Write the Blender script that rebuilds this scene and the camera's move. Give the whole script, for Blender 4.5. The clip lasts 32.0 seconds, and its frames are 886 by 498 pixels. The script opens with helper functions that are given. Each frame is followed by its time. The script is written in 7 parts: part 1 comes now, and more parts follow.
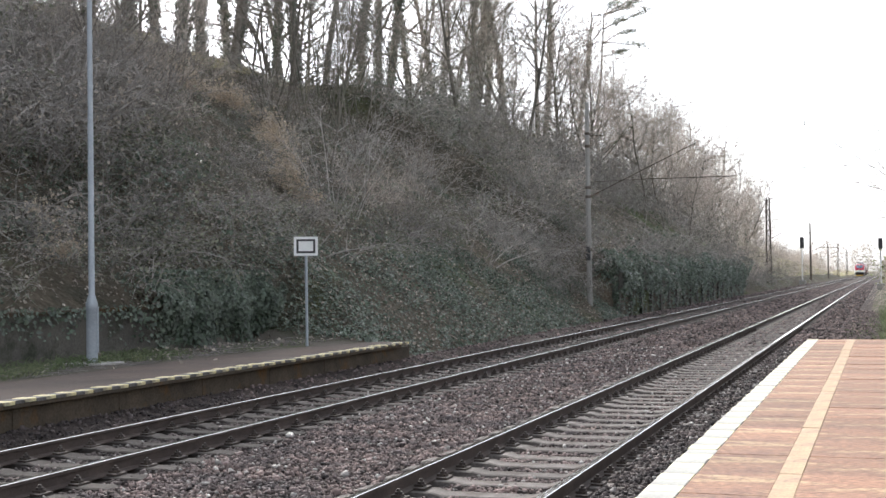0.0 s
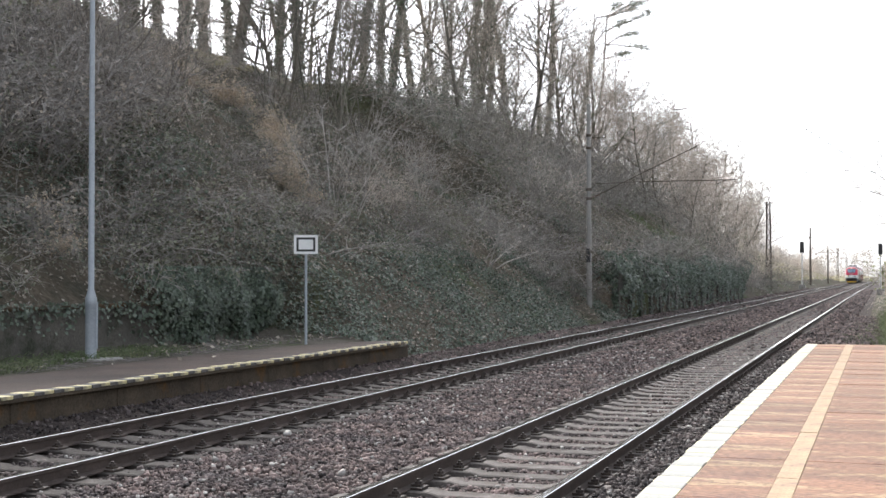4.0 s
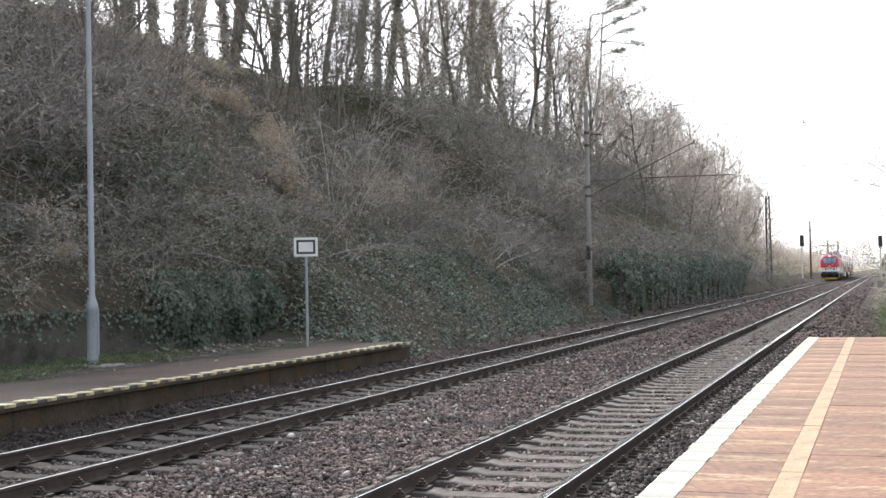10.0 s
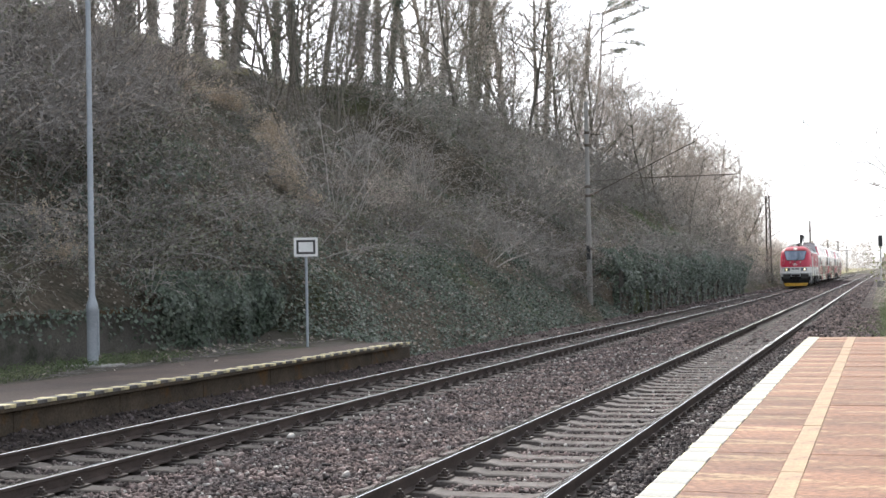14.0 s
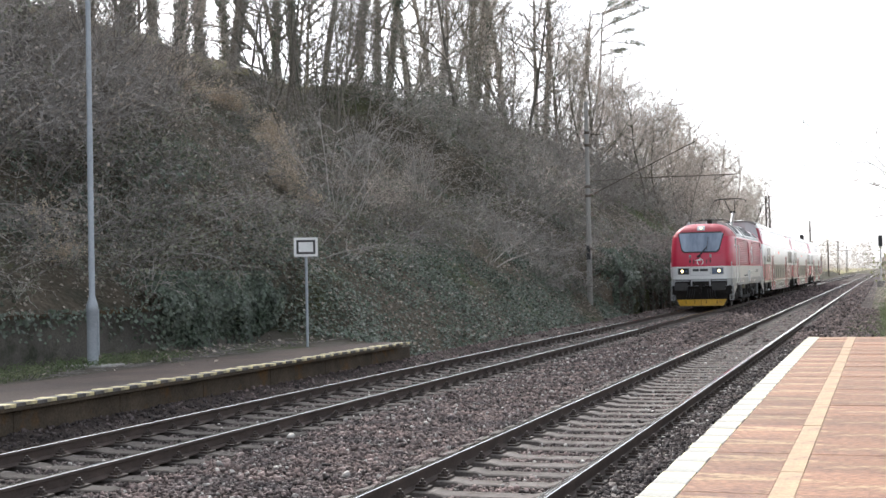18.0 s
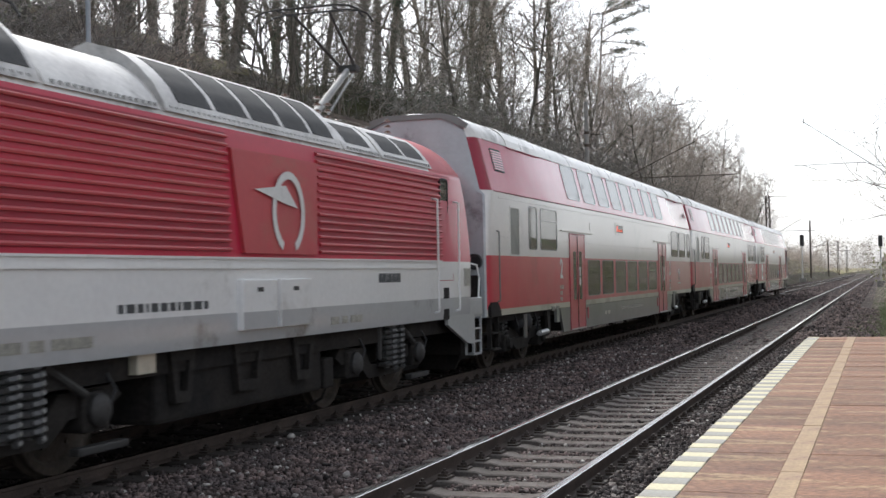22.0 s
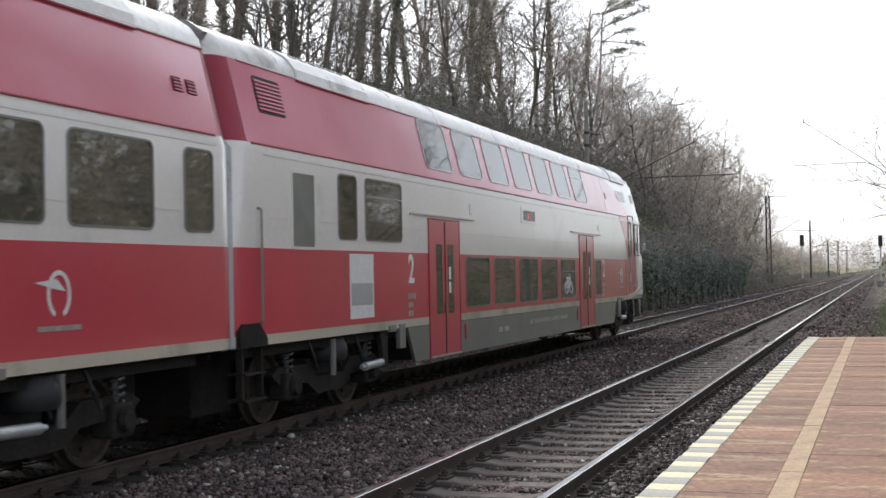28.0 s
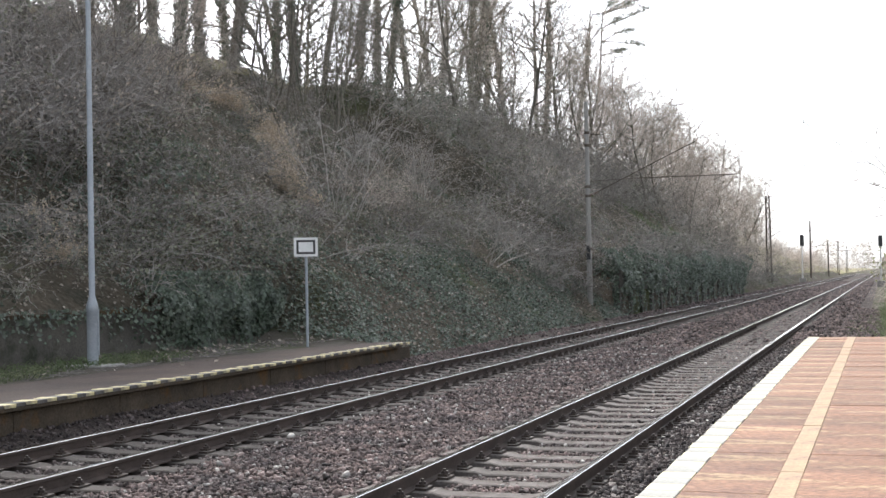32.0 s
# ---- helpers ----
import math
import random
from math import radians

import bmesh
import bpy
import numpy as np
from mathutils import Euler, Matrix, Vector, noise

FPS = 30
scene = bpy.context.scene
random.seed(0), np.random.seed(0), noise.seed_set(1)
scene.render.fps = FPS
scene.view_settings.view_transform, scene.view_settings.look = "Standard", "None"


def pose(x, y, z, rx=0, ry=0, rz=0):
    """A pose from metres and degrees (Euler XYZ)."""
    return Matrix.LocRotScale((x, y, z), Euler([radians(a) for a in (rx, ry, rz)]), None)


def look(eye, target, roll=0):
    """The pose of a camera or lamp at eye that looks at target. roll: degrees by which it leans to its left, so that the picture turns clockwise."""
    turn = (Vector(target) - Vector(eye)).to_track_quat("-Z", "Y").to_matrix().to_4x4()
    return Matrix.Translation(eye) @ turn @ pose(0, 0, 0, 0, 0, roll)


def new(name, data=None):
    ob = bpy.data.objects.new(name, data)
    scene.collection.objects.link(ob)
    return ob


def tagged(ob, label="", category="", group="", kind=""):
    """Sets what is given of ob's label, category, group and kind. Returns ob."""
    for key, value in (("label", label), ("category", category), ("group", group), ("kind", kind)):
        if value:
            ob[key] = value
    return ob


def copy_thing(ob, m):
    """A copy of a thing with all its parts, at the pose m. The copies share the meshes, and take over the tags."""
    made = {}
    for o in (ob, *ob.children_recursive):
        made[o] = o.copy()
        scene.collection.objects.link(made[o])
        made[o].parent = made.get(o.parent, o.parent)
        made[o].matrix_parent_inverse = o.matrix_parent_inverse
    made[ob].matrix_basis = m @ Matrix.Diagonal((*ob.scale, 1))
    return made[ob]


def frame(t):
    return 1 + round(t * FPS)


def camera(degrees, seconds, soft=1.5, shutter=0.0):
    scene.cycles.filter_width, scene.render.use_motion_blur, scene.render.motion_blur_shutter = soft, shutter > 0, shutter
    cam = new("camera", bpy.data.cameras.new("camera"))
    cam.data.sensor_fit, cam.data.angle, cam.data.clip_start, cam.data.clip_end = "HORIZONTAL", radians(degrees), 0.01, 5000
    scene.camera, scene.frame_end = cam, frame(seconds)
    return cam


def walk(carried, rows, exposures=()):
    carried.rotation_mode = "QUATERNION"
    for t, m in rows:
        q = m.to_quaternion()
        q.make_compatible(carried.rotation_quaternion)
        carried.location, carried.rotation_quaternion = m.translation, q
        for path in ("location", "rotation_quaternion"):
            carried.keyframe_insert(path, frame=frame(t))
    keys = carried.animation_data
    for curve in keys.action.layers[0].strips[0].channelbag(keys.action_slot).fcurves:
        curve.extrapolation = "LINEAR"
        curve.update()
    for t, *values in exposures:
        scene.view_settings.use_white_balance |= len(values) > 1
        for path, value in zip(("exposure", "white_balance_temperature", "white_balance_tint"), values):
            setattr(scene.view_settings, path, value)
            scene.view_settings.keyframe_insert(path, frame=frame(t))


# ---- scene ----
FAR_X, NEAR_X = -8.16, -3.39          # centre lines of the two tracks; z = 0 is the top of the rails
GAUGE = 0.7525                        # from a centre line to the middle of a rail head

# ---- camera ----
cam = camera(38.366, 32.0, soft=1.5, shutter=0.15)
EYE = Vector((0.0, 0.0, 1.788))
AIM = (math.radians(19.009), math.radians(1.241))
FORWARD = Vector((-math.sin(AIM[0]) * math.cos(AIM[1]), math.cos(AIM[0]) * math.cos(AIM[1]), math.sin(AIM[1])))


def held(roll):
    return look(EYE, EYE + FORWARD * 10, roll)


# a tripod head that slowly settles level
ROLLS = [(0, -0.79), (1.5, -0.79), (2, -0.54), (2.5, -0.32), (3, -0.14), (3.5, -0.08), (4.3, -0.06), (5.0, -0.19), (5.5, -0.34), (6, -0.53),
         (6.5, -0.66), (7, -0.79), (7.5, -0.87), (8, -0.91), (9, -1.02), (10, -1.10), (12, -1.137), (32, -1.137)]
EXPOSURES = [(0, 1.22, 6150, 10), (18, 1.22, 6150, 10), (20.5, 0.84, 6150, 10), (21.2, 0.64, 6150, 10), (22, 0.5, 6150, 10), (23, 0.45, 6150, 10), (28, 0.54, 6150, 10), (29, 0.62, 6150, 10), (30, 0.75, 6150, 10), (31, 0.82, 6150, 10), (32, 1.22, 6150, 10)]
walk(cam, [(t, held(r)) for t, r in ROLLS], EXPOSURES)

# ---- world and sun ----
SUN_AZ, SUN_EL = math.radians(-38), math.radians(39)      # azimuth from +y (along the line), negative to the side of the bank
world = bpy.data.worlds.new("world")
scene.world = world
world.use_nodes = True
wn = world.node_tree.nodes
sky = wn.new("ShaderNodeTexSky")
sky.sky_type, sky.sun_disc = "NISHITA", False
sky.sun_elevation, sky.sun_rotation = SUN_EL, SUN_AZ
sky.air_density, sky.dust_density, sky.ozone_density = 1.0, 2.5, 1.0
wn["Background"].inputs["Strength"].default_value = 0.15
haze = wn.new("ShaderNodeHueSaturation")               # thin white cloud takes the blue out of the sky
haze.inputs["Saturation"].default_value = 0.22
world.node_tree.links.new(sky.outputs[0], haze.inputs["Color"])
veil = wn.new("ShaderNodeMix")                         # and adds its own even white over the whole dome
veil.data_type, veil.blend_type = "RGBA", "ADD"
veil.inputs[0].default_value, veil.inputs[7].default_value = 1.0, (0.30, 0.30, 0.31, 1)
world.node_tree.links.new(haze.outputs[0], veil.inputs[6])
world.node_tree.links.new(veil.outputs[2], wn["Background"].inputs[0])
sun = new("sun", bpy.data.lights.new("sun", "SUN"))
sun.data.energy, sun.data.angle, sun.data.color = 2.5, math.radians(5), (1.0, 0.94, 0.86)
SUN_DIR = Vector((math.sin(SUN_AZ) * math.cos(SUN_EL), math.cos(SUN_AZ) * math.cos(SUN_EL), math.sin(SUN_EL)))
sun.matrix_world = look(SUN_DIR * 100, (0, 0, 0))


# ---- materials ----
def material(name, base, rough=0.6, metal=0.0, second=None, scale=3.0, fine=40.0, fine_amount=0.25, bump=0.0, bump_scale=60.0,
             bump_dist=0.01, spread=0.0, island=0.0, stretch=(1, 1, 1), emit=0.0, spec=0.5, stain=None, stain_scale=0.7, stain_low=0.52):
    """Principled surface: base and second colour mixed by broad noise, fine grain on top, stains of a third colour, bump."""
    m = bpy.data.materials.new(name)
    m.use_nodes = True
    nt = m.node_tree
    n, l = nt.nodes, nt.links
    p = n["Principled BSDF"]
    p.inputs["Metallic"].default_value = metal
    p.inputs["Specular IOR Level"].default_value = spec
    co = n.new("ShaderNodeTexCoord")
    mp = n.new("ShaderNodeMapping")
    mp.inputs["Scale"].default_value = stretch
    l.new(co.outputs["Object"], mp.inputs[0])

    def grain(s, detail=4.0, rough_=0.6):
        t = n.new("ShaderNodeTexNoise")
        t.inputs["Scale"].default_value, t.inputs["Detail"].default_value, t.inputs["Roughness"].default_value = s, detail, rough_
        l.new(mp.outputs[0], t.inputs["Vector"])
        return t.outputs["Fac"]

    def mixed(fac, a, b, how="MIX"):
        x = n.new("ShaderNodeMix")
        x.data_type, x.blend_type = "RGBA", how
        for sock, v in ((x.inputs[0], fac), (x.inputs[6], a), (x.inputs[7], b)):
            if hasattr(v, "is_output"):
                l.new(v, sock)
            else:
                sock.default_value = v
        return x.outputs[2]

    def ramp(v, lo, hi):
        r = n.new("ShaderNodeMapRange")
        r.inputs[1].default_value, r.inputs[2].default_value = lo, hi
        l.new(v, r.inputs[0])
        return r.outputs[0]

    col = (*base, 1)
    if second:
        col = mixed(ramp(grain(scale), 0.35, 0.65), col, (*second, 1))
    if stain:
        col = mixed(ramp(grain(stain_scale, 6.0, 0.7), stain_low, stain_low + 0.13), col, (*stain, 1))
    if fine_amount:
        g = ramp(grain(fine, 3.0), 0.25, 0.75)
        lo, hi = 1 - fine_amount, 1 + fine_amount
        mul = n.new("ShaderNodeMapRange")
        mul.inputs[3].default_value, mul.inputs[4].default_value = lo, hi
        l.new(g, mul.inputs[0])
        col = mixed(1.0, col, mul.outputs[0], "MULTIPLY")
    if spread or island:
        src = n.new("ShaderNodeObjectInfo").outputs["Random"] if spread else n.new("ShaderNodeNewGeometry").outputs["Random Per Island"]
        amount = spread or island
        mul = n.new("ShaderNodeMapRange")
        mul.inputs[3].default_value, mul.inputs[4].default_value = 1 - amount, 1 + amount
        l.new(src, mul.inputs[0])
        col = mixed(1.0, col, mul.outputs[0], "MULTIPLY")
    if hasattr(col, "is_output"):
        l.new(col, p.inputs["Base Color"])
    else:
        p.inputs["Base Color"].default_value = col
    rr = n.new("ShaderNodeMapRange")
    rr.inputs[3].default_value, rr.inputs[4].default_value = max(0.01, rough - min(0.1, rough * 0.4)), min(1, rough + min(0.1, rough * 0.4))
    l.new(grain(scale * 2.3), rr.inputs[0])
    l.new(rr.outputs[0], p.inputs["Roughness"])
    if bump:
        b = n.new("ShaderNodeBump")
        b.inputs["Strength"].default_value, b.inputs["Distance"].default_value = bump, bump_dist
        l.new(grain(bump_scale, 5.0, 0.65), b.inputs["Height"])
        l.new(b.outputs[0], p.inputs["Normal"])
    if emit:
        p.inputs["Emission Color"].default_value = (*base, 1)
        p.inputs["Emission Strength"].default_value = emit
    return m


M_GROUND = material("bank_soil", (0.12, 0.10, 0.075), 0.95, spec=0.1, second=(0.07, 0.066, 0.05), scale=0.8, fine=9, fine_amount=0.5, bump=1.0, bump_scale=6, bump_dist=0.15, stain=(0.075, 0.095, 0.04), stain_scale=0.15)
M_BALLAST = material("ballast_bed", (0.085, 0.068, 0.060), 0.95, spec=0.1, second=(0.045, 0.037, 0.034), scale=2.0, fine=30, fine_amount=0.6, bump=1.0, bump_scale=22, bump_dist=0.05)
M_STONE = material("ballast_stone", (0.158, 0.117, 0.106), 0.85, spec=0.35, second=(0.075, 0.062, 0.061), scale=1.6, fine=60, fine_amount=0.45, island=0.85)
M_STONE_GRIMY = material("grimy_ballast_stone", (0.085, 0.068, 0.063), 0.85, spec=0.3, second=(0.045, 0.038, 0.037), scale=1.6, fine=60, fine_amount=0.45, island=0.8)
M_STONE_PALE = material("pale_ballast_stone", (0.42, 0.40, 0.37), 0.9, second=(0.30, 0.28, 0.26), scale=2, fine=60, fine_amount=0.3, island=0.5)
M_DIRT = material("trodden_dirt", (0.10, 0.088, 0.075), 0.95, spec=0.1, second=(0.07, 0.065, 0.05), scale=1.2, fine=35, fine_amount=0.4, bump=0.8, bump_scale=25, bump_dist=0.03, stain=(0.05, 0.06, 0.03), stain_scale=0.6)
M_ASPHALT = material("platform_asphalt", (0.105, 0.080, 0.068), 0.9, spec=0.15, second=(0.075, 0.062, 0.056), scale=0.9, fine=70, fine_amount=0.3, bump=0.5, bump_scale=90, bump_dist=0.01)
M_CONCRETE_OLD = material("stained_old_concrete", (0.10, 0.078, 0.056), 0.92, spec=0.2, second=(0.06, 0.048, 0.036), scale=1.3, fine=30, fine_amount=0.35, bump=0.6, bump_scale=18, bump_dist=0.03, stain=(0.12, 0.068, 0.028), stain_scale=1.4, stain_low=0.54)
M_WALL = material("damp_concrete_wall", (0.13, 0.118, 0.10), 0.93, second=(0.08, 0.074, 0.064), scale=0.9, fine=25, fine_amount=0.35, bump=0.6, bump_scale=14, bump_dist=0.04, stain=(0.03, 0.034, 0.02), stain_scale=0.8)
M_PLATFORM = material("red_brown_paving", (0.255, 0.130, 0.074), 0.8, second=(0.150, 0.076, 0.050), scale=1.5, fine=34, fine_amount=0.75, bump=0.8, bump_scale=40, bump_dist=0.014, spread=0.22, stretch=(0.45, 1.4, 1), stain=(0.36, 0.25, 0.135), stain_scale=2.0, stain_low=0.50)
M_WHITE_EDGE = material("worn_white_paint", (0.72, 0.71, 0.67), 0.75, second=(0.62, 0.61, 0.57), scale=2.0, fine=30, fine_amount=0.15, bump=0.3, bump_scale=50, bump_dist=0.005, stain=(0.42, 0.41, 0.38), stain_scale=2.0, stain_low=0.6)
M_GREY_EDGE = material("worn_grey_paint", (0.34, 0.335, 0.30), 0.8, second=(0.27, 0.265, 0.24), scale=2.0, fine=30, fine_amount=0.2, bump=0.3, bump_scale=50, bump_dist=0.005)
M_CREAM_EDGE = material("worn_cream_paint", (0.66, 0.57, 0.30), 0.8, second=(0.54, 0.47, 0.29), scale=3.0, fine=30, fine_amount=0.3, stain=(0.22, 0.20, 0.16), stain_scale=3.5, stain_low=0.52)
M_YELLOW_EDGE = material("worn_yellow_paint", (0.62, 0.57, 0.38), 0.75, second=(0.56, 0.52, 0.36), scale=2.0, fine=30, fine_amount=0.2, stain=(0.40, 0.37, 0.26), stain_scale=2.5, stain_low=0.58)
M_YELLOW_LINE = material("ochre_guide_line", (0.38, 0.27, 0.15), 0.75, second=(0.30, 0.20, 0.12), scale=2.5, fine=35, fine_amount=0.35, stain=(0.24, 0.14, 0.10), stain_scale=2.6)
M_BLACK_EDGE = material("worn_dark_paint", (0.085, 0.08, 0.075), 0.85, second=(0.14, 0.13, 0.12), scale=3, fine=40, fine_amount=0.3)
M_RAIL = material("rusty_rail_steel", (0.095, 0.072, 0.061), 0.8, metal=0.1, spec=0.3, second=(0.060, 0.046, 0.040), scale=3.0, fine=50, fine_amount=0.3)
M_RAILTOP = material("polished_rail_head", (0.60, 0.59, 0.585), 0.12, metal=1.0, second=(0.5, 0.49, 0.48), scale=2, fine=30, fine_amount=0.1)
M_SLEEPER = material("concrete_sleeper", (0.155, 0.138, 0.124), 0.9, spec=0.25, second=(0.095, 0.084, 0.077), scale=3, fine=40, fine_amount=0.3, bump=0.5, bump_scale=30, bump_dist=0.01, spread=0.2, stain=(0.08, 0.065, 0.055), stain_scale=2.5)
M_SLEEPER_OLD = material("dark_old_sleeper", (0.048, 0.042, 0.038), 0.9, spec=0.2, second=(0.048, 0.041, 0.036), scale=3, fine=40, fine_amount=0.3, bump=0.5, bump_scale=30, bump_dist=0.01, spread=0.25)
M_FASTENER = material("rusty_fastening", (0.042, 0.033, 0.029), 0.85, metal=0.15, second=(0.065, 0.048, 0.038), scale=20, fine=80, fine_amount=0.3, spread=0.2)
M_BARK = material("grey_brown_bark", (0.20, 0.18, 0.15), 0.95, second=(0.125, 0.115, 0.095), scale=2, fine=18, fine_amount=0.45, bump=1.0, bump_scale=14, bump_dist=0.04, stretch=(1, 1, 0.25), stain=(0.11, 0.13, 0.07), stain_scale=0.6, spread=0.25)
M_TWIG = material("bare_twigs", (0.38, 0.35, 0.325), 0.9, second=(0.21, 0.195, 0.178), scale=0.9, fine=5, fine_amount=0.3, spread=0.35)
# Darker copy of the twig tone: backlight on tree crowns put into colour.
M_BRANCH = material("grey_branches", (0.25, 0.225, 0.195), 0.9, second=(0.15, 0.138, 0.118), scale=0.9, fine=5, fine_amount=0.3, spread=0.25)
# Pale tone: dry shrubs, plus sun and haze painted onto distant growth.
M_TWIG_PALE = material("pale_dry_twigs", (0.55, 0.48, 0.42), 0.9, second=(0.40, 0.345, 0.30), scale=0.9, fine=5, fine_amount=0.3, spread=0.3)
M_DEAD_LEAF = material("withered_leaves", (0.28, 0.24, 0.20), 0.85, second=(0.40, 0.355, 0.305), scale=1.0, fine=4, fine_amount=0.3, island=0.4)
M_IVY = material("ivy_leaves", (0.072, 0.100, 0.068), 0.40, second=(0.135, 0.160, 0.122), scale=0.8, fine=6, fine_amount=0.3, island=0.5)
M_MEADOW = material("sunlit_meadow", (0.19, 0.185, 0.085), 0.9, spec=0.1, second=(0.25, 0.215, 0.13), scale=0.6, fine=6, fine_amount=0.4, bump=0.8, bump_scale=5, bump_dist=0.1)
M_HEDGE = material("yellow_green_hedge_leaves", (0.34, 0.31, 0.19), 0.55, second=(0.44, 0.38, 0.27), scale=0.7, fine=6, fine_amount=0.3, island=0.5)
M_BRAMBLE = material("dull_bramble_leaves", (0.15, 0.165, 0.11), 0.6, second=(0.22, 0.22, 0.165), scale=0.7, fine=6, fine_amount=0.3, island=0.5)
M_BUSH = material("fresh_bush_leaves", (0.17, 0.20, 0.055), 0.5, second=(0.24, 0.25, 0.09), scale=0.7, fine=6, fine_amount=0.3, island=0.5)
M_PALE_LEAF = material("pale_dry_leaves", (0.66, 0.57, 0.44), 0.8, second=(0.52, 0.42, 0.31), scale=1.0, fine=4, fine_amount=0.2, island=0.3)
M_NEEDLE = material("pine_needles", (0.16, 0.18, 0.13), 0.7, second=(0.22, 0.23, 0.17), scale=1.0, fine=6, fine_amount=0.3, island=0.4)
M_GRASS = material("grass_blades", (0.10, 0.14, 0.062), 0.8, second=(0.155, 0.17, 0.095), scale=1.0, fine=6, fine_amount=0.3, island=0.4)
M_GALV = material("galvanised_grey_paint", (0.36, 0.39, 0.42), 0.55, metal=0.2, second=(0.30, 0.33, 0.36), scale=2.5, fine=25, fine_amount=0.12, stain=(0.22, 0.21, 0.19), stain_scale=2.2, stain_low=0.62)
M_STEEL_DARK = material("weathered_mast_steel", (0.16, 0.135, 0.11), 0.75, metal=0.3, second=(0.09, 0.07, 0.06), scale=2, fine=20, fine_amount=0.25)
M_CONCRETE = material("grey_concrete", (0.33, 0.32, 0.30), 0.88, second=(0.26, 0.25, 0.23), scale=1.2, fine=35, fine_amount=0.2, bump=0.3, bump_scale=25, bump_dist=0.01)
M_MAST = material("weathered_mast_concrete", (0.34, 0.33, 0.31), 0.9, second=(0.27, 0.26, 0.245), scale=1.2, fine=35, fine_amount=0.2)
M_SIGN_WHITE = material("white_sign_enamel", (0.78, 0.78, 0.77), 0.4, second=(0.70, 0.70, 0.69), scale=4, fine=20, fine_amount=0.06)
M_SIGN_BLACK = material("black_sign_enamel", (0.02, 0.02, 0.022), 0.45, second=(0.03, 0.03, 0.03), scale=4, fine=20, fine_amount=0.2)
M_WIRE = material("overhead_wire", (0.10, 0.09, 0.085), 0.5, metal=0.8, fine_amount=0)
M_INSULATOR = material("brown_insulator", (0.12, 0.06, 0.035), 0.3, fine_amount=0.1)


def translucent(m, share):
    """Lets part of the light pass through a thin leaf, in its own colour."""
    n, l = m.node_tree.nodes, m.node_tree.links
    p, out = n["Principled BSDF"], n["Material Output"]
    tr, mix = n.new("ShaderNodeBsdfTranslucent"), n.new("ShaderNodeMixShader")
    l.new(p.inputs["Base Color"].links[0].from_socket, tr.inputs["Color"])
    mix.inputs[0].default_value = share
    l.new(p.outputs[0], mix.inputs[1])
    l.new(tr.outputs[0], mix.inputs[2])
    l.new(mix.outputs[0], out.inputs["Surface"])


for leaf, share in ((M_PALE_LEAF, 0.45), (M_DEAD_LEAF, 0.4), (M_HEDGE, 0.4), (M_BUSH, 0.15), (M_BRAMBLE, 0.35), (M_IVY, 0.2), (M_GRASS, 0.35)):
    translucent(leaf, share)


# ---- builders ----
def mesh_of(name, verts, faces, mats, smooth=False, slots=None):
    me = bpy.data.meshes.new(name)
    me.from_pydata(verts, [], faces)
    for m in mats if isinstance(mats, (list, tuple)) else [mats]:
        me.materials.append(m)
    if slots is not None:
        me.polygons.foreach_set("material_index", slots)
    if smooth:
        me.polygons.foreach_set("use_smooth", [True] * len(me.polygons))
    me.update()
    return me


def quick_mesh(name, verts, tris, mat, per=3):
    """A mesh from numpy arrays of corners and of faces with the same number of corners."""
    me = bpy.data.meshes.new(name)
    nv, nf = len(verts), len(tris)
    me.vertices.add(nv)
    me.vertices.foreach_set("co", np.asarray(verts, np.float32).ravel())
    me.loops.add(nf * per)
    me.loops.foreach_set("vertex_index", np.asarray(tris, np.int32).ravel())
    me.polygons.add(nf)
    me.polygons.foreach_set("loop_start", np.arange(0, nf * per, per, dtype=np.int32))
    me.materials.append(mat)
    me.update(calc_edges=True)
    return me


def part(name, bm, mat, parent, label="", smooth=False, slots=None):
    """One mesh object from a bmesh, as a part of parent."""
    me = bpy.data.meshes.new(name)
    bmesh.ops.recalc_face_normals(bm, faces=bm.faces[:])
    bm.to_mesh(me)
    bm.free()
    for m in mat if isinstance(mat, (list, tuple)) else [mat]:
        me.materials.append(m)
    if smooth:
        me.polygons.foreach_set("use_smooth", [True] * len(me.polygons))
        me.set_sharp_from_angle(angle=radians(38))
    ob = new(name, me)
    ob.parent = parent
    if label:
        ob["label"] = label
    return ob


def again(ob, m):
    """A further part that shares ob's mesh, under the same parent."""
    o = new(ob.name.split(".")[0], ob.data)
    o.parent, o.matrix_basis = ob.parent, m
    if "label" in ob:
        o["label"] = ob["label"]
    return o


def thing(name, label, category, at=(0, 0, 0), group="", kind=""):
    ob = new(name)
    ob.empty_display_size = 0.2
    ob.matrix_basis = Matrix.Translation(at)
    return tagged(ob, label, category, group, kind)


def box(bm, x0, x1, y0, y1, z0, z1, bevel=0.0, mi=0):
    vs = [bm.verts.new(c) for c in ((x0, y0, z0), (x1, y0, z0), (x1, y1, z0), (x0, y1, z0), (x0, y0, z1), (x1, y0, z1), (x1, y1, z1), (x0, y1, z1))]
    fs = [bm.faces.new([vs[i] for i in q]) for q in ((3, 2, 1, 0), (4, 5, 6, 7), (0, 1, 5, 4), (1, 2, 6, 5), (2, 3, 7, 6), (3, 0, 4, 7))]
    for f in fs:
        f.material_index = mi
    if bevel:
        es = list({e for f in fs for e in f.edges})
        bmesh.ops.bevel(bm, geom=es, offset=bevel, segments=2, affect="EDGES", profile=0.6)
    return bm


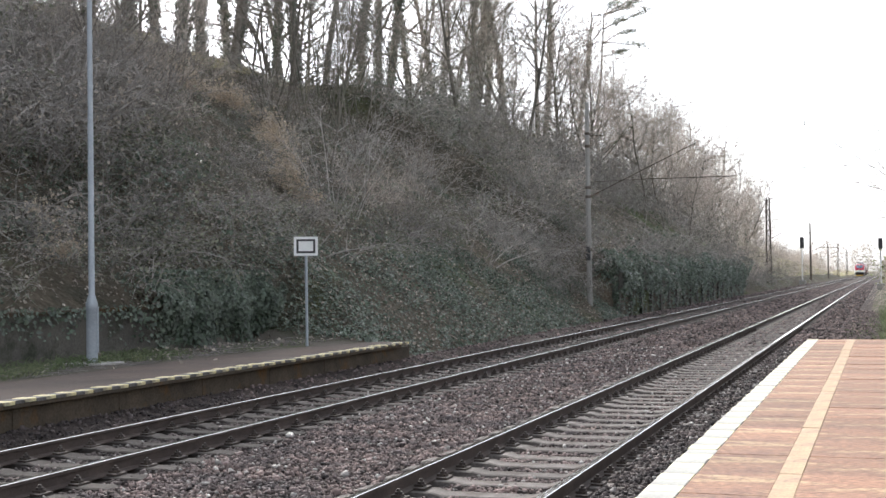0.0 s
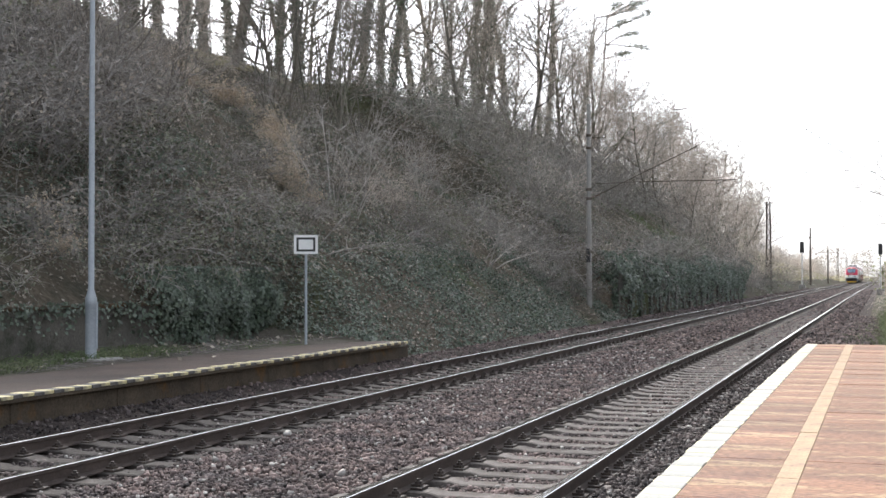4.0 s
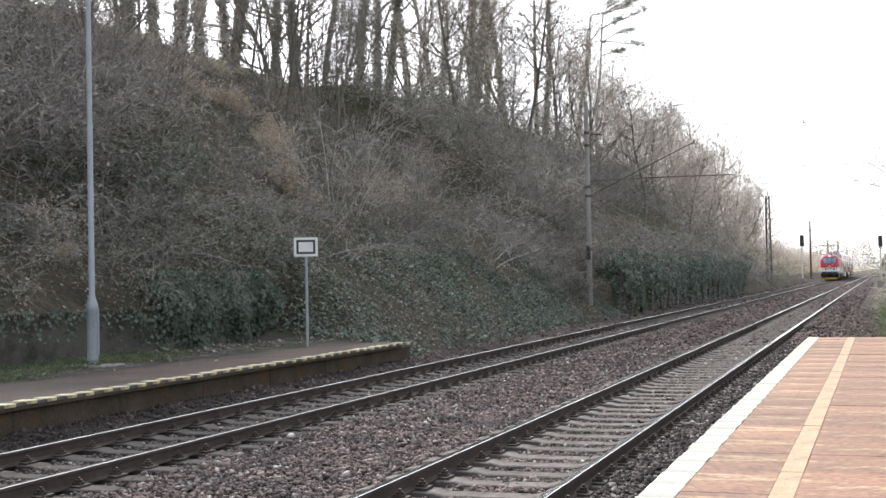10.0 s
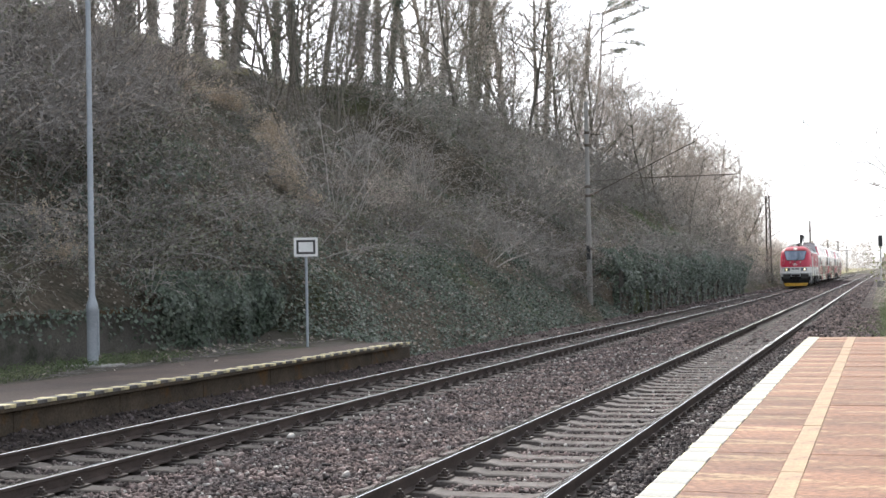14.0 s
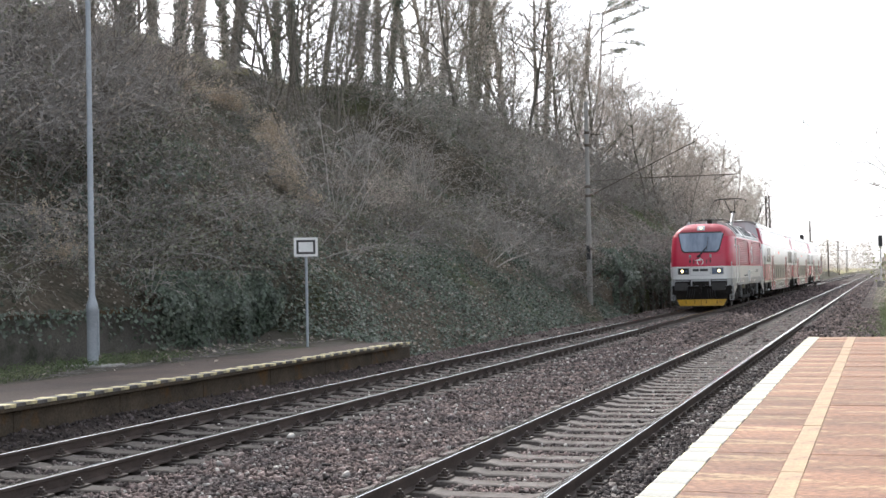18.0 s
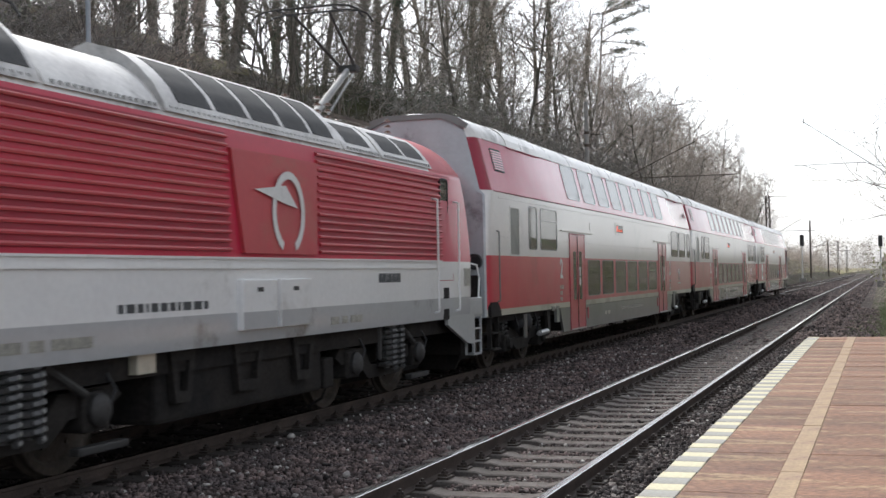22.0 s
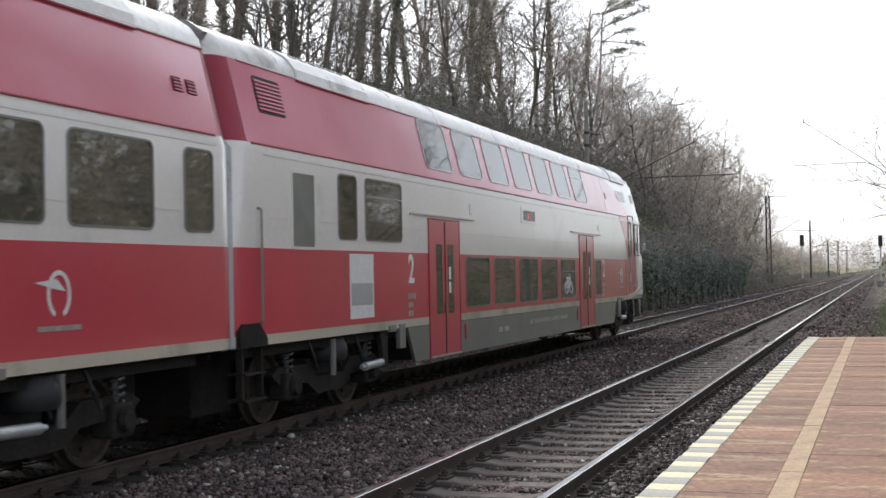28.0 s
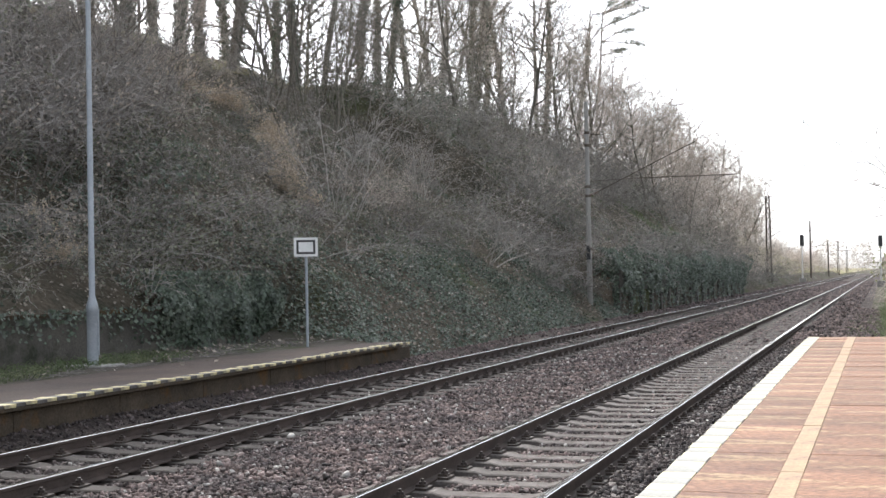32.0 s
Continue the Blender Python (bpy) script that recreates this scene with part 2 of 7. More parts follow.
def tube(bm, p0, p1, r0, r1=None, n=8, caps=True, mi=0):
    p0, p1 = Vector(p0), Vector(p1)
    r1 = r0 if r1 is None else r1
    d = (p1 - p0).normalized()
    a = d.orthogonal().normalized()
    b = d.cross(a)
    rings = []
    for p, r in ((p0, r0), (p1, r1)):
        rings.append([bm.verts.new(p + (a * math.cos(2 * math.pi * k / n) + b * math.sin(2 * math.pi * k / n)) * r) for k in range(n)])
    for k in range(n):
        bm.faces.new((rings[0][k], rings[0][(k + 1) % n], rings[1][(k + 1) % n], rings[1][k])).material_index = mi
    if caps:
        bm.faces.new(rings[0][::-1]).material_index = mi
        bm.faces.new(rings[1]).material_index = mi
    return bm


def pipe(bm, pts, r, n=6, mi=0):
    for a, b in zip(pts, pts[1:]):
        tube(bm, a, b, r, r, n, True, mi)
    return bm


def loft(bm, sections, caps=True, closed=True, mi=0):
    """Faces between successive rings of points with the same count."""
    rings = [[bm.verts.new(p) for p in s] for s in sections]
    n = len(rings[0])
    out = []
    for ra, rb in zip(rings, rings[1:]):
        for k in range(n if closed else n - 1):
            f = bm.faces.new((ra[k], ra[(k + 1) % n], rb[(k + 1) % n], rb[k]))
            f.material_index = mi
            out.append(f)
    if caps:
        bm.faces.new(rings[0][::-1]).material_index = mi
        bm.faces.new(rings[-1]).material_index = mi
    return out


def prism(bm, outline, axis, lo, hi, mi=0):
    """A slab: an outline of 2D points pushed along an axis ('x': points are (y, z); 'y': (x, z); 'z': (x, y))."""
    def at(p, v):
        return {"x": (v, p[0], p[1]), "y": (p[0], v, p[1]), "z": (p[0], p[1], v)}[axis]
    loft(bm, [[at(p, lo) for p in outline], [at(p, hi) for p in outline]], mi=mi)
    return bm


def lathe(bm, profile, n=12, centre=(0, 0, 0), axis="z", mi=0):
    """A turned body from (radius, height) pairs."""
    rings = []
    for r, h in profile:
        ring = []
        for k in range(n):
            c, s = math.cos(2 * math.pi * k / n) * r, math.sin(2 * math.pi * k / n) * r
            p = {"z": (c, s, h), "x": (h, c, s), "y": (c, h, s)}[axis]
            ring.append((p[0] + centre[0], p[1] + centre[1], p[2] + centre[2]))
        rings.append(ring)
    loft(bm, rings, mi=mi)
    return bm


def rounded(w, h, r, n=3, cx=0.0, cy=0.0):
    """Corner points of a rounded rectangle."""
    out = []
    for sx, sy, a0 in ((1, 1, 0), (-1, 1, 90), (-1, -1, 180), (1, -1, 270)):
        for k in range(n + 1):
            a = math.radians(a0 + 90 * k / n)
            out.append((cx + sx * (w / 2 - r) + r * math.cos(a), cy + sy * (h / 2 - r) + r * math.sin(a)))
    return out


def lettering(text, size, mat, parent, m, name="lettering", depth=0.004):
    """Built-in font, turned into a mesh part."""
    cu = bpy.data.curves.new(name, "FONT")
    cu.offset = 0.012
    cu.body, cu.size, cu.extrude, cu.align_x, cu.align_y = text, size, depth, "CENTER", "CENTER"
    tmp = new("tmp", cu)
    me = bpy.data.meshes.new_from_object(tmp)
    bpy.data.objects.remove(tmp)
    bpy.data.curves.remove(cu)
    me.materials.clear()
    me.materials.append(mat)
    ob = new(name, me)
    ob.parent, ob.matrix_basis = parent, m
    return ob


def bend(y):
    """Sideways shift of both tracks: straight, then a faint bend far off."""
    return 0.0033 * (math.sqrt((y - 140) ** 2 + 900) + (y - 140)) / 2 - 0.0033 * (math.sqrt(140 ** 2 + 900) - 140) / 2


def smoothstep(a, b, v):
    t = min(1.0, max(0.0, (v - a) / (b - a)))
    return t * t * (3 - 2 * t)

# ---- ground and bank ----
def bank_top(y):
    """Height of the crest of the bank along the line."""
    return 11.6 + 2.2 * smoothstep(60, 100, y) - 9.5 * smoothstep(135, 260, y) - 3.6 * smoothstep(260, 420, y)


def rough_z(x, y, a=0.35):
    return a * (noise.noise(Vector((x * 0.35, y * 0.35, 0))) + 0.5 * noise.noise(Vector((x * 0.9, y * 0.9, 3))))


def ground_z(x, y):
    """Height of the ground sheet at a place."""
    z = -0.36
    if x < -10.6:
        u = smoothstep(26.6, 29.5, y)
        # behind the left platform: flat dirt, a retaining wall, then the slope
        flat = 0.345 if x > -14.02 else 1.16 + max(0.0, -14.05 - x) * 0.80
        toe = -0.36 + max(0.0, -10.9 - x) * 0.80 if x > -14 else 2.12 + (-14 - x) * 0.70
        if 57 < y < 117:                                   # a second retaining wall stands at the foot here
            v = smoothstep(57, 59, y) * (1 - smoothstep(114, 117, y))
            toe = toe * (1 - v) + v * (-0.36 if x > -11.75 else 2.2 + (-11.75 - x) * 0.72)
        slope = flat * (1 - u) + toe * u
        top = bank_top(y)
        bulge = smoothstep(-14.3, -16.5, x)
        z = min(slope + bulge * rough_z(x, y), top + 0.04 * (-27 - x) + bulge * 0.6 * rough_z(x, y))
        if x > -11.2:
            z = -0.36 + (z + 0.36) * smoothstep(-10.6, -11.2, x)
    elif x > -0.9:
        v = smoothstep(30.3, 33, y)
        z = -0.36 + v * (0.20 * smoothstep(0.2, 1.4, x) + max(0.0, min(x - 0.5, 14)) * 0.42 + rough_z(x, y, 0.08) * smoothstep(-0.6, 0.4, x))
    return z


def ground_sheet():
    xs = [-3000, -1200, -500, -220, -120, -80] + [-60 + i * 2.0 for i in range(12)] + [-36 + i * 0.55 for i in range(39)]
    xs += [-14.6, -14.3, -14.03, -14.01, -13.6, -12.8, -12.0, -11.76, -11.74, -11.5, -11.2, -10.9, -10.6, -9, -6, -3, -1.5, -0.9, -0.4, 0.1, 0.6, 1.2, 2, 3, 4.5, 7, 12, 25, 60, 150, 400, 1200, 3000]
    ys = [-1500, -400, -120, -40, -10] + [-4 + i * 0.9 for i in range(142)] + [126 + i * 5 for i in range(1, 60)] + [440, 480, 550, 700, 1000, 1600, 3500]
    verts = [(x, y, ground_z(x, y)) for y in ys for x in xs]
    w = len(xs)
    faces = [(j * w + i, j * w + i + 1, (j + 1) * w + i + 1, (j + 1) * w + i) for j in range(len(ys) - 1) for i in range(w - 1)]
    slots = [1 if -10.9 < xs[i] < -0.95 and -45 < ys[j] < 480 else (2 if -14.1 < xs[i] < -10.8 and ys[j] < 27 else 3 if xs[i] < -26.9 or (ys[j] > 165 and xs[i] < -13) else 0) for j in range(len(ys) - 1) for i in range(w - 1)]
    ob = new("ground", mesh_of("ground", verts, faces, [M_GROUND, M_BALLAST, M_DIRT, M_MEADOW], True, slots))
    tagged(ob, "wooded railway bank of dark soil with stone ballast beside the rails", "ground", kind="structure")


ground_sheet()


def track(name, xc, label, wood):
    """Two rails on sleepers, with a chair and bolts at each crossing; the ballast bed under it is a thing of its own."""
    base = thing(name, label, "railway track", (xc, 0, 0), kind="structure")
    ys = [-20, 0, 20, 40, 60, 80, 100, 120] + [120 + 10 * i for i in range(1, 37)]
    head = [(-0.036, -0.004), (-0.030, 0.0), (0.030, 0.0), (0.036, -0.004), (0.036, -0.036), (0.010, -0.046), (0.009, -0.125), (0.070, -0.143), (0.070, -0.156),
            (-0.070, -0.156), (-0.070, -0.143), (-0.009, -0.125), (-0.010, -0.046), (-0.036, -0.036)]
    for side in (-1, 1):
        bm = bmesh.new()
        fs = loft(bm, [[(side * GAUGE + p[0] + bend(y), y, p[1]) for p in head] for y in ys])
        for k, f in enumerate(fs):
            if k % len(head) in (0, 1, 2):
                f.material_index = 1
        part("rail", bm, [M_RAIL, M_RAILTOP], base, "rust-brown rail with a polished running surface")
    # sleepers: a slab that dips between the rails
    bm = bmesh.new()
    out = [(-1.25, -0.30), (-1.25, -0.175), (-1.18, -0.160), (-0.5, -0.160), (-0.4, -0.185), (0.4, -0.185), (0.5, -0.160), (1.18, -0.160), (1.25, -0.175), (1.25, -0.30)]
    loft(bm, [[(p[0] * 0.995, -0.14, p[1]) for p in out], [(p[0], -0.12, p[1] + (0.0 if p[1] < -0.2 else 0.012)) for p in out],
              [(p[0], 0.12, p[1] + (0.0 if p[1] < -0.2 else 0.012)) for p in out], [(p[0] * 0.995, 0.14, p[1]) for p in out]])
    first = part("sleeper", bm, wood, base)
    first.matrix_basis = pose(bend(2.0), 2.0, 0)
    bm = bmesh.new()
    for s in (-1, 1):
        box(bm, s * 0.13 - 0.055, s * 0.13 + 0.055, -0.10, 0.10, -0.150, -0.128, 0.004)
        tube(bm, (s * 0.115, 0, -0.13), (s * 0.115, 0, -0.058), 0.019, 0.019, 6)
        tube(bm, (s * 0.115, 0, -0.110), (s * 0.115, 0, -0.080), 0.037, 0.037, 6)
        box(bm, s * 0.105 - 0.045, s * 0.105 + 0.045, -0.042, 0.042, -0.128, -0.106)
    chair = part("rail_fastening", bm, M_FASTENER, base, "rusty bolted rail fastening")
    chair.matrix_basis = pose(GAUGE, 2.0, 0)
    again(chair, pose(-GAUGE, 2.0, 0))
    n = 150
    for k in [q for q in range(-12, n) if q]:
        y = 2.0 + 0.6 * k
        jit = random.uniform(-0.02, 0.02)
        again(first, pose(bend(y) + random.uniform(-0.015, 0.015), y + jit, random.uniform(-0.006, 0.004), 0, random.uniform(-0.3, 0.3), random.uniform(-0.6, 0.6)))
        if k < 70:
            for s in (-1, 1):
                again(chair, pose(s * GAUGE + bend(y), y + jit, 0))
    far = bmesh.new()
    y = 2.0 + 0.6 * n
    while y < 330:
        box(far, -1.25 + bend(y), 1.25 + bend(y), y - 0.13, y + 0.13, -0.3, -0.155)
        y += 0.6
    o = part("far_sleepers", far, wood, base)
    o["kind"] = "stuff"


track("track_far", FAR_X, "railway track with rusty rails on dark old sleepers", M_SLEEPER_OLD)
track("track_near", NEAR_X, "railway track with shining rails on grey concrete sleepers", M_SLEEPER)


def bed():
    """Ballast bed: one low sheet with humps between the tracks and shoulders beside them."""
    prof = [(-10.9, -0.30), (-10.6, -0.16), (-10.3, -0.05), (-9.95, -0.02), (-9.65, -0.10), (-9.35, -0.175), (-9.2, -0.19), (-8.9, -0.205), (-7.4, -0.205), (-7.1, -0.185), (-6.6, -0.175), (-5.8, -0.16), (-5.2, -0.17), (-4.7, -0.185),
            (-4.1, -0.21), (-2.75, -0.20), (-2.4, -0.155), (-2.05, -0.15), (-1.75, -0.20), (-1.5, -0.28), (-0.6, -0.35)]
    ys = [-20 + 0.5 * i for i in range(150)] + [55 + 3 * i for i in range(1, 140)]
    verts = [(x + (bend(y)), y, z + 0.02 * noise.noise(Vector((x * 2, y * 2, 0))) + 0.015 * noise.noise(Vector((x * 5, y * 5, 7)))) for y in ys for x, z in prof]
    w = len(prof)
    faces = [(j * w + i, j * w + i + 1, (j + 1) * w + i + 1, (j + 1) * w + i) for j in range(len(ys) - 1) for i in range(w - 1)]
    ob = new("ballast_bed", mesh_of("ballast_bed", verts, faces, M_BALLAST, True))
    tagged(ob, "bed of brown-grey crushed stone under both tracks", "ballast", kind="structure")
    return prof


BED = bed()


def bed_z(x):
    return np.interp(x, [p[0] for p in BED], [p[1] for p in BED])


def stones(name, x0, x1, y0, y1, count, lo, hi, seed, lift=0.0, label="loose brown-grey ballast stones", mat=None):
    """Many small broken stones in one mesh."""
    r = np.random.default_rng(seed)
    x = r.uniform(x0, x1, count)
    y = y0 + (y1 - y0) * r.uniform(0, 1, count)
    on_sleeper = (np.abs((y - 2.0 + 0.3) % 0.6 - 0.3) < 0.17) & ((np.abs(x - FAR_X) < 1.3) | (np.abs(x - NEAR_X) < 1.3)) & (r.uniform(0, 1, count) > np.where(np.abs(np.abs(x - NEAR_X) - 1.1) < 0.22, 0.6, 0.30))
    on_rail = (np.abs(np.abs(x - FAR_X) - GAUGE) < 0.17) | (np.abs(np.abs(x - NEAR_X) - GAUGE) < 0.17)
    on_sleeper &= ~((x > NEAR_X + 0.98) & (r.uniform(0, 1, count) > 0.12))          # sleeper ends by the platform lie buried
    earth = (x < -9.35) & (r.uniform(0, 1, count) > 0.35)                           # soil creeps over the shoulder by the bank
    keep = ~(on_sleeper | on_rail | earth)
    x, y = x[keep], y[keep]
    n = len(x)
    cube = np.array([[-1, -1, -1], [1, -1, -1], [1, 1, -1], [-1, 1, -1], [-1, -1, 1], [1, -1, 1], [1, 1, 1], [-1, 1, 1]], float)
    v = cube[None] * r.uniform(0.55, 1.15, (n, 8, 1)) * r.uniform(0.6, 1.2, (n, 1, 3))
    v[:, 4:, :2] *= r.uniform(0.35, 0.85, (n, 1, 1))
    v[:, :, 2] *= r.uniform(0.45, 0.85, (n, 1))
    size = r.uniform(lo, hi, n) * (1 + 0.5 * (r.uniform(0, 1, n) > 0.9))
    a, b, c = (r.uniform(0, 6.283, n) for _ in range(3))
    ca, sa, cb, sb = np.cos(a), np.sin(a), np.cos(b * 0.15 - 0.47), np.sin(b * 0.15 - 0.47)
    rot = np.stack([np.stack([ca, -sa * cb, sa * sb], 1), np.stack([sa, ca * cb, -ca * sb], 1), np.stack([np.zeros(n), sb, cb], 1)], 1)
    v = np.einsum("nij,nkj->nki", rot, v) * size[:, None, None] * 0.5
    z = bed_z(x) + size * 0.22 + lift
    v += np.stack([x, y, z], 1)[:, None, :]
    q = np.array([[3, 2, 1, 0], [4, 5, 6, 7], [0, 1, 5, 4], [1, 2, 6, 5], [2, 3, 7, 6], [3, 0, 4, 7]])
    f = (q[None] + (np.arange(n) * 8)[:, None, None]).reshape(-1, 4)
    ob = new(name, quick_mesh(name, v.reshape(-1, 3), f, mat or M_STONE, 4))
    tagged(ob, label, "gravel", kind="stuff")


GRIMY = "ballast stones darkened by brake dust along the rails"
stones("ballast_stones", -7.0, -2.65, 6.5, 18, 27700, 0.024, 0.058, 11)
stones("grimy_ballast_stones", -2.65, -1.5, 6.5, 18, 7300, 0.024, 0.058, 19, 0.0, GRIMY, M_STONE_GRIMY)
stones("grimy_ballast_stones", -2.65, -1.5, 18, 34, 4200, 0.028, 0.064, 20, 0.0, GRIMY, M_STONE_GRIMY)
stones("grimy_ballast_stones", -11.0, -7.0, 6.5, 18, 25000, 0.024, 0.058, 17, 0.0, GRIMY, M_STONE_GRIMY)
stones("ballast_stones", -7.0, -1.5, -5.5, 6.5, 9000, 0.04, 0.08, 16)
stones("grimy_ballast_stones", -11.0, -7.0, -5.5, 6.5, 7000, 0.04, 0.08, 18, 0.0, GRIMY, M_STONE_GRIMY)
stones("pale_stones", -9.4, -1.5, 6.5, 34, 1500, 0.028, 0.056, 15, 0.018, "scattered pale grey ballast stones", M_STONE_PALE)
stones("ballast_stones", -11.0, -2.65, 18, 34, 30000, 0.028, 0.064, 12)
stones("ballast_stones", -11.0, -1.2, 34, 70, 18000, 0.05, 0.10, 13)
stones("ballast_stones", -1.5, 0.25, 30.6, 70, 6500, 0.045, 0.09, 21)
stones("ballast_stones", -11.0, -1.2, 70, 200, 22000, 0.09, 0.17, 14)


# ---- platforms ----
def right_platform():
    base = thing("platform_right", "low station platform paved with worn red-brown slabs", "platform", (0, 0, 0), kind="structure")
    x0, x1, y1, z = -1.64, 3.2, 30.04, 0.25
    bm = bmesh.new()
    box(bm, x0 + 0.06, x1, -12, y1 - 0.03, -0.4, z - 0.07, 0)
    box(bm, x0 + 0.10, x1, -12, y1 - 0.03, z - 0.07, z - 0.045, 0)
    part("platform_wall", bm, M_CONCRETE_OLD, base, "stained concrete body of the platform")
    # edge slabs, painted in turn white-yellow and grey
    kinds = []
    for mat in (M_YELLOW_EDGE, M_GREY_EDGE, M_WHITE_EDGE):
        bm = bmesh.new()
        box(bm, 0.0, 0.255, -0.136, 0.136, -0.055, 0.0, 0.006)
        kinds.append(part("edge_block", bm, mat, base))
    k, y = 0, -3.0
    used = [False] * 3
    while y < y1 - 0.1:
        mi = (2 if random.random() < 0.06 else 0) if k % 2 else 1
        m = pose(x0 + random.uniform(-0.006, 0.006), y + 0.14, z + random.uniform(-0.003, 0.003), 0, 0, random.uniform(-0.4, 0.4))
        if used[mi]:
            again(kinds[mi], m)
        else:
            kinds[mi].matrix_basis, used[mi] = m, True
        k, y = k + 1, y + 0.28
    # paving: wide slabs across the platform, cut by the ochre guiding line
    strips = [(x0 + 0.262, -0.775), (-0.60, 0.9), (0.906, x1)]
    protos = []
    for a, b in strips:
        bm = bmesh.new()
        box(bm, a, b, -0.4985, 0.4985, -0.045, 0.0, 0.003)
        protos.append(part("paving_slab", bm, M_PLATFORM, base))
    bm = bmesh.new()
    box(bm, -0.772, -0.603, -0.4985, 0.4985, -0.045, 0.002, 0.003)
    protos.append(part("guide_line_slab", bm, M_YELLOW_LINE, base, "ochre guiding line slab"))
    for k in range(33):
        y = y1 - 0.5 - k
        for p in protos:
            m = pose(0, y, z + random.uniform(-0.004, 0.003), random.uniform(-0.15, 0.15), random.uniform(-0.08, 0.08), 0)
            if k == 0:
                p.matrix_basis = m
            else:
                again(p, m)


right_platform()


def left_platform():
    base = thing("platform_left", "low asphalt station platform with a striped concrete edge", "platform", (0, 0, 0), kind="structure")
    x1, y1, z = -9.93, 26.4, 0.36
    bm = bmesh.new()
    outline = [(x1 - 0.14, -0.36), (x1 - 0.14, z - 0.10), (x1, z - 0.09), (x1, z - 0.012), (x1 - 0.4, z - 0.012), (x1 - 0.42, -0.36)]
    prism(bm, outline, "y", -6, y1 - 0.45)
    part("platform_wall", bm, M_CONCRETE_OLD, base, "stained concrete platform face")
    for k in range(11):
        y = 1.5 + k * 2.3
        bm = bmesh.new()
        box(bm, x1 - 0.145, x1 - 0.128, y, y + 2.27, -0.33, z - 0.12, 0.004)
        part("face_panel", bm, M_CONCRETE_OLD, base)
    kinds, used = [], [False, False]
    for mat in (M_CREAM_EDGE, M_BLACK_EDGE):
        bm = bmesh.new()
        box(bm, -0.20, 0.012, -0.100, 0.100, -0.045, 0.0, 0.008)
        kinds.append(part("edge_block", bm, mat, base))
    y, k = 2.0, 0
    while y < y1 - 0.2:
        m = pose(x1 + random.uniform(-0.012, 0.012), y + 0.1, z + random.uniform(-0.008, 0.008), 0, 0, random.uniform(-0.6, 0.6))
        if used[k % 2]:
            again(kinds[k % 2], m)
        else:
            kinds[k % 2].matrix_basis, used[k % 2] = m, True
        y, k = y + 0.205, k + 1
    # asphalt top, tapering at its far end
    bm = bmesh.new()
    vs = [(x1 - 0.2, -6), (x1 - 0.2, y1), (x1 - 0.75, y1), (-11.55, y1 - 2.2), (-11.85, y1 - 6), (-12.1, 8), (-12.1, -6)]
    prism(bm, vs, "z", 0.10, z - 0.006)
    part("asphalt_top", bm, M_ASPHALT, base, "dark worn asphalt surface")
    for k in range(3):
        bm = bmesh.new()
        box(bm, x1 - 0.5 - 0.12 * k, x1 - 0.14, y1 + 0.15 + 0.3 * k, y1 + 0.42 + 0.3 * k, -0.38, 0.13 - 0.14 * k, 0.02)
        part("end_step", bm, M_CONCRETE_OLD, base, "broken concrete step at the platform end")
    # retaining wall behind
    wall = thing("wall_left", "low dark concrete retaining wall under shrubs and ivy", "retaining wall", (0, 0, 0), kind="structure")
    bm = bmesh.new()
    box(bm, -14.25, -14.0, -6, 27.6, 0.2, 1.20, 0.012)
    part("wall_body", bm, M_WALL, wall)
    for k in range(14):
        bm = bmesh.new()
        box(bm, -14.28, -13.95, -5.0 + k * 2.35, -5.0 + k * 2.35 + 2.33, 1.20, 1.275, 0.01)
        part("coping_stone", bm, M_CONCRETE_OLD, wall, "mossy coping stone")
    # second wall, hung with ivy, further along the line
    wall = thing("wall_ivy", "old retaining wall hung with dark ivy beside the track", "retaining wall", (0, 0, 0), kind="structure")
    bm = bmesh.new()
    box(bm, -12.0, -11.75, 58.4, 115.6, -0.5, 2.3, 0.02)
    part("wall_body", bm, M_WALL, wall)
    for k in range(20):
        bm = bmesh.new()
        box(bm, -11.76, -11.60, 58.8 + 2.95 * k, 59.25 + 2.95 * k, -0.5, 2.15, 0.03)
        part("buttress", bm, M_WALL, wall, "dark concrete buttress")


left_platform()


# ---- lamp post, sign, masts, signals ----
def lamp_post():
    t = thing("lamp_post", "tall grey steel lamp post on a thick base tube", "lamp post", (-13.0, 18.95, 0.345))
    bm = bmesh.new()
    lathe(bm, [(0.098, -0.04), (0.098, 0.95), (0.104, 0.96), (0.104, 1.06), (0.062, 1.20), (0.054, 1.22), (0.050, 4.2), (0.046, 4.25), (0.042, 7.9)], 16)
    part("pole", bm, M_GALV, t, smooth=True)
    bm = bmesh.new()
    box(bm, -0.05, 0.05, 0.085, 0.105, 0.35, 0.75, 0.006)
    tube(bm, (0.10, 0.03, 0.2), (0.10, 0.03, 1.0), 0.018, 0.018, 8)
    part("service_door", bm, M_GALV, t)
    bm = bmesh.new()
    box(bm, -0.42, 0.42, -0.36, 0.36, -0.12, 0.035, 0.02)
    part("foundation_block", bm, M_CONCRETE, t, "pale concrete foundation block")
    bm = bmesh.new()
    tube(bm, (0, 0, 7.85), (0.0, 0, 8.2), 0.042, 0.042, 10)
    pipe(bm, [(0, 0, 8.15), (0.35, 0, 8.3), (0.9, 0, 8.36)], 0.03, 8)
    part("bracket", bm, M_GALV, t)
    bm = bmesh.new()
    box(bm, 0.8, 1.5, -0.14, 0.14, 8.32, 8.46, 0.04)
    part("lamp_head", bm, M_GALV, t)


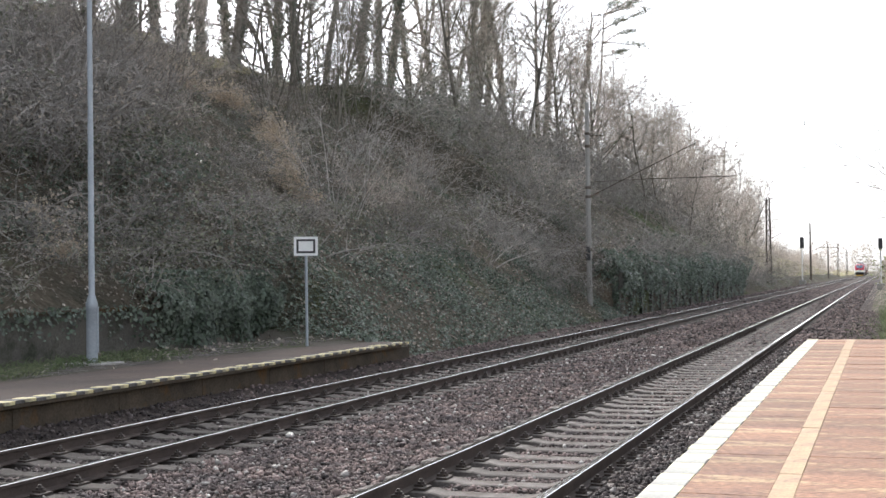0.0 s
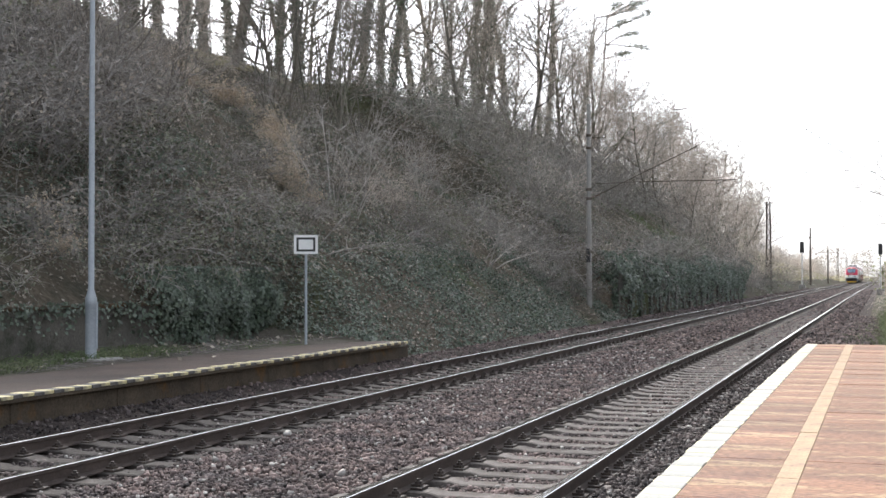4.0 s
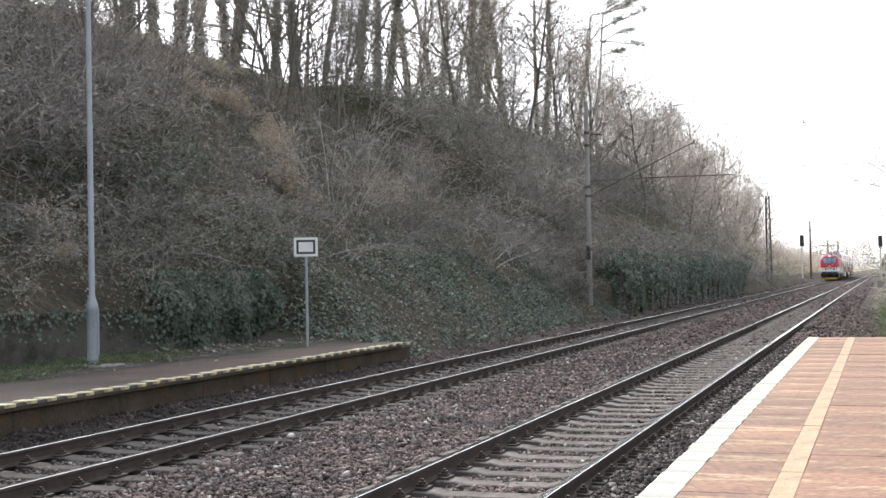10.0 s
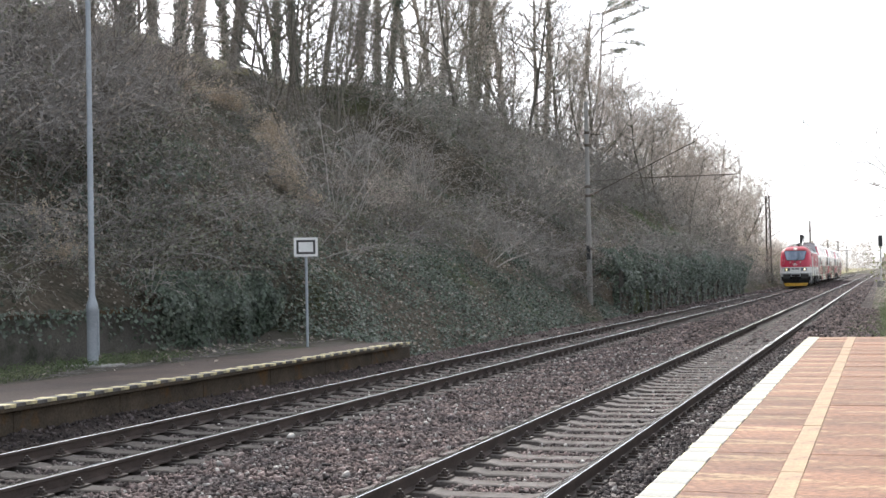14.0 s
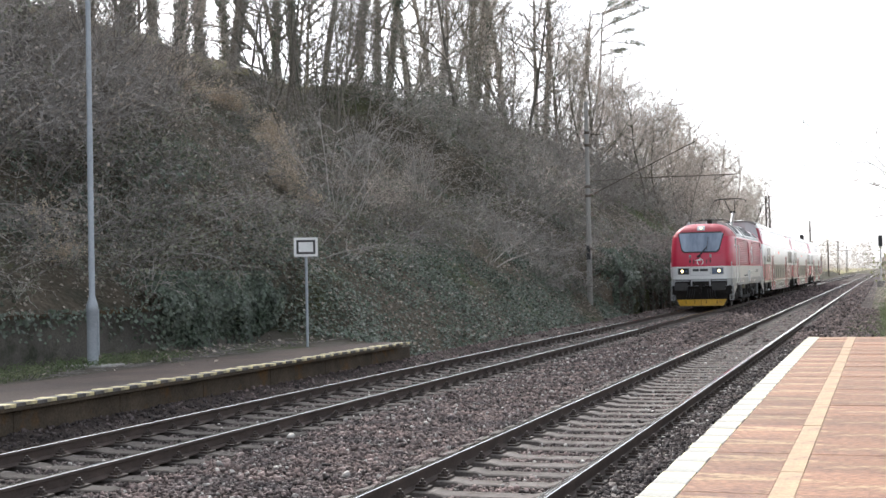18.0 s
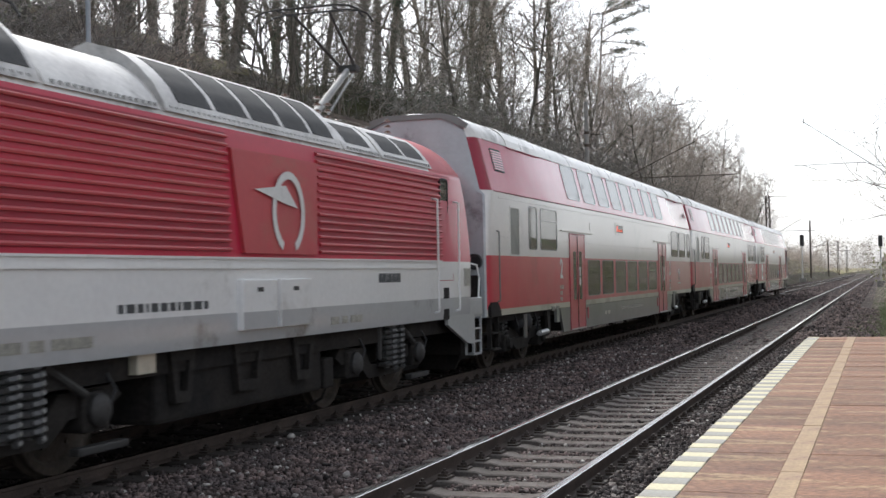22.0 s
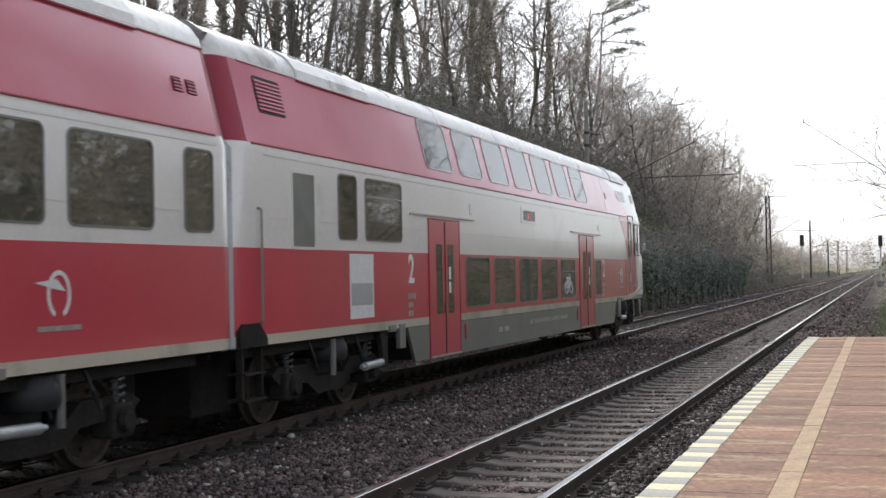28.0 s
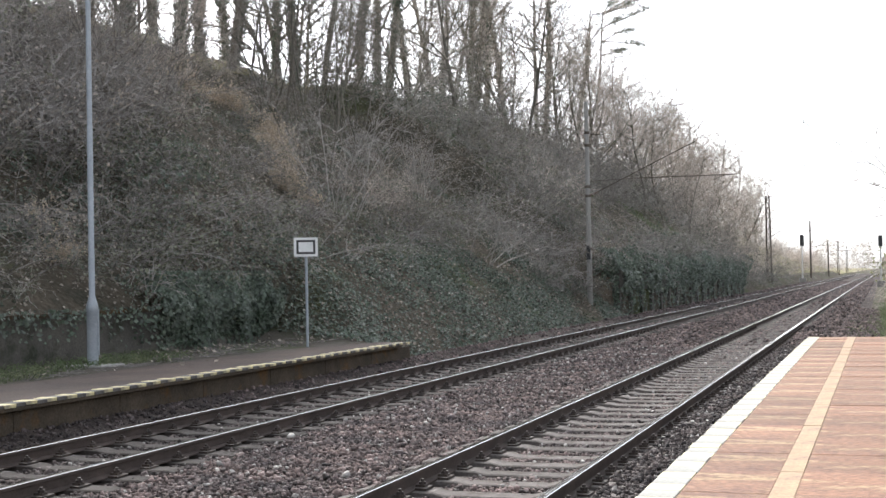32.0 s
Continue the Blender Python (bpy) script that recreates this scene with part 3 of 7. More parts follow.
def stop_sign():
    t = thing("platform_sign", "white board with a black rectangle outline on a grey post", "sign", (-11.62, 24.75, 0.345))
    t.matrix_basis = pose(-11.62, 24.75, 0.345, 0, 0, 22)
    bm = bmesh.new()
    tube(bm, (0, 0, -0.05), (0, 0, 2.25), 0.030, 0.030, 10)
    part("post", bm, M_GALV, t, smooth=True)
    bm = bmesh.new()
    prism(bm, rounded(0.505, 0.405, 0.02, 3, 0, 2.13), "y", -0.055, -0.035)
    part("board", bm, M_SIGN_WHITE, t)
    bm = bmesh.new()
    w, h, k = 0.40, 0.30, 0.045
    for a, b, c, d in ((-w / 2, w / 2, h / 2 - k, h / 2), (-w / 2, w / 2, -h / 2, -h / 2 + k), (-w / 2, -w / 2 + k, -h / 2 + k, h / 2 - k), (w / 2 - k, w / 2, -h / 2 + k, h / 2 - k)):
        box(bm, a, b, -0.060, -0.054, 2.13 + c, 2.13 + d)
    part("black_outline", bm, M_SIGN_BLACK, t, "black rectangle outline")
    for z in (2.02, 2.24):
        bm = bmesh.new()
        box(bm, -0.05, 0.05, -0.04, 0.034, z - 0.015, z + 0.015)
        part("clamp", bm, M_GALV, t)


def insulator(bm, a, b, r=0.055, n=5):
    a, b = Vector(a), Vector(b)
    for k in range(n):
        p = a.lerp(b, (k + 0.2) / n)
        q = a.lerp(b, (k + 0.6) / n)
        tube(bm, p, q, r, r * 0.5, 8)


def cantilever(t, reach, z0, tip, z_low, low_a, low_b, k=1.0):
    """Slanted strut up to the carrying wire and a level registration tube. reach: +1 away from the bank."""
    bm = bmesh.new()
    tube(bm, (0.3 * reach, 0, z0 + 0.12), (tip[0], 0, tip[1]), 0.035 * k, 0.03 * k, 8)
    tube(bm, (tip[0] - 0.05 * reach, 0, tip[1] - 0.1), (tip[0] - 0.05 * reach, 0, tip[1] + 0.12), 0.02, 0.02, 6)
    part("strut", bm, M_STEEL_DARK, t)
    bm = bmesh.new()
    tube(bm, (low_a, 0, z_low), (low_b, 0, z_low - 0.02), 0.028 * k, 0.028 * k, 8)
    tube(bm, (low_b - 0.3 * reach, 0, z_low), (low_b - 0.9 * reach, 0, z_low - 0.22), 0.015, 0.015, 6)
    part("registration_arm", bm, M_STEEL_DARK, t)
    bm = bmesh.new()
    tube(bm, (0.1 * reach, 0, z0 + 0.65), (low_a + 0.1 * reach, 0, z_low), 0.012, 0.012, 6)
    part("stay", bm, M_STEEL_DARK, t)
    bm = bmesh.new()
    insulator(bm, (0.12 * reach, 0, z0 + 0.05), (0.5 * reach, 0, z0 + 0.20))
    part("insulator", bm, M_INSULATOR, t)


def concrete_mast():
    y = 54.3
    t = thing("catenary_mast", "slim grey concrete catenary mast with a slanted bracket", "catenary mast", (-12.0, y, 0.4))
    bm = bmesh.new()
    lathe(bm, [(0.125, -0.6), (0.09, 8.87)], 12)
    part("pole", bm, M_MAST, t, smooth=True)
    for z in (4.7, 5.1, 6.9, 7.45, 2.4):
        bm = bmesh.new()
        lathe(bm, [(0.145 - z * 0.0035, z), (0.15 - z * 0.0035, z + 0.02), (0.15 - z * 0.0035, z + 0.1), (0.145 - z * 0.0035, z + 0.12)], 12)
        part("clamp_band", bm, M_STEEL_DARK, t)
    bm = bmesh.new()
    box(bm, -0.09, 0.09, -0.20, -0.12, 2.0, 2.6, 0.01)
    part("dark_plate", bm, M_SIGN_BLACK, t)
    bm = bmesh.new()
    tube(bm, (0, 0, 7.45), (0.75, 0, 7.40), 0.02, 0.02, 6)
    insulator(bm, (0.6, 0, 7.3), (0.6, 0, 7.52), 0.04, 4)
    part("upper_bracket", bm, M_STEEL_DARK, t)
    cantilever(t, 1, 4.75, (4.66, 6.9), 5.45, 2.2, 6.25, 0.65)
    return t


def lattice_mast(x, y, z, height, name="lattice_mast", arm=True):
    t = thing(name, "rust-brown steel lattice catenary mast", "catenary mast", (x, y, z), group="lattice masts along the line")
    bm = bmesh.new()
    w0, w1 = 0.28, 0.17
    for sx in (-1, 1):
        for sy in (-1, 1):
            tube(bm, (sx * w0, sy * w0, -0.5), (sx * w1, sy * w1, height), 0.10, 0.09, 4)
    part("chords", bm, M_STEEL_DARK, t)
    bm = bmesh.new()
    n = int(height / 0.55)
    for k in range(n):
        za, zb = height * k / n, height * (k + 1) / n
        wa, wb = w0 + (w1 - w0) * za / height, w0 + (w1 - w0) * zb / height
        s = 1 if k % 2 else -1
        for f in (-1, 1):
            tube(bm, (s * wa, f * wa, za), (-s * wb, f * wb, zb), 0.055, 0.055, 4, False)
            tube(bm, (f * wa, s * wa, za), (f * wb, -s * wb, zb), 0.055, 0.055, 4, False)
        box(bm, -wb - 0.02, wb + 0.02, -wb - 0.02, wb + 0.02, zb - 0.03, zb)
    part("lattice_bracing", bm, M_STEEL_DARK, t)
    if arm:
        bm = bmesh.new()
        tube(bm, (0.2, 0, height - 0.1), (2.2, 0, height - 0.2), 0.03, 0.03, 6)
        part("top_arm", bm, M_STEEL_DARK, t)
        cantilever(t, 1, 4.9, (3.6, 6.9), 5.6, 1.5, 5.0)
    return t


def signal(x, y, z, h, label, k=1.0):
    t = thing("signal", label, "railway signal", (x, y, z))
    bm = bmesh.new()
    tube(bm, (0, 0, -0.3), (0, 0, h - 1.2), 0.11, 0.09, 10)
    part("post", bm, M_SIGN_WHITE, t, "white painted post")
    bm = bmesh.new()
    prism(bm, rounded(0.60 * k, 1.65 * k, 0.15 * k, 3, 0, h - 0.6), "y", -0.08, 0.08)
    part("signal_head", bm, M_SIGN_BLACK, t)
    for q in range(4):
        bm = bmesh.new()
        lathe(bm, [(0.10, -0.10), (0.13, -0.10), (0.14, -0.30), (0.12, -0.30)], 12, (0, 0, h - 0.6 + (0.4 * q - 0.6) * k), "y")
        part("lens_hood", bm, M_SIGN_BLACK, t)
    bm = bmesh.new()
    box(bm, -0.45, 0.45, -0.3, 0.3, -0.5, 0.55, 0.05)
    part("cabinet_base", bm, M_CONCRETE, t, "pale concrete base box")


lamp_post()
stop_sign()
concrete_mast()
lattice_mast(-11.9, 146.0, 0.5, 9.6)
lattice_mast(-11.6, 372, 0.0, 9.4)
lattice_mast(-11.2, 450, 0.0, 9.4)
signal(-10.95, 192, 0.0, 6.6, "railway signal with a dark head on a white post")
signal(-0.12, 150, -0.2, 5.6, "dark railway signal head on a slim post", 0.75)


def slim_mast(x, y, h):
    t = thing("slim_mast", "slim weathered catenary pole", "catenary mast", (x, y, 0), group="slim masts along the line")
    bm = bmesh.new()
    tube(bm, (0, 0, -0.5), (0, 0, h), 0.2, 0.14, 8)
    part("pole", bm, M_STEEL_DARK, t)
    bm = bmesh.new()
    tube(bm, (0, 0, 5.2), (3.4, 0, 6.9), 0.05, 0.04, 6)
    tube(bm, (1.5, 0, 5.9), (4.6, 0, 5.85), 0.04, 0.04, 6)
    part("bracket", bm, M_STEEL_DARK, t)


slim_mast(-11.6, 228, 10.2)
slim_mast(-11.5, 301, 7.9)


def right_mast():
    t = thing("catenary_mast", "grey catenary mast whose bracket reaches over the near track", "catenary mast", (1.25, 54.3, 0.1))
    bm = bmesh.new()
    lathe(bm, [(0.17, -0.6), (0.12, 9.0)], 12)
    part("pole", bm, M_CONCRETE, t, smooth=True)
    cantilever(t, -1, 4.9, (-4.2, 7.78), 5.99, -1.82, -4.58, 0.5)


right_mast()


def wires():
    for x, stagger in ((FAR_X, 0.2), (NEAR_X, -0.2)):
        t = thing("overhead_line", "thin overhead contact wire and carrying wire", "overhead wire", (0, 0, 0))
        for name, sup, mid, r in (("contact_wire", 5.93, 5.91, 0.0035), ("carrying_wire", 7.2, 6.3, 0.003)):
            bm = bmesh.new()
            strand = []
            for y0, y1 in ((-6, 54.3), (54.3, 146), (146, 228), (228, 301), (301, 372), (372, 450)):
                for k in range(0 if y0 < 0 else 1, 9):
                    u = k / 8
                    y = y0 + (y1 - y0) * u
                    strand.append((x + bend(y) + stagger * (1 - 2 * u), y, mid + (sup - mid) * (2 * u - 1) ** 2))
                stagger = -stagger
            loft(bm, [[(a - r, b, c - r), (a + r, b, c - r), (a + r, b, c + r), (a - r, b, c + r)] for a, b, c in strand])
            part(name, bm, M_WIRE, t)


wires()

# ---- woods and shrubs ----
def ribbons(s):
    """The finest twigs: slim blades, each turned its own way."""
    if not len(s):
        return np.zeros((0, 3)), np.zeros((0, 4), int)
    p0, p1, r0, r1 = s[:, :3], s[:, 3:6], s[:, 6:7], s[:, 7:8]
    rng = np.random.default_rng(len(s))
    a = np.cross(p1 - p0, rng.normal(0, 1, (len(s), 3)))
    a /= np.linalg.norm(a, axis=1)[:, None] + 1e-9
    v = np.stack([p0 - a * r0, p0 + a * r0, p1 + a * r1, p1 - a * r1], 1).reshape(-1, 3)
    return v, (np.arange(len(s)) * 4)[:, None] + np.array([[0, 1, 2, 3]])


def tubes_mesh(name, segs, mat, sides=3):
    """Tapered tubes from rows of (p0, p1, r0, r1), all in one mesh."""
    s = np.array([(*a, *b, ra, rb) for a, b, ra, rb in segs], float)
    thin = s[:, 6] < 0.0125 if sides == 3 else np.zeros(len(s), bool)
    rib_v, rib_f = ribbons(s[thin])
    s = s[~thin] if (~thin).any() else s[:1]
    p0, p1, r0, r1 = s[:, :3], s[:, 3:6], s[:, 6], s[:, 7]
    d = p1 - p0
    d /= np.linalg.norm(d, axis=1)[:, None] + 1e-9
    ref = np.where(np.abs(d[:, 2:3]) > 0.9, np.array([[1.0, 0, 0]]), np.array([[0, 0, 1.0]]))
    a = np.cross(d, ref)
    a /= np.linalg.norm(a, axis=1)[:, None] + 1e-9
    b = np.cross(d, a)
    n = len(s)
    ring = []
    for p, r in ((p0, r0), (p1, r1)):
        for k in range(sides):
            t = 2 * math.pi * k / sides
            ring.append(p + (a * math.cos(t) + b * math.sin(t)) * r[:, None])
    v = np.stack(ring, 1).reshape(-1, 3)
    base = (np.arange(n) * 2 * sides)[:, None]
    f = np.concatenate([base + np.array([[k, (k + 1) % sides, sides + (k + 1) % sides, sides + k]]) for k in range(sides)])
    return quick_mesh(name, np.concatenate([v, rib_v]), np.concatenate([f, rib_f + len(v)]), mat, 4)


def grow(rng, p, d, length, radius, steps, wander, lift, out, children=None):
    """A bent limb; returns the points on it with their direction and radius."""
    pts = []
    step = length / steps
    for k in range(steps):
        d = (d + Vector((rng.uniform(-1, 1), rng.uniform(-1, 1), rng.uniform(-1, 1))) * wander + Vector((0, 0, lift))).normalized()
        q = p + d * step
        ra, rb = radius * (1 - 0.75 * k / steps), radius * (1 - 0.75 * (k + 1) / steps)
        out.append((p, q, ra, rb))
        pts.append((q, d.copy(), rb))
        p = q
    return pts


def side_way(rng, d, spread):
    o = d.orthogonal().normalized()
    o.rotate(Matrix.Rotation(rng.uniform(0, 6.283), 3, d))
    return (d * (1 - spread) + o * spread).normalized()


def leaf_mesh(name, centres, normals, size, mat, seed):
    """Small folded leaves: two triangles each, bent along the middle."""
    r = np.random.default_rng(seed)
    n = len(centres)
    c, nn = np.asarray(centres, float), np.asarray(normals, float)
    nn = nn + r.normal(0, 0.45, (n, 3))
    nn /= np.linalg.norm(nn, axis=1)[:, None]
    a = np.cross(nn, r.normal(0, 1, (n, 3)))
    a /= np.linalg.norm(a, axis=1)[:, None]
    b = np.cross(nn, a)
    s = (size * r.uniform(0.6, 1.35, n))[:, None]
    v = np.stack([c - a * s * 0.5, c + b * s * 0.42 + nn * s * 0.14, c + a * s * 0.5, c - b * s * 0.42 + nn * s * 0.14], 1).reshape(-1, 3)
    base = (np.arange(n) * 4)[:, None]
    f = np.stack([base + np.array([[0, 1, 2]]), base + np.array([[0, 2, 3]])], 1).reshape(-1, 3)
    return quick_mesh(name, v, f, mat, 3)


def tree_meshes(seed, height, girth, mat=M_TWIG, limbs=13, low=0.3):
    """Trunk with its main limbs, and the crown of finer branches."""
    rng = random.Random(seed)
    trunk, crown = [], []
    lean = Vector((rng.uniform(-0.08, 0.08), rng.uniform(-0.08, 0.08), 1)).normalized()
    pts = grow(rng, Vector((0, 0, -0.6)), lean, height, girth, 11, 0.07 if girth > 0.135 else 0.15, 0.02, trunk)
    for k in range(limbs):
        u = low + (1 - low) * (k + rng.random()) / limbs
        i = min(len(pts) - 1, int(u * len(pts)))
        q, d, r = pts[i]
        way = side_way(rng, d, rng.uniform(0.45, 0.75))
        ln = height * rng.uniform(0.22, 0.42) * (1.15 - 0.6 * u)
        l1 = grow(rng, q, way, ln, max(r * 0.55, min(0.03, girth * 0.35)), 6, 0.22, 0.07, trunk)
        for q1, d1, r1 in l1[1:] + l1[-1:]:
            for _ in range(rng.choice((1, 2))):
                l2 = grow(rng, q1, side_way(rng, d1, rng.uniform(0.3, 0.75)), ln * rng.uniform(0.28, 0.55), max(r1 * 0.6, min(0.016, girth * 0.2)), 4, 0.25, 0.05, crown)
                for q2, d2, r2 in l2[::1]:
                    for _ in range(rng.choice((1, 1, 2))):
                        l3 = grow(rng, q2, side_way(rng, d2, rng.uniform(0.3, 0.8)), ln * rng.uniform(0.12, 0.28), max(r2 * 0.6, 0.010), 3, 0.3, 0.03, crown)
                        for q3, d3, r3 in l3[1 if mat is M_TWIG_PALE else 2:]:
                            grow(rng, q3, side_way(rng, d3, rng.uniform(0.3, 0.8)), ln * rng.uniform(0.05, 0.13), 0.007, 2, 0.3, 0.02, crown)
    return tubes_mesh("trunk", trunk, M_BARK, 7), tubes_mesh("crown", crown, mat, 3), trunk


def shrub_mesh(seed, height, stems, spread, arch, mat):
    """A thicket of thin arching stems with side twigs."""
    rng = random.Random(seed)
    out = []
    for k in range(stems):
        a = rng.uniform(0, 6.283)
        foot = Vector((math.cos(a), math.sin(a), 0)) * rng.uniform(0.05, spread * 0.45)
        d = Vector((math.cos(a) * spread * rng.uniform(0.2, 0.6), math.sin(a) * spread * rng.uniform(0.2, 0.6), height * 0.5)).normalized()
        pts = grow(rng, foot - Vector((0, 0, 0.25)), d, height * rng.uniform(0.65, 1.15), rng.uniform(0.011, 0.024), 6, 0.17, -arch, out)
        for q, dd, r in pts[1:]:
            for _ in range(3):
                l2 = grow(rng, q, side_way(rng, dd, rng.uniform(0.35, 0.75)), height * rng.uniform(0.14, 0.32), max(r * 0.6, 0.0075), 3, 0.22, -arch * 0.6, out)
                for q2, d2, r2 in l2:
                    for _ in range(rng.choice((1, 2))):
                        grow(rng, q2, side_way(rng, d2, rng.uniform(0.3, 0.75)), height * rng.uniform(0.05, 0.13), 0.0055, 2, 0.25, -arch * 0.4, out)
    return tubes_mesh("thicket", out, mat, 3), out


def plant_woods():
    rng = random.Random(5)
    kinds = []
    for k, (h, g) in enumerate(((17, 0.24), (19, 0.28), (16, 0.18), (15, 0.21), (13, 0.13), (18, 0.25), (11, 0.10), (10, 0.085), (12, 0.11), (12, 0.12), (8.5, 0.045), (7.5, 0.038))):
        # Kinds 6 to 8: sunlight on the far crowns is put into pale twigs.
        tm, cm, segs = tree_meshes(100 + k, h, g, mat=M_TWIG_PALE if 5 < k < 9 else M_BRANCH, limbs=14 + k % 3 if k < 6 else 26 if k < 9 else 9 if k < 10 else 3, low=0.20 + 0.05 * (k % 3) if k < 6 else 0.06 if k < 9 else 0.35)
        ivy = None
        if k in (0, 1, 3, 5):
            r = np.random.default_rng(k)
            cs, ns = [], []
            low = [s for s in segs[:9]]
            for p, q, ra, rb in low:
                for _ in range(300):
                    a = r.uniform(0, 6.283)
                    o = Vector((math.cos(a), math.sin(a), 0))
                    cs.append(p.lerp(q, r.uniform()) + o * (ra + r.uniform(0, 0.16)))
                    ns.append(o)
            ivy = leaf_mesh("trunk_ivy", cs, ns, 0.13, M_IVY, k)
        kinds.append((tm, cm, ivy))

    def tree(x, y, k, scale, turn, thick=1.0):
        tm, cm, ivy = kinds[k]
        t = thing("tree", "bare winter tree with a grey trunk clad in ivy" if ivy else "bare winter tree with a grey-brown trunk", "tree", group="bare trees on the bank")
        t.matrix_basis = pose(x, y, ground_z(x, y) - 0.1, 0, 0, turn) @ Matrix.Diagonal((scale * thick, scale * thick, scale, 1))
        for nm, me in (("trunk", tm), ("crown", cm), ("trunk_ivy", ivy)):
            if me:
                o = new(nm, me)
                o.parent = t
        return t

    # the row along the crest
    row = [(-24, 34, 4, .9), (-27, 38, 2, .9), (-25.5, 43, 3, 1.0), (-28, 45.5, 1, .85), (-27, 50, 2, 1.0), (-29, 54, 5, 0.95), (-27.5, 57.5, 3, 1.05), (-28, 62, 2, 1.0), (-29, 69.3, 1, 1.05), (-29, 73.9, 5, 1.2),
           (-29.5, 79.3, 0, 0.95), (-29, 83.5, 2, 1.1), (-28.5, 90.5, 5, 1.25), (-29, 95, 3, 1.0), (-29, 100.3, 0, 1.1), (-28, 107, 2, 1.15), (-29, 113.3, 1, 1.0), (-27.5, 119.5, 0, 0.95),
           (-33, 66, 3, 1.1), (-34, 85, 0, 1.1), (-33, 104, 1, 1.1), (-36, 74, 2, 1.2), (-35, 94, 4, 1.3), (-33, 57, 2, 1.1), (-38, 60, 5, 1.1), (-38, 112, 3, 1.1)]
    for x, y, k, s in row:
        tree(x, y, k, s * rng.uniform(0.92, 1.05), rng.uniform(0, 360))
    # brushy young growth on the upper slope, thicker where the crest runs low
    for i in range(22):
        y = 26 + i * 3.9 + rng.uniform(-2, 2)
        tree(rng.uniform(-27.5, -20.5), y, rng.choice((4, 4, 6, 7, 2)), rng.uniform(0.42, 0.75), rng.uniform(0, 360))
    for i in range(10):
        y = 30 + i * 8 + rng.uniform(-2, 2)
        tree(rng.uniform(-34, -26), y, rng.choice((2, 4, 6, 8)), rng.uniform(0.8, 1.1), rng.uniform(0, 360))
    for i in range(62):
        y = 84 + i * 2.2 + rng.uniform(-2, 2)
        x = rng.uniform(-26, -15)
        tree(x, y, rng.choice((6, 7, 8, 8)), rng.uniform(0.85, 1.22) * (1 - smoothstep(150, 260, y) * 0.4) * (0.75 + 0.25 * smoothstep(-15, -20, x)), rng.uniform(0, 360))
    for i in range(16):
        y = 190 + i * 17 + rng.uniform(-6, 6)
        tree(rng.uniform(-30, -15), y, rng.choice((2, 3, 4)), rng.uniform(0.35, 0.6) * (1 - 0.0008 * y), rng.uniform(0, 360))
    # trees behind the near platform, which the passing windows mirror
    for i in range(13):
        y = 34 + i * 4.0
        tree(rng.uniform(9.0, 12.5), y + rng.uniform(-1.5, 1.5), rng.choice((0, 1, 2, 3, 5)), rng.uniform(1.25, 1.6), rng.uniform(0, 360), 0.75)
    tree(2.5, 39, 7, 0.95, 40)
    tree(4.4, 60, 6, 0.85, 200)
    for x, y, k, s in ((15, -6, 5, .8), (16, 9, 0, .8), (15, 25, 5, .8), (16, 40, 0, .8), (14, 50, 3, .8), (20, 2, 0, .9)):
        tree(x, y, k, s, rng.uniform(0, 360))
    # a stand of slim saplings that leans out of the slope
    for i in range(40):
        y = rng.uniform(41, 55)
        x = -y * rng.uniform(0.41, 0.51)
        t = tree(x, y, rng.choice((10, 11)), 1.0, 0)
        t.matrix_basis = pose(x, y, ground_z(x, y) - 0.1, rng.uniform(-9, 9), rng.uniform(-14, 17), 0) @ pose(0, 0, 0, 0, 0, rng.uniform(0, 360)) @ Matrix.Diagonal((0.9, 0.9, rng.uniform(0.6, 1.0), 1))
    # more old trees stand behind the mound
    for i in range(6):
        y = 37 + i * 4.0 + rng.uniform(-1, 1)
        tree(rng.uniform(-37, -27), y, rng.choice((0, 1, 2, 3, 5)), rng.uniform(0.8, 1.1), rng.uniform(0, 360))
    # the tangled young wood on top of the mound
    for i in range(26):
        y = rng.uniform(27, 44)
        tree(-y * rng.uniform(0.58, 0.80), y, rng.choice((4, 6, 7, 8, 9)), rng.uniform(0.4, 0.75), rng.uniform(0, 360), 0.8)
    for i in range(7):
        y = 55 + i * 5.0 + rng.uniform(-1, 1)
        tree(rng.uniform(-27, -22), y, 9, rng.uniform(0.6, 0.9), rng.uniform(0, 360), 0.6)
    for i in range(9):
        y = 62 + i * 40 + rng.uniform(-9, 9)
        tree(rng.uniform(5.2, 8) + y * 0.01, y, rng.choice((2, 3, 4)), rng.uniform(0.45, 0.6), rng.uniform(0, 360))


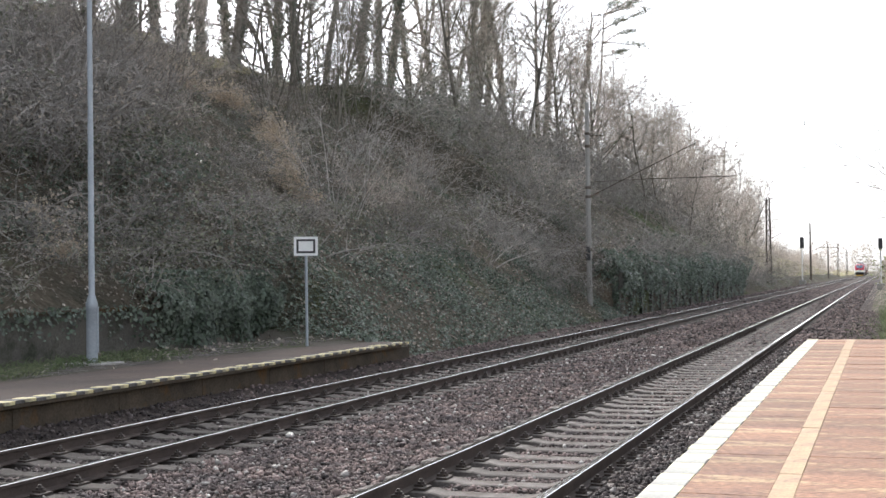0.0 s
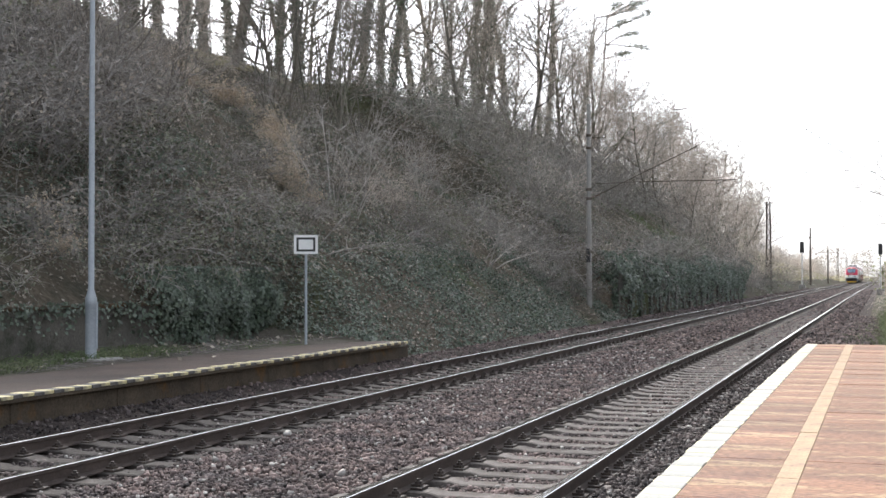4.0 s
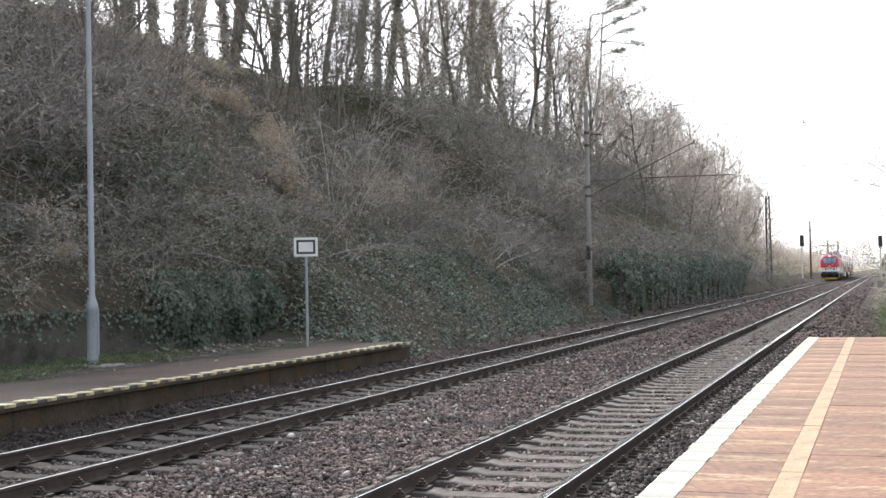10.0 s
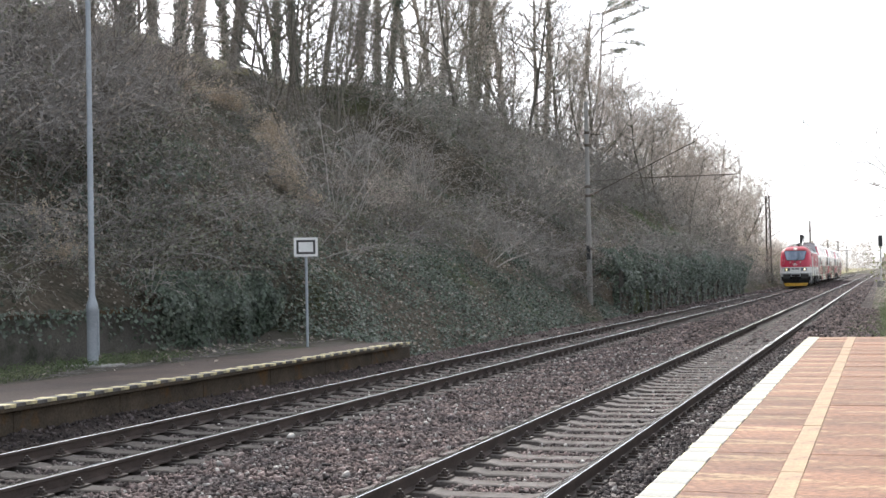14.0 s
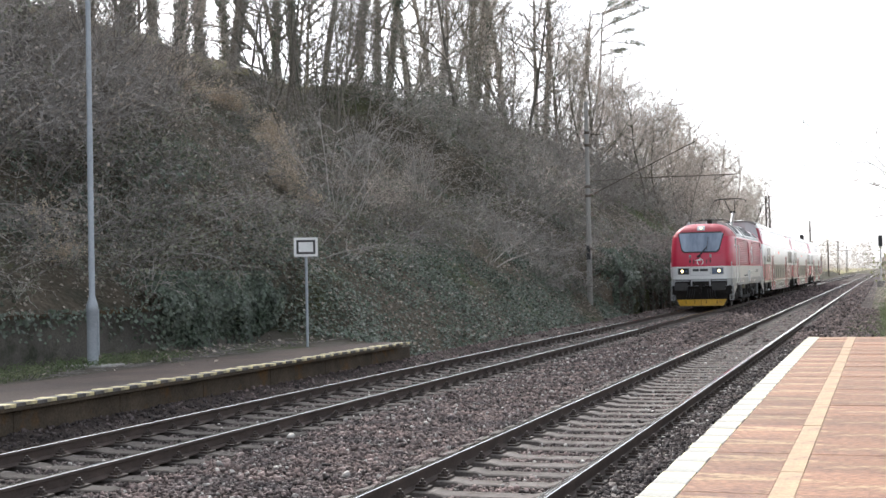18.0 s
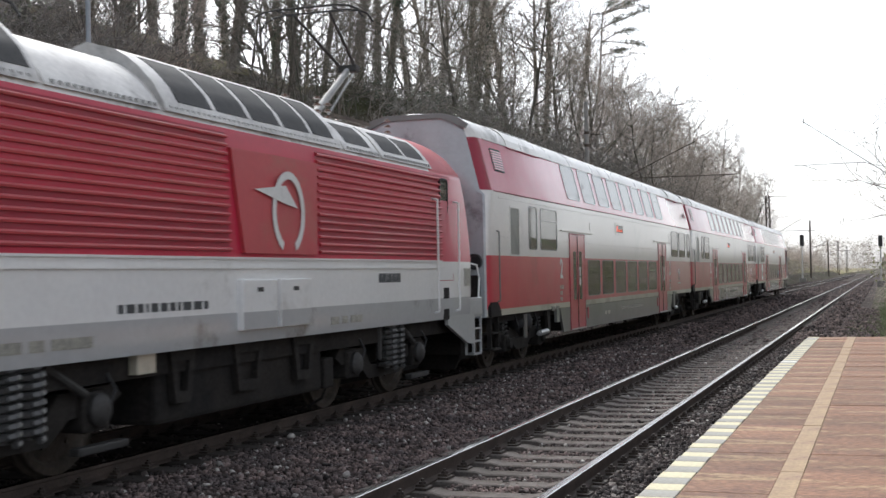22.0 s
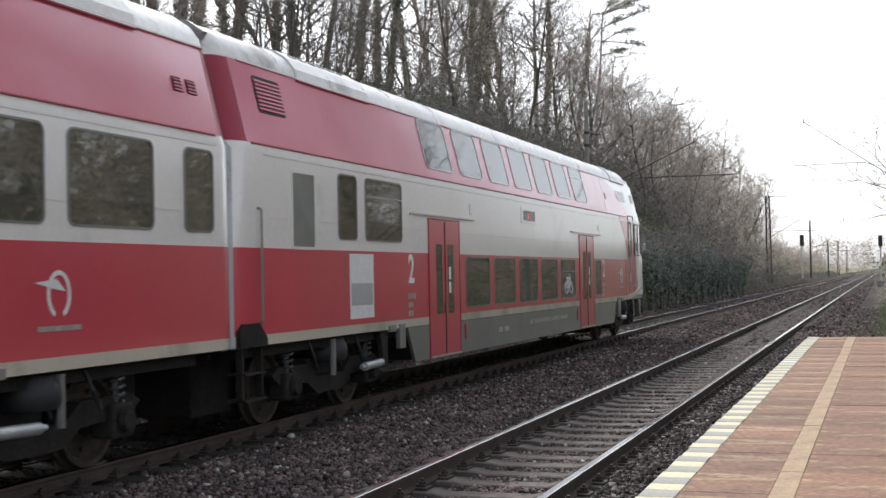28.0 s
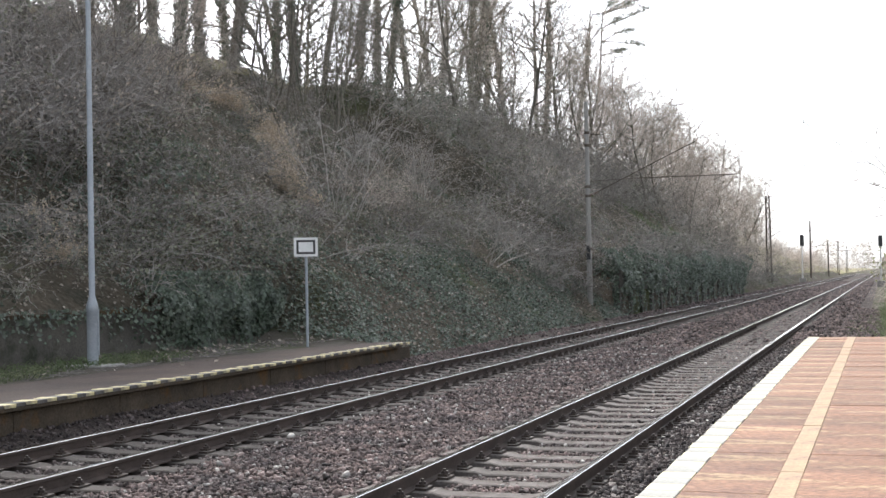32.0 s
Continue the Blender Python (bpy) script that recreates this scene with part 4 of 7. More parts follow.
def pine():
    """One pine whose flat dark boughs reach out over the slope."""
    rng = random.Random(31)
    x, y = -24.5, 115.0
    t = thing("pine_tree", "tall pine with flat dark green boughs near its top", "tree")
    t.matrix_basis = pose(x, y, ground_z(x, y) - 0.1)
    trunk, needles = [], []
    pts = grow(rng, Vector((0, 0, -0.5)), Vector((0.07, 0, 1)).normalized(), 15.0, 0.2, 12, 0.05, 0.01, trunk)
    # bare lower stem, long crooked limbs, and thin flat pads of needles at their ends
    for k, reach, rise, side in ((8, 2.4, 0.5, -0.3), (9, 4.6, 0.10, 0.2), (9, 3.6, 0.45, -0.5), (10, 5.2, 0.28, 0.1), (10, 2.2, 0.8, 0.6), (11, 4.6, 0.42, -0.1), (11, 3.0, 0.9, 0.3), (11, 5.6, 0.16, 0.2), (11, 1.8, 1.2, -0.4)):
        q, d, r = pts[k]
        limb = grow(rng, q, Vector((1.0, side, rise)).normalized(), reach * 0.78, 0.075, 7, 0.16, 0.0, trunk)
        for q1, d1, r1 in limb[3:]:
            for _ in range(4):
                for q2, d2, r2 in grow(rng, q1, Vector((rng.uniform(0.1, 1), rng.uniform(-0.8, 0.8), rng.uniform(-0.12, 0.22))).normalized(), rng.uniform(0.5, 1.1), 0.018, 4, 0.2, 0.0, trunk):
                    for _ in range(3):
                        c = q2 + Vector((rng.gauss(0, 0.28), rng.gauss(0, 0.3), rng.gauss(0.04, 0.10)))
                        for _ in range(8):
                            o = Vector((rng.gauss(0, 1), rng.gauss(0, 1), rng.gauss(0.25, 0.5))).normalized()
                            needles.append((c, c + o * rng.uniform(0.12, 0.26), 0.009, 0.004))
    for nm, segs, mat, n in (("trunk", trunk, M_BARK, 6), ("foliage", needles, M_NEEDLE, 3)):
        o = new(nm, tubes_mesh(nm, segs, mat, n))
        o.parent = t


plant_woods()
pine()


def plant_shrubs():
    rng = random.Random(9)
    kinds = []
    # height, stems, spread, arch, twigs, leaf count, leaf material, leaf size
    plan = ((3.0, 13, 1.7, 0.07, M_TWIG, 120, M_DEAD_LEAF, 0.06), (2.6, 13, 2.1, 0.12, M_TWIG, 260, M_DEAD_LEAF, 0.06), (2.2, 14, 1.9, 0.15, M_TWIG, 420, M_BRAMBLE, 0.06), (3.4, 11, 1.5, 0.05, M_TWIG, 60, M_DEAD_LEAF, 0.06),
            (2.4, 14, 1.8, 0.10, M_TWIG_PALE, 120, M_DEAD_LEAF, 0.06), (1.5, 14, 1.5, 0.18, M_TWIG, 200, M_BRAMBLE, 0.055), (2.3, 13, 2.4, 0.16, M_TWIG, 1500, M_BRAMBLE, 0.065), (2.0, 13, 2.3, 0.18, M_TWIG, 1000, M_IVY, 0.07),
            (1.9, 12, 1.2, 0.10, M_TWIG_PALE, 1500, M_PALE_LEAF, 0.12), (2.2, 13, 2.3, 0.16, M_TWIG, 1100, M_DEAD_LEAF, 0.065), (2.3, 13, 2.2, 0.14, M_TWIG_PALE, 1300, M_HEDGE, 0.07), (2.3, 13, 2.0, 0.12, M_TWIG, 2600, M_BUSH, 0.075))
    labels = ("leafless brown thicket shrub on the bank",) * 4 + ("pale leafless shrub on the bank", "low tangled leafless shrub on the bank", "bramble mound with dull green leaves", "ivy-grown shrub with dark green leaves", "shrub with pale withered leaves", "shrub with brown withered leaves", "yellow-green leafy bush beside the platform", "fresh green leafy bush beside the line")
    for k, (h, st, sp, arch, mat, n, lm, ls) in enumerate(plan):
        me, segs = shrub_mesh(300 + k, h, st, sp, arch, mat)
        r = np.random.default_rng(k)
        fine = [s for s in segs if s[2] < 0.009] or segs
        pick = r.choice(len(fine), n)
        cs = [fine[i][1] for i in pick]
        ns = [(r.normal() * 0.7, r.normal() * 0.7, 0.8) for _ in pick]
        kinds.append((me, leaf_mesh("leafage", cs, ns, ls, lm, k), h))

    far = []

    def shrub(x, y, k, s, turn, join=False):
        me, lv, h = kinds[k]
        if join:
            far.append((me, pose(x, y, ground_z(x, y), 0, 0, turn) @ Matrix.Diagonal((s, s, s, 1))))
            return
        t = thing("shrub", labels[k], "shrub", group="shrubs on the bank")
        t.matrix_basis = pose(x, y, ground_z(x, y), rng.uniform(-6, 6), rng.uniform(4, 18), 0) @ pose(0, 0, 0, 0, 0, turn) @ Matrix.Diagonal((s, s, s * rng.uniform(0.8, 1.05), 1))
        for nm, m in (("thicket", me), ("leafage", lv)):
            o = new(nm, m)
            o.parent = t
            o["kind"] = "stuff"

    # the leafy mound behind the lamp post
    for i in range(84):
        y = rng.uniform(13.5, 31.5)
        x = rng.uniform(-24, -14.7)
        k = rng.choice((6, 6, 7, 9, 9, 2, 1, 0)) if x > -19 else rng.choice((6, 9, 1, 0, 0, 3))
        shrub(x, y, k, rng.uniform(0.8, 1.25) * (1.35 if x < -17 else 0.72 if y < 21 else 1.0) * (1 - 0.42 * smoothstep(25, 31, y) * smoothstep(-15.5, -20, x)), rng.uniform(0, 360))
    # withered pale leaves along the mound's far edge
    for x, y, s in ((-23.4, 38.8, 0.5), (-22.9, 40.0, 0.5), (-22.5, 41.2, 0.52), (-21.9, 41.8, 0.52), (-21.2, 41.3, 0.5), (-20.5, 40.6, 0.5), (-19.9, 39.6, 0.48), (-19.3, 38.7, 0.45), (-18.8, 37.8, 0.45), (-18.3, 36.9, 0.42), (-17.8, 36.4, 0.4), (-17.3, 36.1, 0.38), (-16.8, 35.9, 0.35), (-16.4, 22.3, 0.35), (-15.4, 21.5, 0.3)):
        shrub(x, y, 8, s, rng.uniform(0, 360))
    count = 0
    y = 35.5
    while y < 150 and count < 200:
        u = (y - 15) / 135
        rows = 6 if y < 90 else 5
        for k in range(rows):
            x = -14.6 - k * (12.0 / rows) - rng.uniform(0, 1.8)
            if y > 57 and k == 0:
                x = -13.0
            kind = rng.choice((0, 1, 1, 2, 2, 3, 4, 7, 6, 6)) if k > 0 else rng.choice((1, 2, 5, 5, 7))
            shrub(x, y + rng.uniform(-1.2, 1.2), kind, rng.uniform(0.8, 1.4) * (1 + 0.5 * u) * (0.5 if x < -18.5 and y < 58 else 1.0), rng.uniform(0, 360))
            count += 1
        y += 2.3 + 3.2 * u
    for i in range(14):
        shrub(rng.uniform(-17, -12.6), 51 + i * 0.75, rng.choice((1, 2, 5, 7, 2)), rng.uniform(0.8, 1.2), rng.uniform(0, 360))
    # undergrowth along the crest
    for i in range(18):
        y = 28 + i * 4.6 + rng.uniform(-0.8, 0.8)
        if 61 < y < 76:                                    # the crest lies open here, with grass under the trunks
            continue
        shrub(rng.uniform(-29.5, -25), y, rng.choice((0, 2, 7, 1, 2)), rng.uniform(0.5, 0.85), rng.uniform(0, 360))
    for i in range(80):
        y = 122 + i * 2.9
        shrub(rng.uniform(-21, -12.4), y, rng.choice((0, 2, 4)), rng.uniform(0.8, 1.5), rng.uniform(0, 360), True)
    for i in range(30):
        y = rng.uniform(470, 760)
        shrub((i - 18) * 6.0 + rng.uniform(-3, 3), y, rng.choice((0, 3, 4)), rng.uniform(2.2, 3.8), rng.uniform(0, 360), True)
    for i in range(22):
        y = 36 + i * 6.5 + rng.uniform(-2, 2)
        shrub(rng.uniform(1.2, 3.0) + y * 0.004, y, rng.choice((0, 1, 2)), rng.uniform(0.6, 0.9), rng.uniform(0, 360), True)
    for x, y, s in ((2.3, 36.4, 0.6), (2.3, 38.2, 0.75), (2.4, 40, 0.85), (2.4, 43, 0.9), (2.4, 46.5, 0.95), (2.4, 51, 1.0), (2.4, 57, 1.05), (2.3, 64, 1.1), (2.3, 73, 1.1)):
        shrub(x, y, 11, s, rng.uniform(0, 360))
    for i in range(13):
        shrub(rng.uniform(6.6, 8.5), 31.5 + i * 2.6, 10, rng.uniform(1.2, 1.9), rng.uniform(0, 360))
    for i in range(26):
        shrub(rng.uniform(12.0, 13.4) + 0.9 * (i % 2), 12 + i * 1.9, 10, rng.uniform(2.3, 2.7), rng.uniform(0, 360))
    vs, fs, n = [], [], 0
    for me, m in far:
        v = np.empty(len(me.vertices) * 3)
        me.vertices.foreach_get("co", v)
        f = np.empty(len(me.loops), int)
        me.loops.foreach_get("vertex_index", f)
        mm = np.array(m)
        vs.append(v.reshape(-1, 3) @ mm[:3, :3].T + mm[:3, 3])
        fs.append(f.reshape(-1, 4) + n)
        n += len(me.vertices)
    # Distant haze and sun sit in the thicket's pale base colour.
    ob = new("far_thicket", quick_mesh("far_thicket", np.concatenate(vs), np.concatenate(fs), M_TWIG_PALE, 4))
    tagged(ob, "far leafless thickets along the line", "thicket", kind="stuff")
    # the far edge of the woods closes the line
    r = np.random.default_rng(77)
    cs = []
    for i in range(60):
        x, y, h = (i - 34) * 3.4 + r.uniform(-3, 3), r.uniform(480, 640), r.uniform(7, 15) * (1.25 if i < 34 else 0.8)
        for _ in range(800):
            q = r.normal(0, 1, 3)
            q *= r.uniform(0.4, 1.0) ** 0.5 / np.linalg.norm(q)
            cs.append((x + q[0] * h * 0.36, y + q[1] * h * 0.36, -0.4 + h * 0.52 + q[2] * h * 0.5))
    ob = new("far_woods", leaf_mesh("far_woods", cs, r.normal(0, 1, (len(cs), 3)), 0.42, M_DEAD_LEAF, 6))
    tagged(ob, "hazy brown-grey woods far along the line", "woods", kind="stuff")


plant_shrubs()


def ivy_and_grass():
    r = np.random.default_rng(21)
    groups = []

    def patch(count, xr, yr, dens=None, lift=0.05, normal=(0.5, 0, 0.8)):
        cs, ns = [], []
        while len(cs) < count:
            x, y = r.uniform(*xr), r.uniform(*yr)
            if dens and r.uniform() > dens(x, y):
                continue
            cs.append((x, y, ground_z(x, y) + r.uniform(0.0, lift) + 0.12 * max(0, noise.noise(Vector((x, y, 2))))))
            ns.append(normal)
        return cs, ns

    def clumps(x, y):
        return max(0.0, min(1.0, 0.55 + 1.6 * noise.noise(Vector((x * 0.45, y * 0.30, 11)))))

    cs, ns = patch(30000, (-15.5, -10.95), (27.2, 60), lambda x, y: min(1.0, clumps(x, y) + 0.25 * (1 - smoothstep(34, 48, y))) * smoothstep(-16.5, -13.5, x), 0.12)
    a, b = patch(16000, (-24, -14), (27, 75), lambda x, y: clumps(x, y) ** 2, 0.2)
    cs += a
    ns += b
    a, b = patch(14000, (-22, -14.3), (13, 30), lambda x, y: clumps(x, y), 0.3)
    cs += a
    ns += b
    ob = new("ivy", leaf_mesh("ivy", cs, ns, 0.08, M_IVY, 1))
    tagged(ob, "dark green ivy leaves creeping over the foot of the bank", "ivy", kind="stuff")
    # ivy that hangs over the two walls
    cs, ns = [], []
    while len(cs) < 17000:
        y, z = r.uniform(21.4, 28.6), r.uniform(0.36, 2.0)
        edge = 0.35 * noise.noise(Vector((y * 0.9, 0, 5)))
        if r.uniform() > (0.03 + 0.97 * smoothstep(22.4, 23.3, y + edge)) * (0.4 + 0.6 * smoothstep(0.3, 1.2, z)) or (z < 0.55 + edge and r.uniform() > 0.3):
            continue
        bulge = 0.14 + 0.26 * noise.noise(Vector((y * 1.3, z * 1.2, 1))) + 0.16 * smoothstep(0.4, 1.2, z) - 0.6 * smoothstep(1.25, 2.0, z)
        cs.append((-14.0 + bulge * r.uniform(0.3, 1.0), y, z))
        ns.append((1.0, -0.2, 0.35))
    while len(cs) < 17900:
        y = r.uniform(12, 22.8)
        z = 1.32 - abs(r.normal(0, 0.22)) * (1 + 1.5 * max(0, noise.noise(Vector((y * 1.7, 0, 9)))))
        cs.append((-13.93 + r.uniform(-0.05, 0.16), y, max(0.5, z)))
        ns.append((1.0, -0.2, 0.35))
    ob = new("wall_ivy_leaves", leaf_mesh("wall_ivy_leaves", cs, ns, 0.085, M_IVY, 2))
    tagged(ob, "dense curtain of dark green ivy over the low wall", "ivy", kind="stuff")
    cs, ns = [], []
    while len(cs) < 17000:
        y, z = r.uniform(57.5, 116.5), r.uniform(-0.3, 2.9)
        hang = 0.9 + 1.3 * noise.noise(Vector((y * 0.55, 0, 3))) + 0.5 * noise.noise(Vector((y * 1.6, 0, 8)))
        if z < hang * 0.9 and r.uniform() > 0.12:
            continue
        lump = max(0.0, noise.noise(Vector((y * 0.42, z * 0.5, 21)))) + 0.6 * max(0.0, noise.noise(Vector((y * 1.1, z * 0.35, 4))))
        cs.append((-11.68 + r.uniform(0.0, 0.2) + 1.1 * lump * smoothstep(-0.2, 1.6, z) - 0.7 * smoothstep(2.2, 2.9, z), y, z + 0.5 * lump))
        ns.append((0.8, -0.5, 0.6))
    for _ in range(900):
        cs.append((r.uniform(-12.7, -11.5), 58.25 + r.uniform(-0.5, 0.1), r.uniform(-0.3, 2.5)))
        ns.append((0.4, -1.0, 0.4))
    ob = new("wall_ivy_leaves", leaf_mesh("wall_ivy_leaves", cs, ns, 0.15, M_IVY, 3))
    tagged(ob, "ivy curtains hanging down the old wall beside the line", "ivy", kind="stuff")
    # fallen leaves over the slope
    cs, ns = patch(40000, (-28, -11.2), (13, 90), lambda x, y: (0.22 if x < -11.9 and y > 19.5 else 0.03) if x > -14.1 and y < 27.5 else 1.0, 0.08)
    ob = new("fallen_leaves", leaf_mesh("fallen_leaves", cs, ns, 0.09, M_DEAD_LEAF, 4))
    tagged(ob, "brown fallen leaves over the slope", "leaf litter", kind="stuff")
    # grass tufts: on the dirt by the lamp post, and on the far side
    segs = []
    for n, xr, yr, hh in ((3400, (-13.9, -12.2), (13, 21.6), 0.17), (350, (-13.9, -12.0), (19, 28), 0.10), (7000, (0.25, 3.2), (31, 110), 0.38), (3200, (-0.05, 1.3), (31, 70), 0.5), (500, (-1.2, 0.3), (31, 60), 0.2), (3500, (-33, -27), (36, 100), 0.4)):
        for _ in range(n):
            x, y = r.uniform(*xr), r.uniform(*yr)
            if noise.noise(Vector((x * 1.1, y * 0.8, 4))) < -0.12:
                continue
            z = ground_z(x, y)
            h = hh * r.uniform(0.4, 1.3)
            p = Vector((x, y, z - 0.02))
            q = p + Vector((r.normal(0, 0.35) * h, r.normal(0, 0.35) * h, h * 0.6))
            segs += [(p, q, 0.008, 0.006), (q, q + Vector((r.normal(0, 0.5) * h, r.normal(0, 0.5) * h, h * 0.3)), 0.006, 0.001)]
    sticks = []
    for _ in range(420):
        x, y = r.uniform(-13.85, -12.0), r.uniform(16, 27.5)
        a, ln = r.uniform(0, 6.283), r.uniform(0.08, 0.45)
        p = Vector((x, y, ground_z(x, y) + 0.008))
        sticks.append((p, p + Vector((math.cos(a) * ln, math.sin(a) * ln, r.uniform(0, 0.05))), 0.006, 0.003))
    ob = new("fallen_sticks", tubes_mesh("fallen_sticks", sticks, M_TWIG, 4))
    tagged(ob, "dry sticks lying on the trodden dirt behind the platform", "sticks", kind="stuff")
    ob = new("grass", tubes_mesh("grass", segs, M_GRASS, 3))
    tagged(ob, "short green grass tufts", "grass", kind="stuff")


ivy_and_grass()

# ---- train materials ----
def paint(name, base, second, rough=0.32, coat=1.0, ior=1.7, **kw):
    m = material(name, base, rough, second=second, scale=0.6, fine=14, fine_amount=0.05, bump=0.06, bump_scale=1.6, bump_dist=0.02, **kw)
    p = m.node_tree.nodes["Principled BSDF"]
    p.inputs["Coat Weight"].default_value, p.inputs["Coat Roughness"].default_value = coat, 0.14
    p.inputs["Coat IOR"].default_value = ior
    return m


M_LOCO_RED = paint("locomotive_red_paint", (0.56, 0.020, 0.065), (0.50, 0.018, 0.058), 0.42, coat=0.35, ior=1.5, stain=(0.40, 0.03, 0.06), stain_scale=0.6, stain_low=0.58)
M_DUSTY_RED = paint("dusty_rib_red", (0.52, 0.068, 0.080), (0.47, 0.055, 0.070), 0.5, coat=0.25, ior=1.5, stain=(0.44, 0.10, 0.09), stain_scale=0.7, stain_low=0.52)
M_RED = paint("train_red_paint", (0.58, 0.028, 0.063), (0.52, 0.026, 0.058), 0.36, ior=1.8, stain=(0.33, 0.035, 0.05), stain_scale=0.5, stain_low=0.58)
M_DULL_RED = material("faded_roof_red", (0.50, 0.105, 0.115), 0.55, second=(0.46, 0.075, 0.095), scale=0.8, fine=14, fine_amount=0.08, spec=0.4, stain=(0.36, 0.06, 0.08), stain_scale=1.2)
# Upper-deck red, made lighter and pinker to carry the sky's sheen.
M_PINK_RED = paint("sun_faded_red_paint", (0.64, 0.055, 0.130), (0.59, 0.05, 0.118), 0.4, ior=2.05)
M_WHITE = paint("train_light_grey_paint", (0.80, 0.775, 0.745), (0.75, 0.73, 0.70), 0.36, ior=1.9, stain=(0.60, 0.59, 0.57), stain_scale=0.6, stain_low=0.60)
M_LOCO_WHITE = paint("locomotive_white_paint", (0.86, 0.86, 0.855), (0.80, 0.80, 0.795), 0.38, stain=(0.56, 0.55, 0.52), stain_scale=0.9, stain_low=0.60)
M_GREY = paint("train_grey_paint", (0.18, 0.182, 0.172), (0.15, 0.153, 0.146), 0.42, stain=(0.13, 0.125, 0.11), stain_scale=0.9, stain_low=0.58)
M_MID_GREY = paint("locomotive_grey_band", (0.47, 0.48, 0.49), (0.41, 0.42, 0.43), 0.42, stain=(0.2, 0.19, 0.17), stain_scale=1.1, stain_low=0.58)
M_END_GREY = paint("coach_end_grey", (0.48, 0.51, 0.53), (0.38, 0.41, 0.43), 0.5, stain=(0.13, 0.13, 0.13), stain_scale=0.9, stain_low=0.56)
M_CREAM = paint("cream_stripe", (0.52, 0.49, 0.40), (0.46, 0.43, 0.35), 0.45, stain=(0.33, 0.31, 0.25), stain_scale=1.0)
M_ROOF = material("silver_roof_paint", (0.78, 0.76, 0.73), 0.30, metal=0.25, second=(0.68, 0.665, 0.64), scale=0.8, fine=12, fine_amount=0.1, stain=(0.36, 0.35, 0.33), stain_scale=0.7)
M_LOCO_ROOF = material("grimy_silver_roof_cover", (0.60, 0.59, 0.57), 0.38, metal=0.2, second=(0.48, 0.47, 0.455), scale=1.6, fine=16, fine_amount=0.15, stain=(0.24, 0.235, 0.225), stain_scale=1.4, stain_low=0.54)
M_UNDER = material("grimy_underframe", (0.017, 0.016, 0.016), 0.85, spec=0.2, second=(0.032, 0.028, 0.025), scale=2.0, fine=20, fine_amount=0.4)
M_BOGIE = material("dusty_bogie_steel", (0.022, 0.020, 0.019), 0.75, metal=0.2, spec=0.25, second=(0.038, 0.034, 0.031), scale=3.0, fine=25, fine_amount=0.4)
M_WHEEL = material("worn_wheel_steel", (0.11, 0.09, 0.075), 0.55, metal=0.6, second=(0.07, 0.06, 0.05), scale=4, fine=20, fine_amount=0.3)
M_SPRING = material("dark_coil_spring", (0.10, 0.10, 0.10), 0.35, metal=0.4, fine=20, fine_amount=0.2)
M_DAMPER = material("bright_damper_tube", (0.55, 0.56, 0.57), 0.35, metal=0.5, second=(0.42, 0.43, 0.43), scale=6, fine=30, fine_amount=0.15)
M_RUBBER = material("black_rubber", (0.022, 0.022, 0.024), 0.6, fine_amount=0.1)
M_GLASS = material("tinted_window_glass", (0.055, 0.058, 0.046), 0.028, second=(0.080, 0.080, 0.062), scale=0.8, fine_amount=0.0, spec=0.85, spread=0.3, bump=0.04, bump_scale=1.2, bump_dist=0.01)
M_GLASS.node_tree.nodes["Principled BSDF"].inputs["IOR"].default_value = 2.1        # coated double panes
M_MATT_PANE = material("frosted_pane", (0.20, 0.205, 0.18), 0.35, second=(0.16, 0.165, 0.15), scale=2, fine_amount=0.1)
# Mirrored sky is painted into the pane as pale blue and dark bands.
M_WINDSCREEN = material("windscreen_glass", (0.30, 0.37, 0.48), 0.03, second=(0.07, 0.10, 0.15), scale=0.55, stretch=(1.5, 1, 0.4), fine_amount=0.0, spec=0.9)
M_GRILLE = material("dark_grille_mesh", (0.028, 0.029, 0.031), 0.7, second=(0.04, 0.04, 0.04), scale=8, fine=120, fine_amount=0.5)
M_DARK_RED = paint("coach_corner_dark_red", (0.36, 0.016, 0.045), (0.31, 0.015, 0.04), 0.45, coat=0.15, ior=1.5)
M_DECAL = material("white_marking", (0.74, 0.74, 0.73), 0.45, second=(0.68, 0.68, 0.67), scale=6, fine=30, fine_amount=0.1)
M_DECAL_FAINT = material("faint_marking", (0.37, 0.36, 0.31), 0.5, second=(0.24, 0.235, 0.21), scale=12, fine=60, fine_amount=0.3)
M_DECAL_DARK = material("dark_marking", (0.05, 0.055, 0.06), 0.5, fine=40, fine_amount=0.2)
M_BUFFER = material("dusty_buffer_steel", (0.055, 0.053, 0.052), 0.6, metal=0.2, second=(0.04, 0.038, 0.037), scale=3, fine=25, fine_amount=0.3)
M_YELLOW = material("yellow_plough_paint", (0.62, 0.37, 0.03), 0.5, second=(0.52, 0.31, 0.03), scale=2, fine=20, fine_amount=0.15, stain=(0.25, 0.17, 0.05), stain_scale=2.5, stain_low=0.6)
M_LAMP = material("lit_headlamp", (1.0, 0.80, 0.34), 0.3, fine_amount=0.0, emit=1.3)
M_LAMP_CORE = material("lit_lamp_core", (1.0, 0.93, 0.75), 0.3, fine_amount=0.0, emit=4.0)
M_LAMP_GLASS = material("headlamp_glass", (0.20, 0.24, 0.32), 0.10, second=(0.10, 0.13, 0.2), scale=7, fine_amount=0.1, spec=0.8)
M_DISPLAY = material("dark_display_glass", (0.06, 0.05, 0.045), 0.2, fine_amount=0.1)
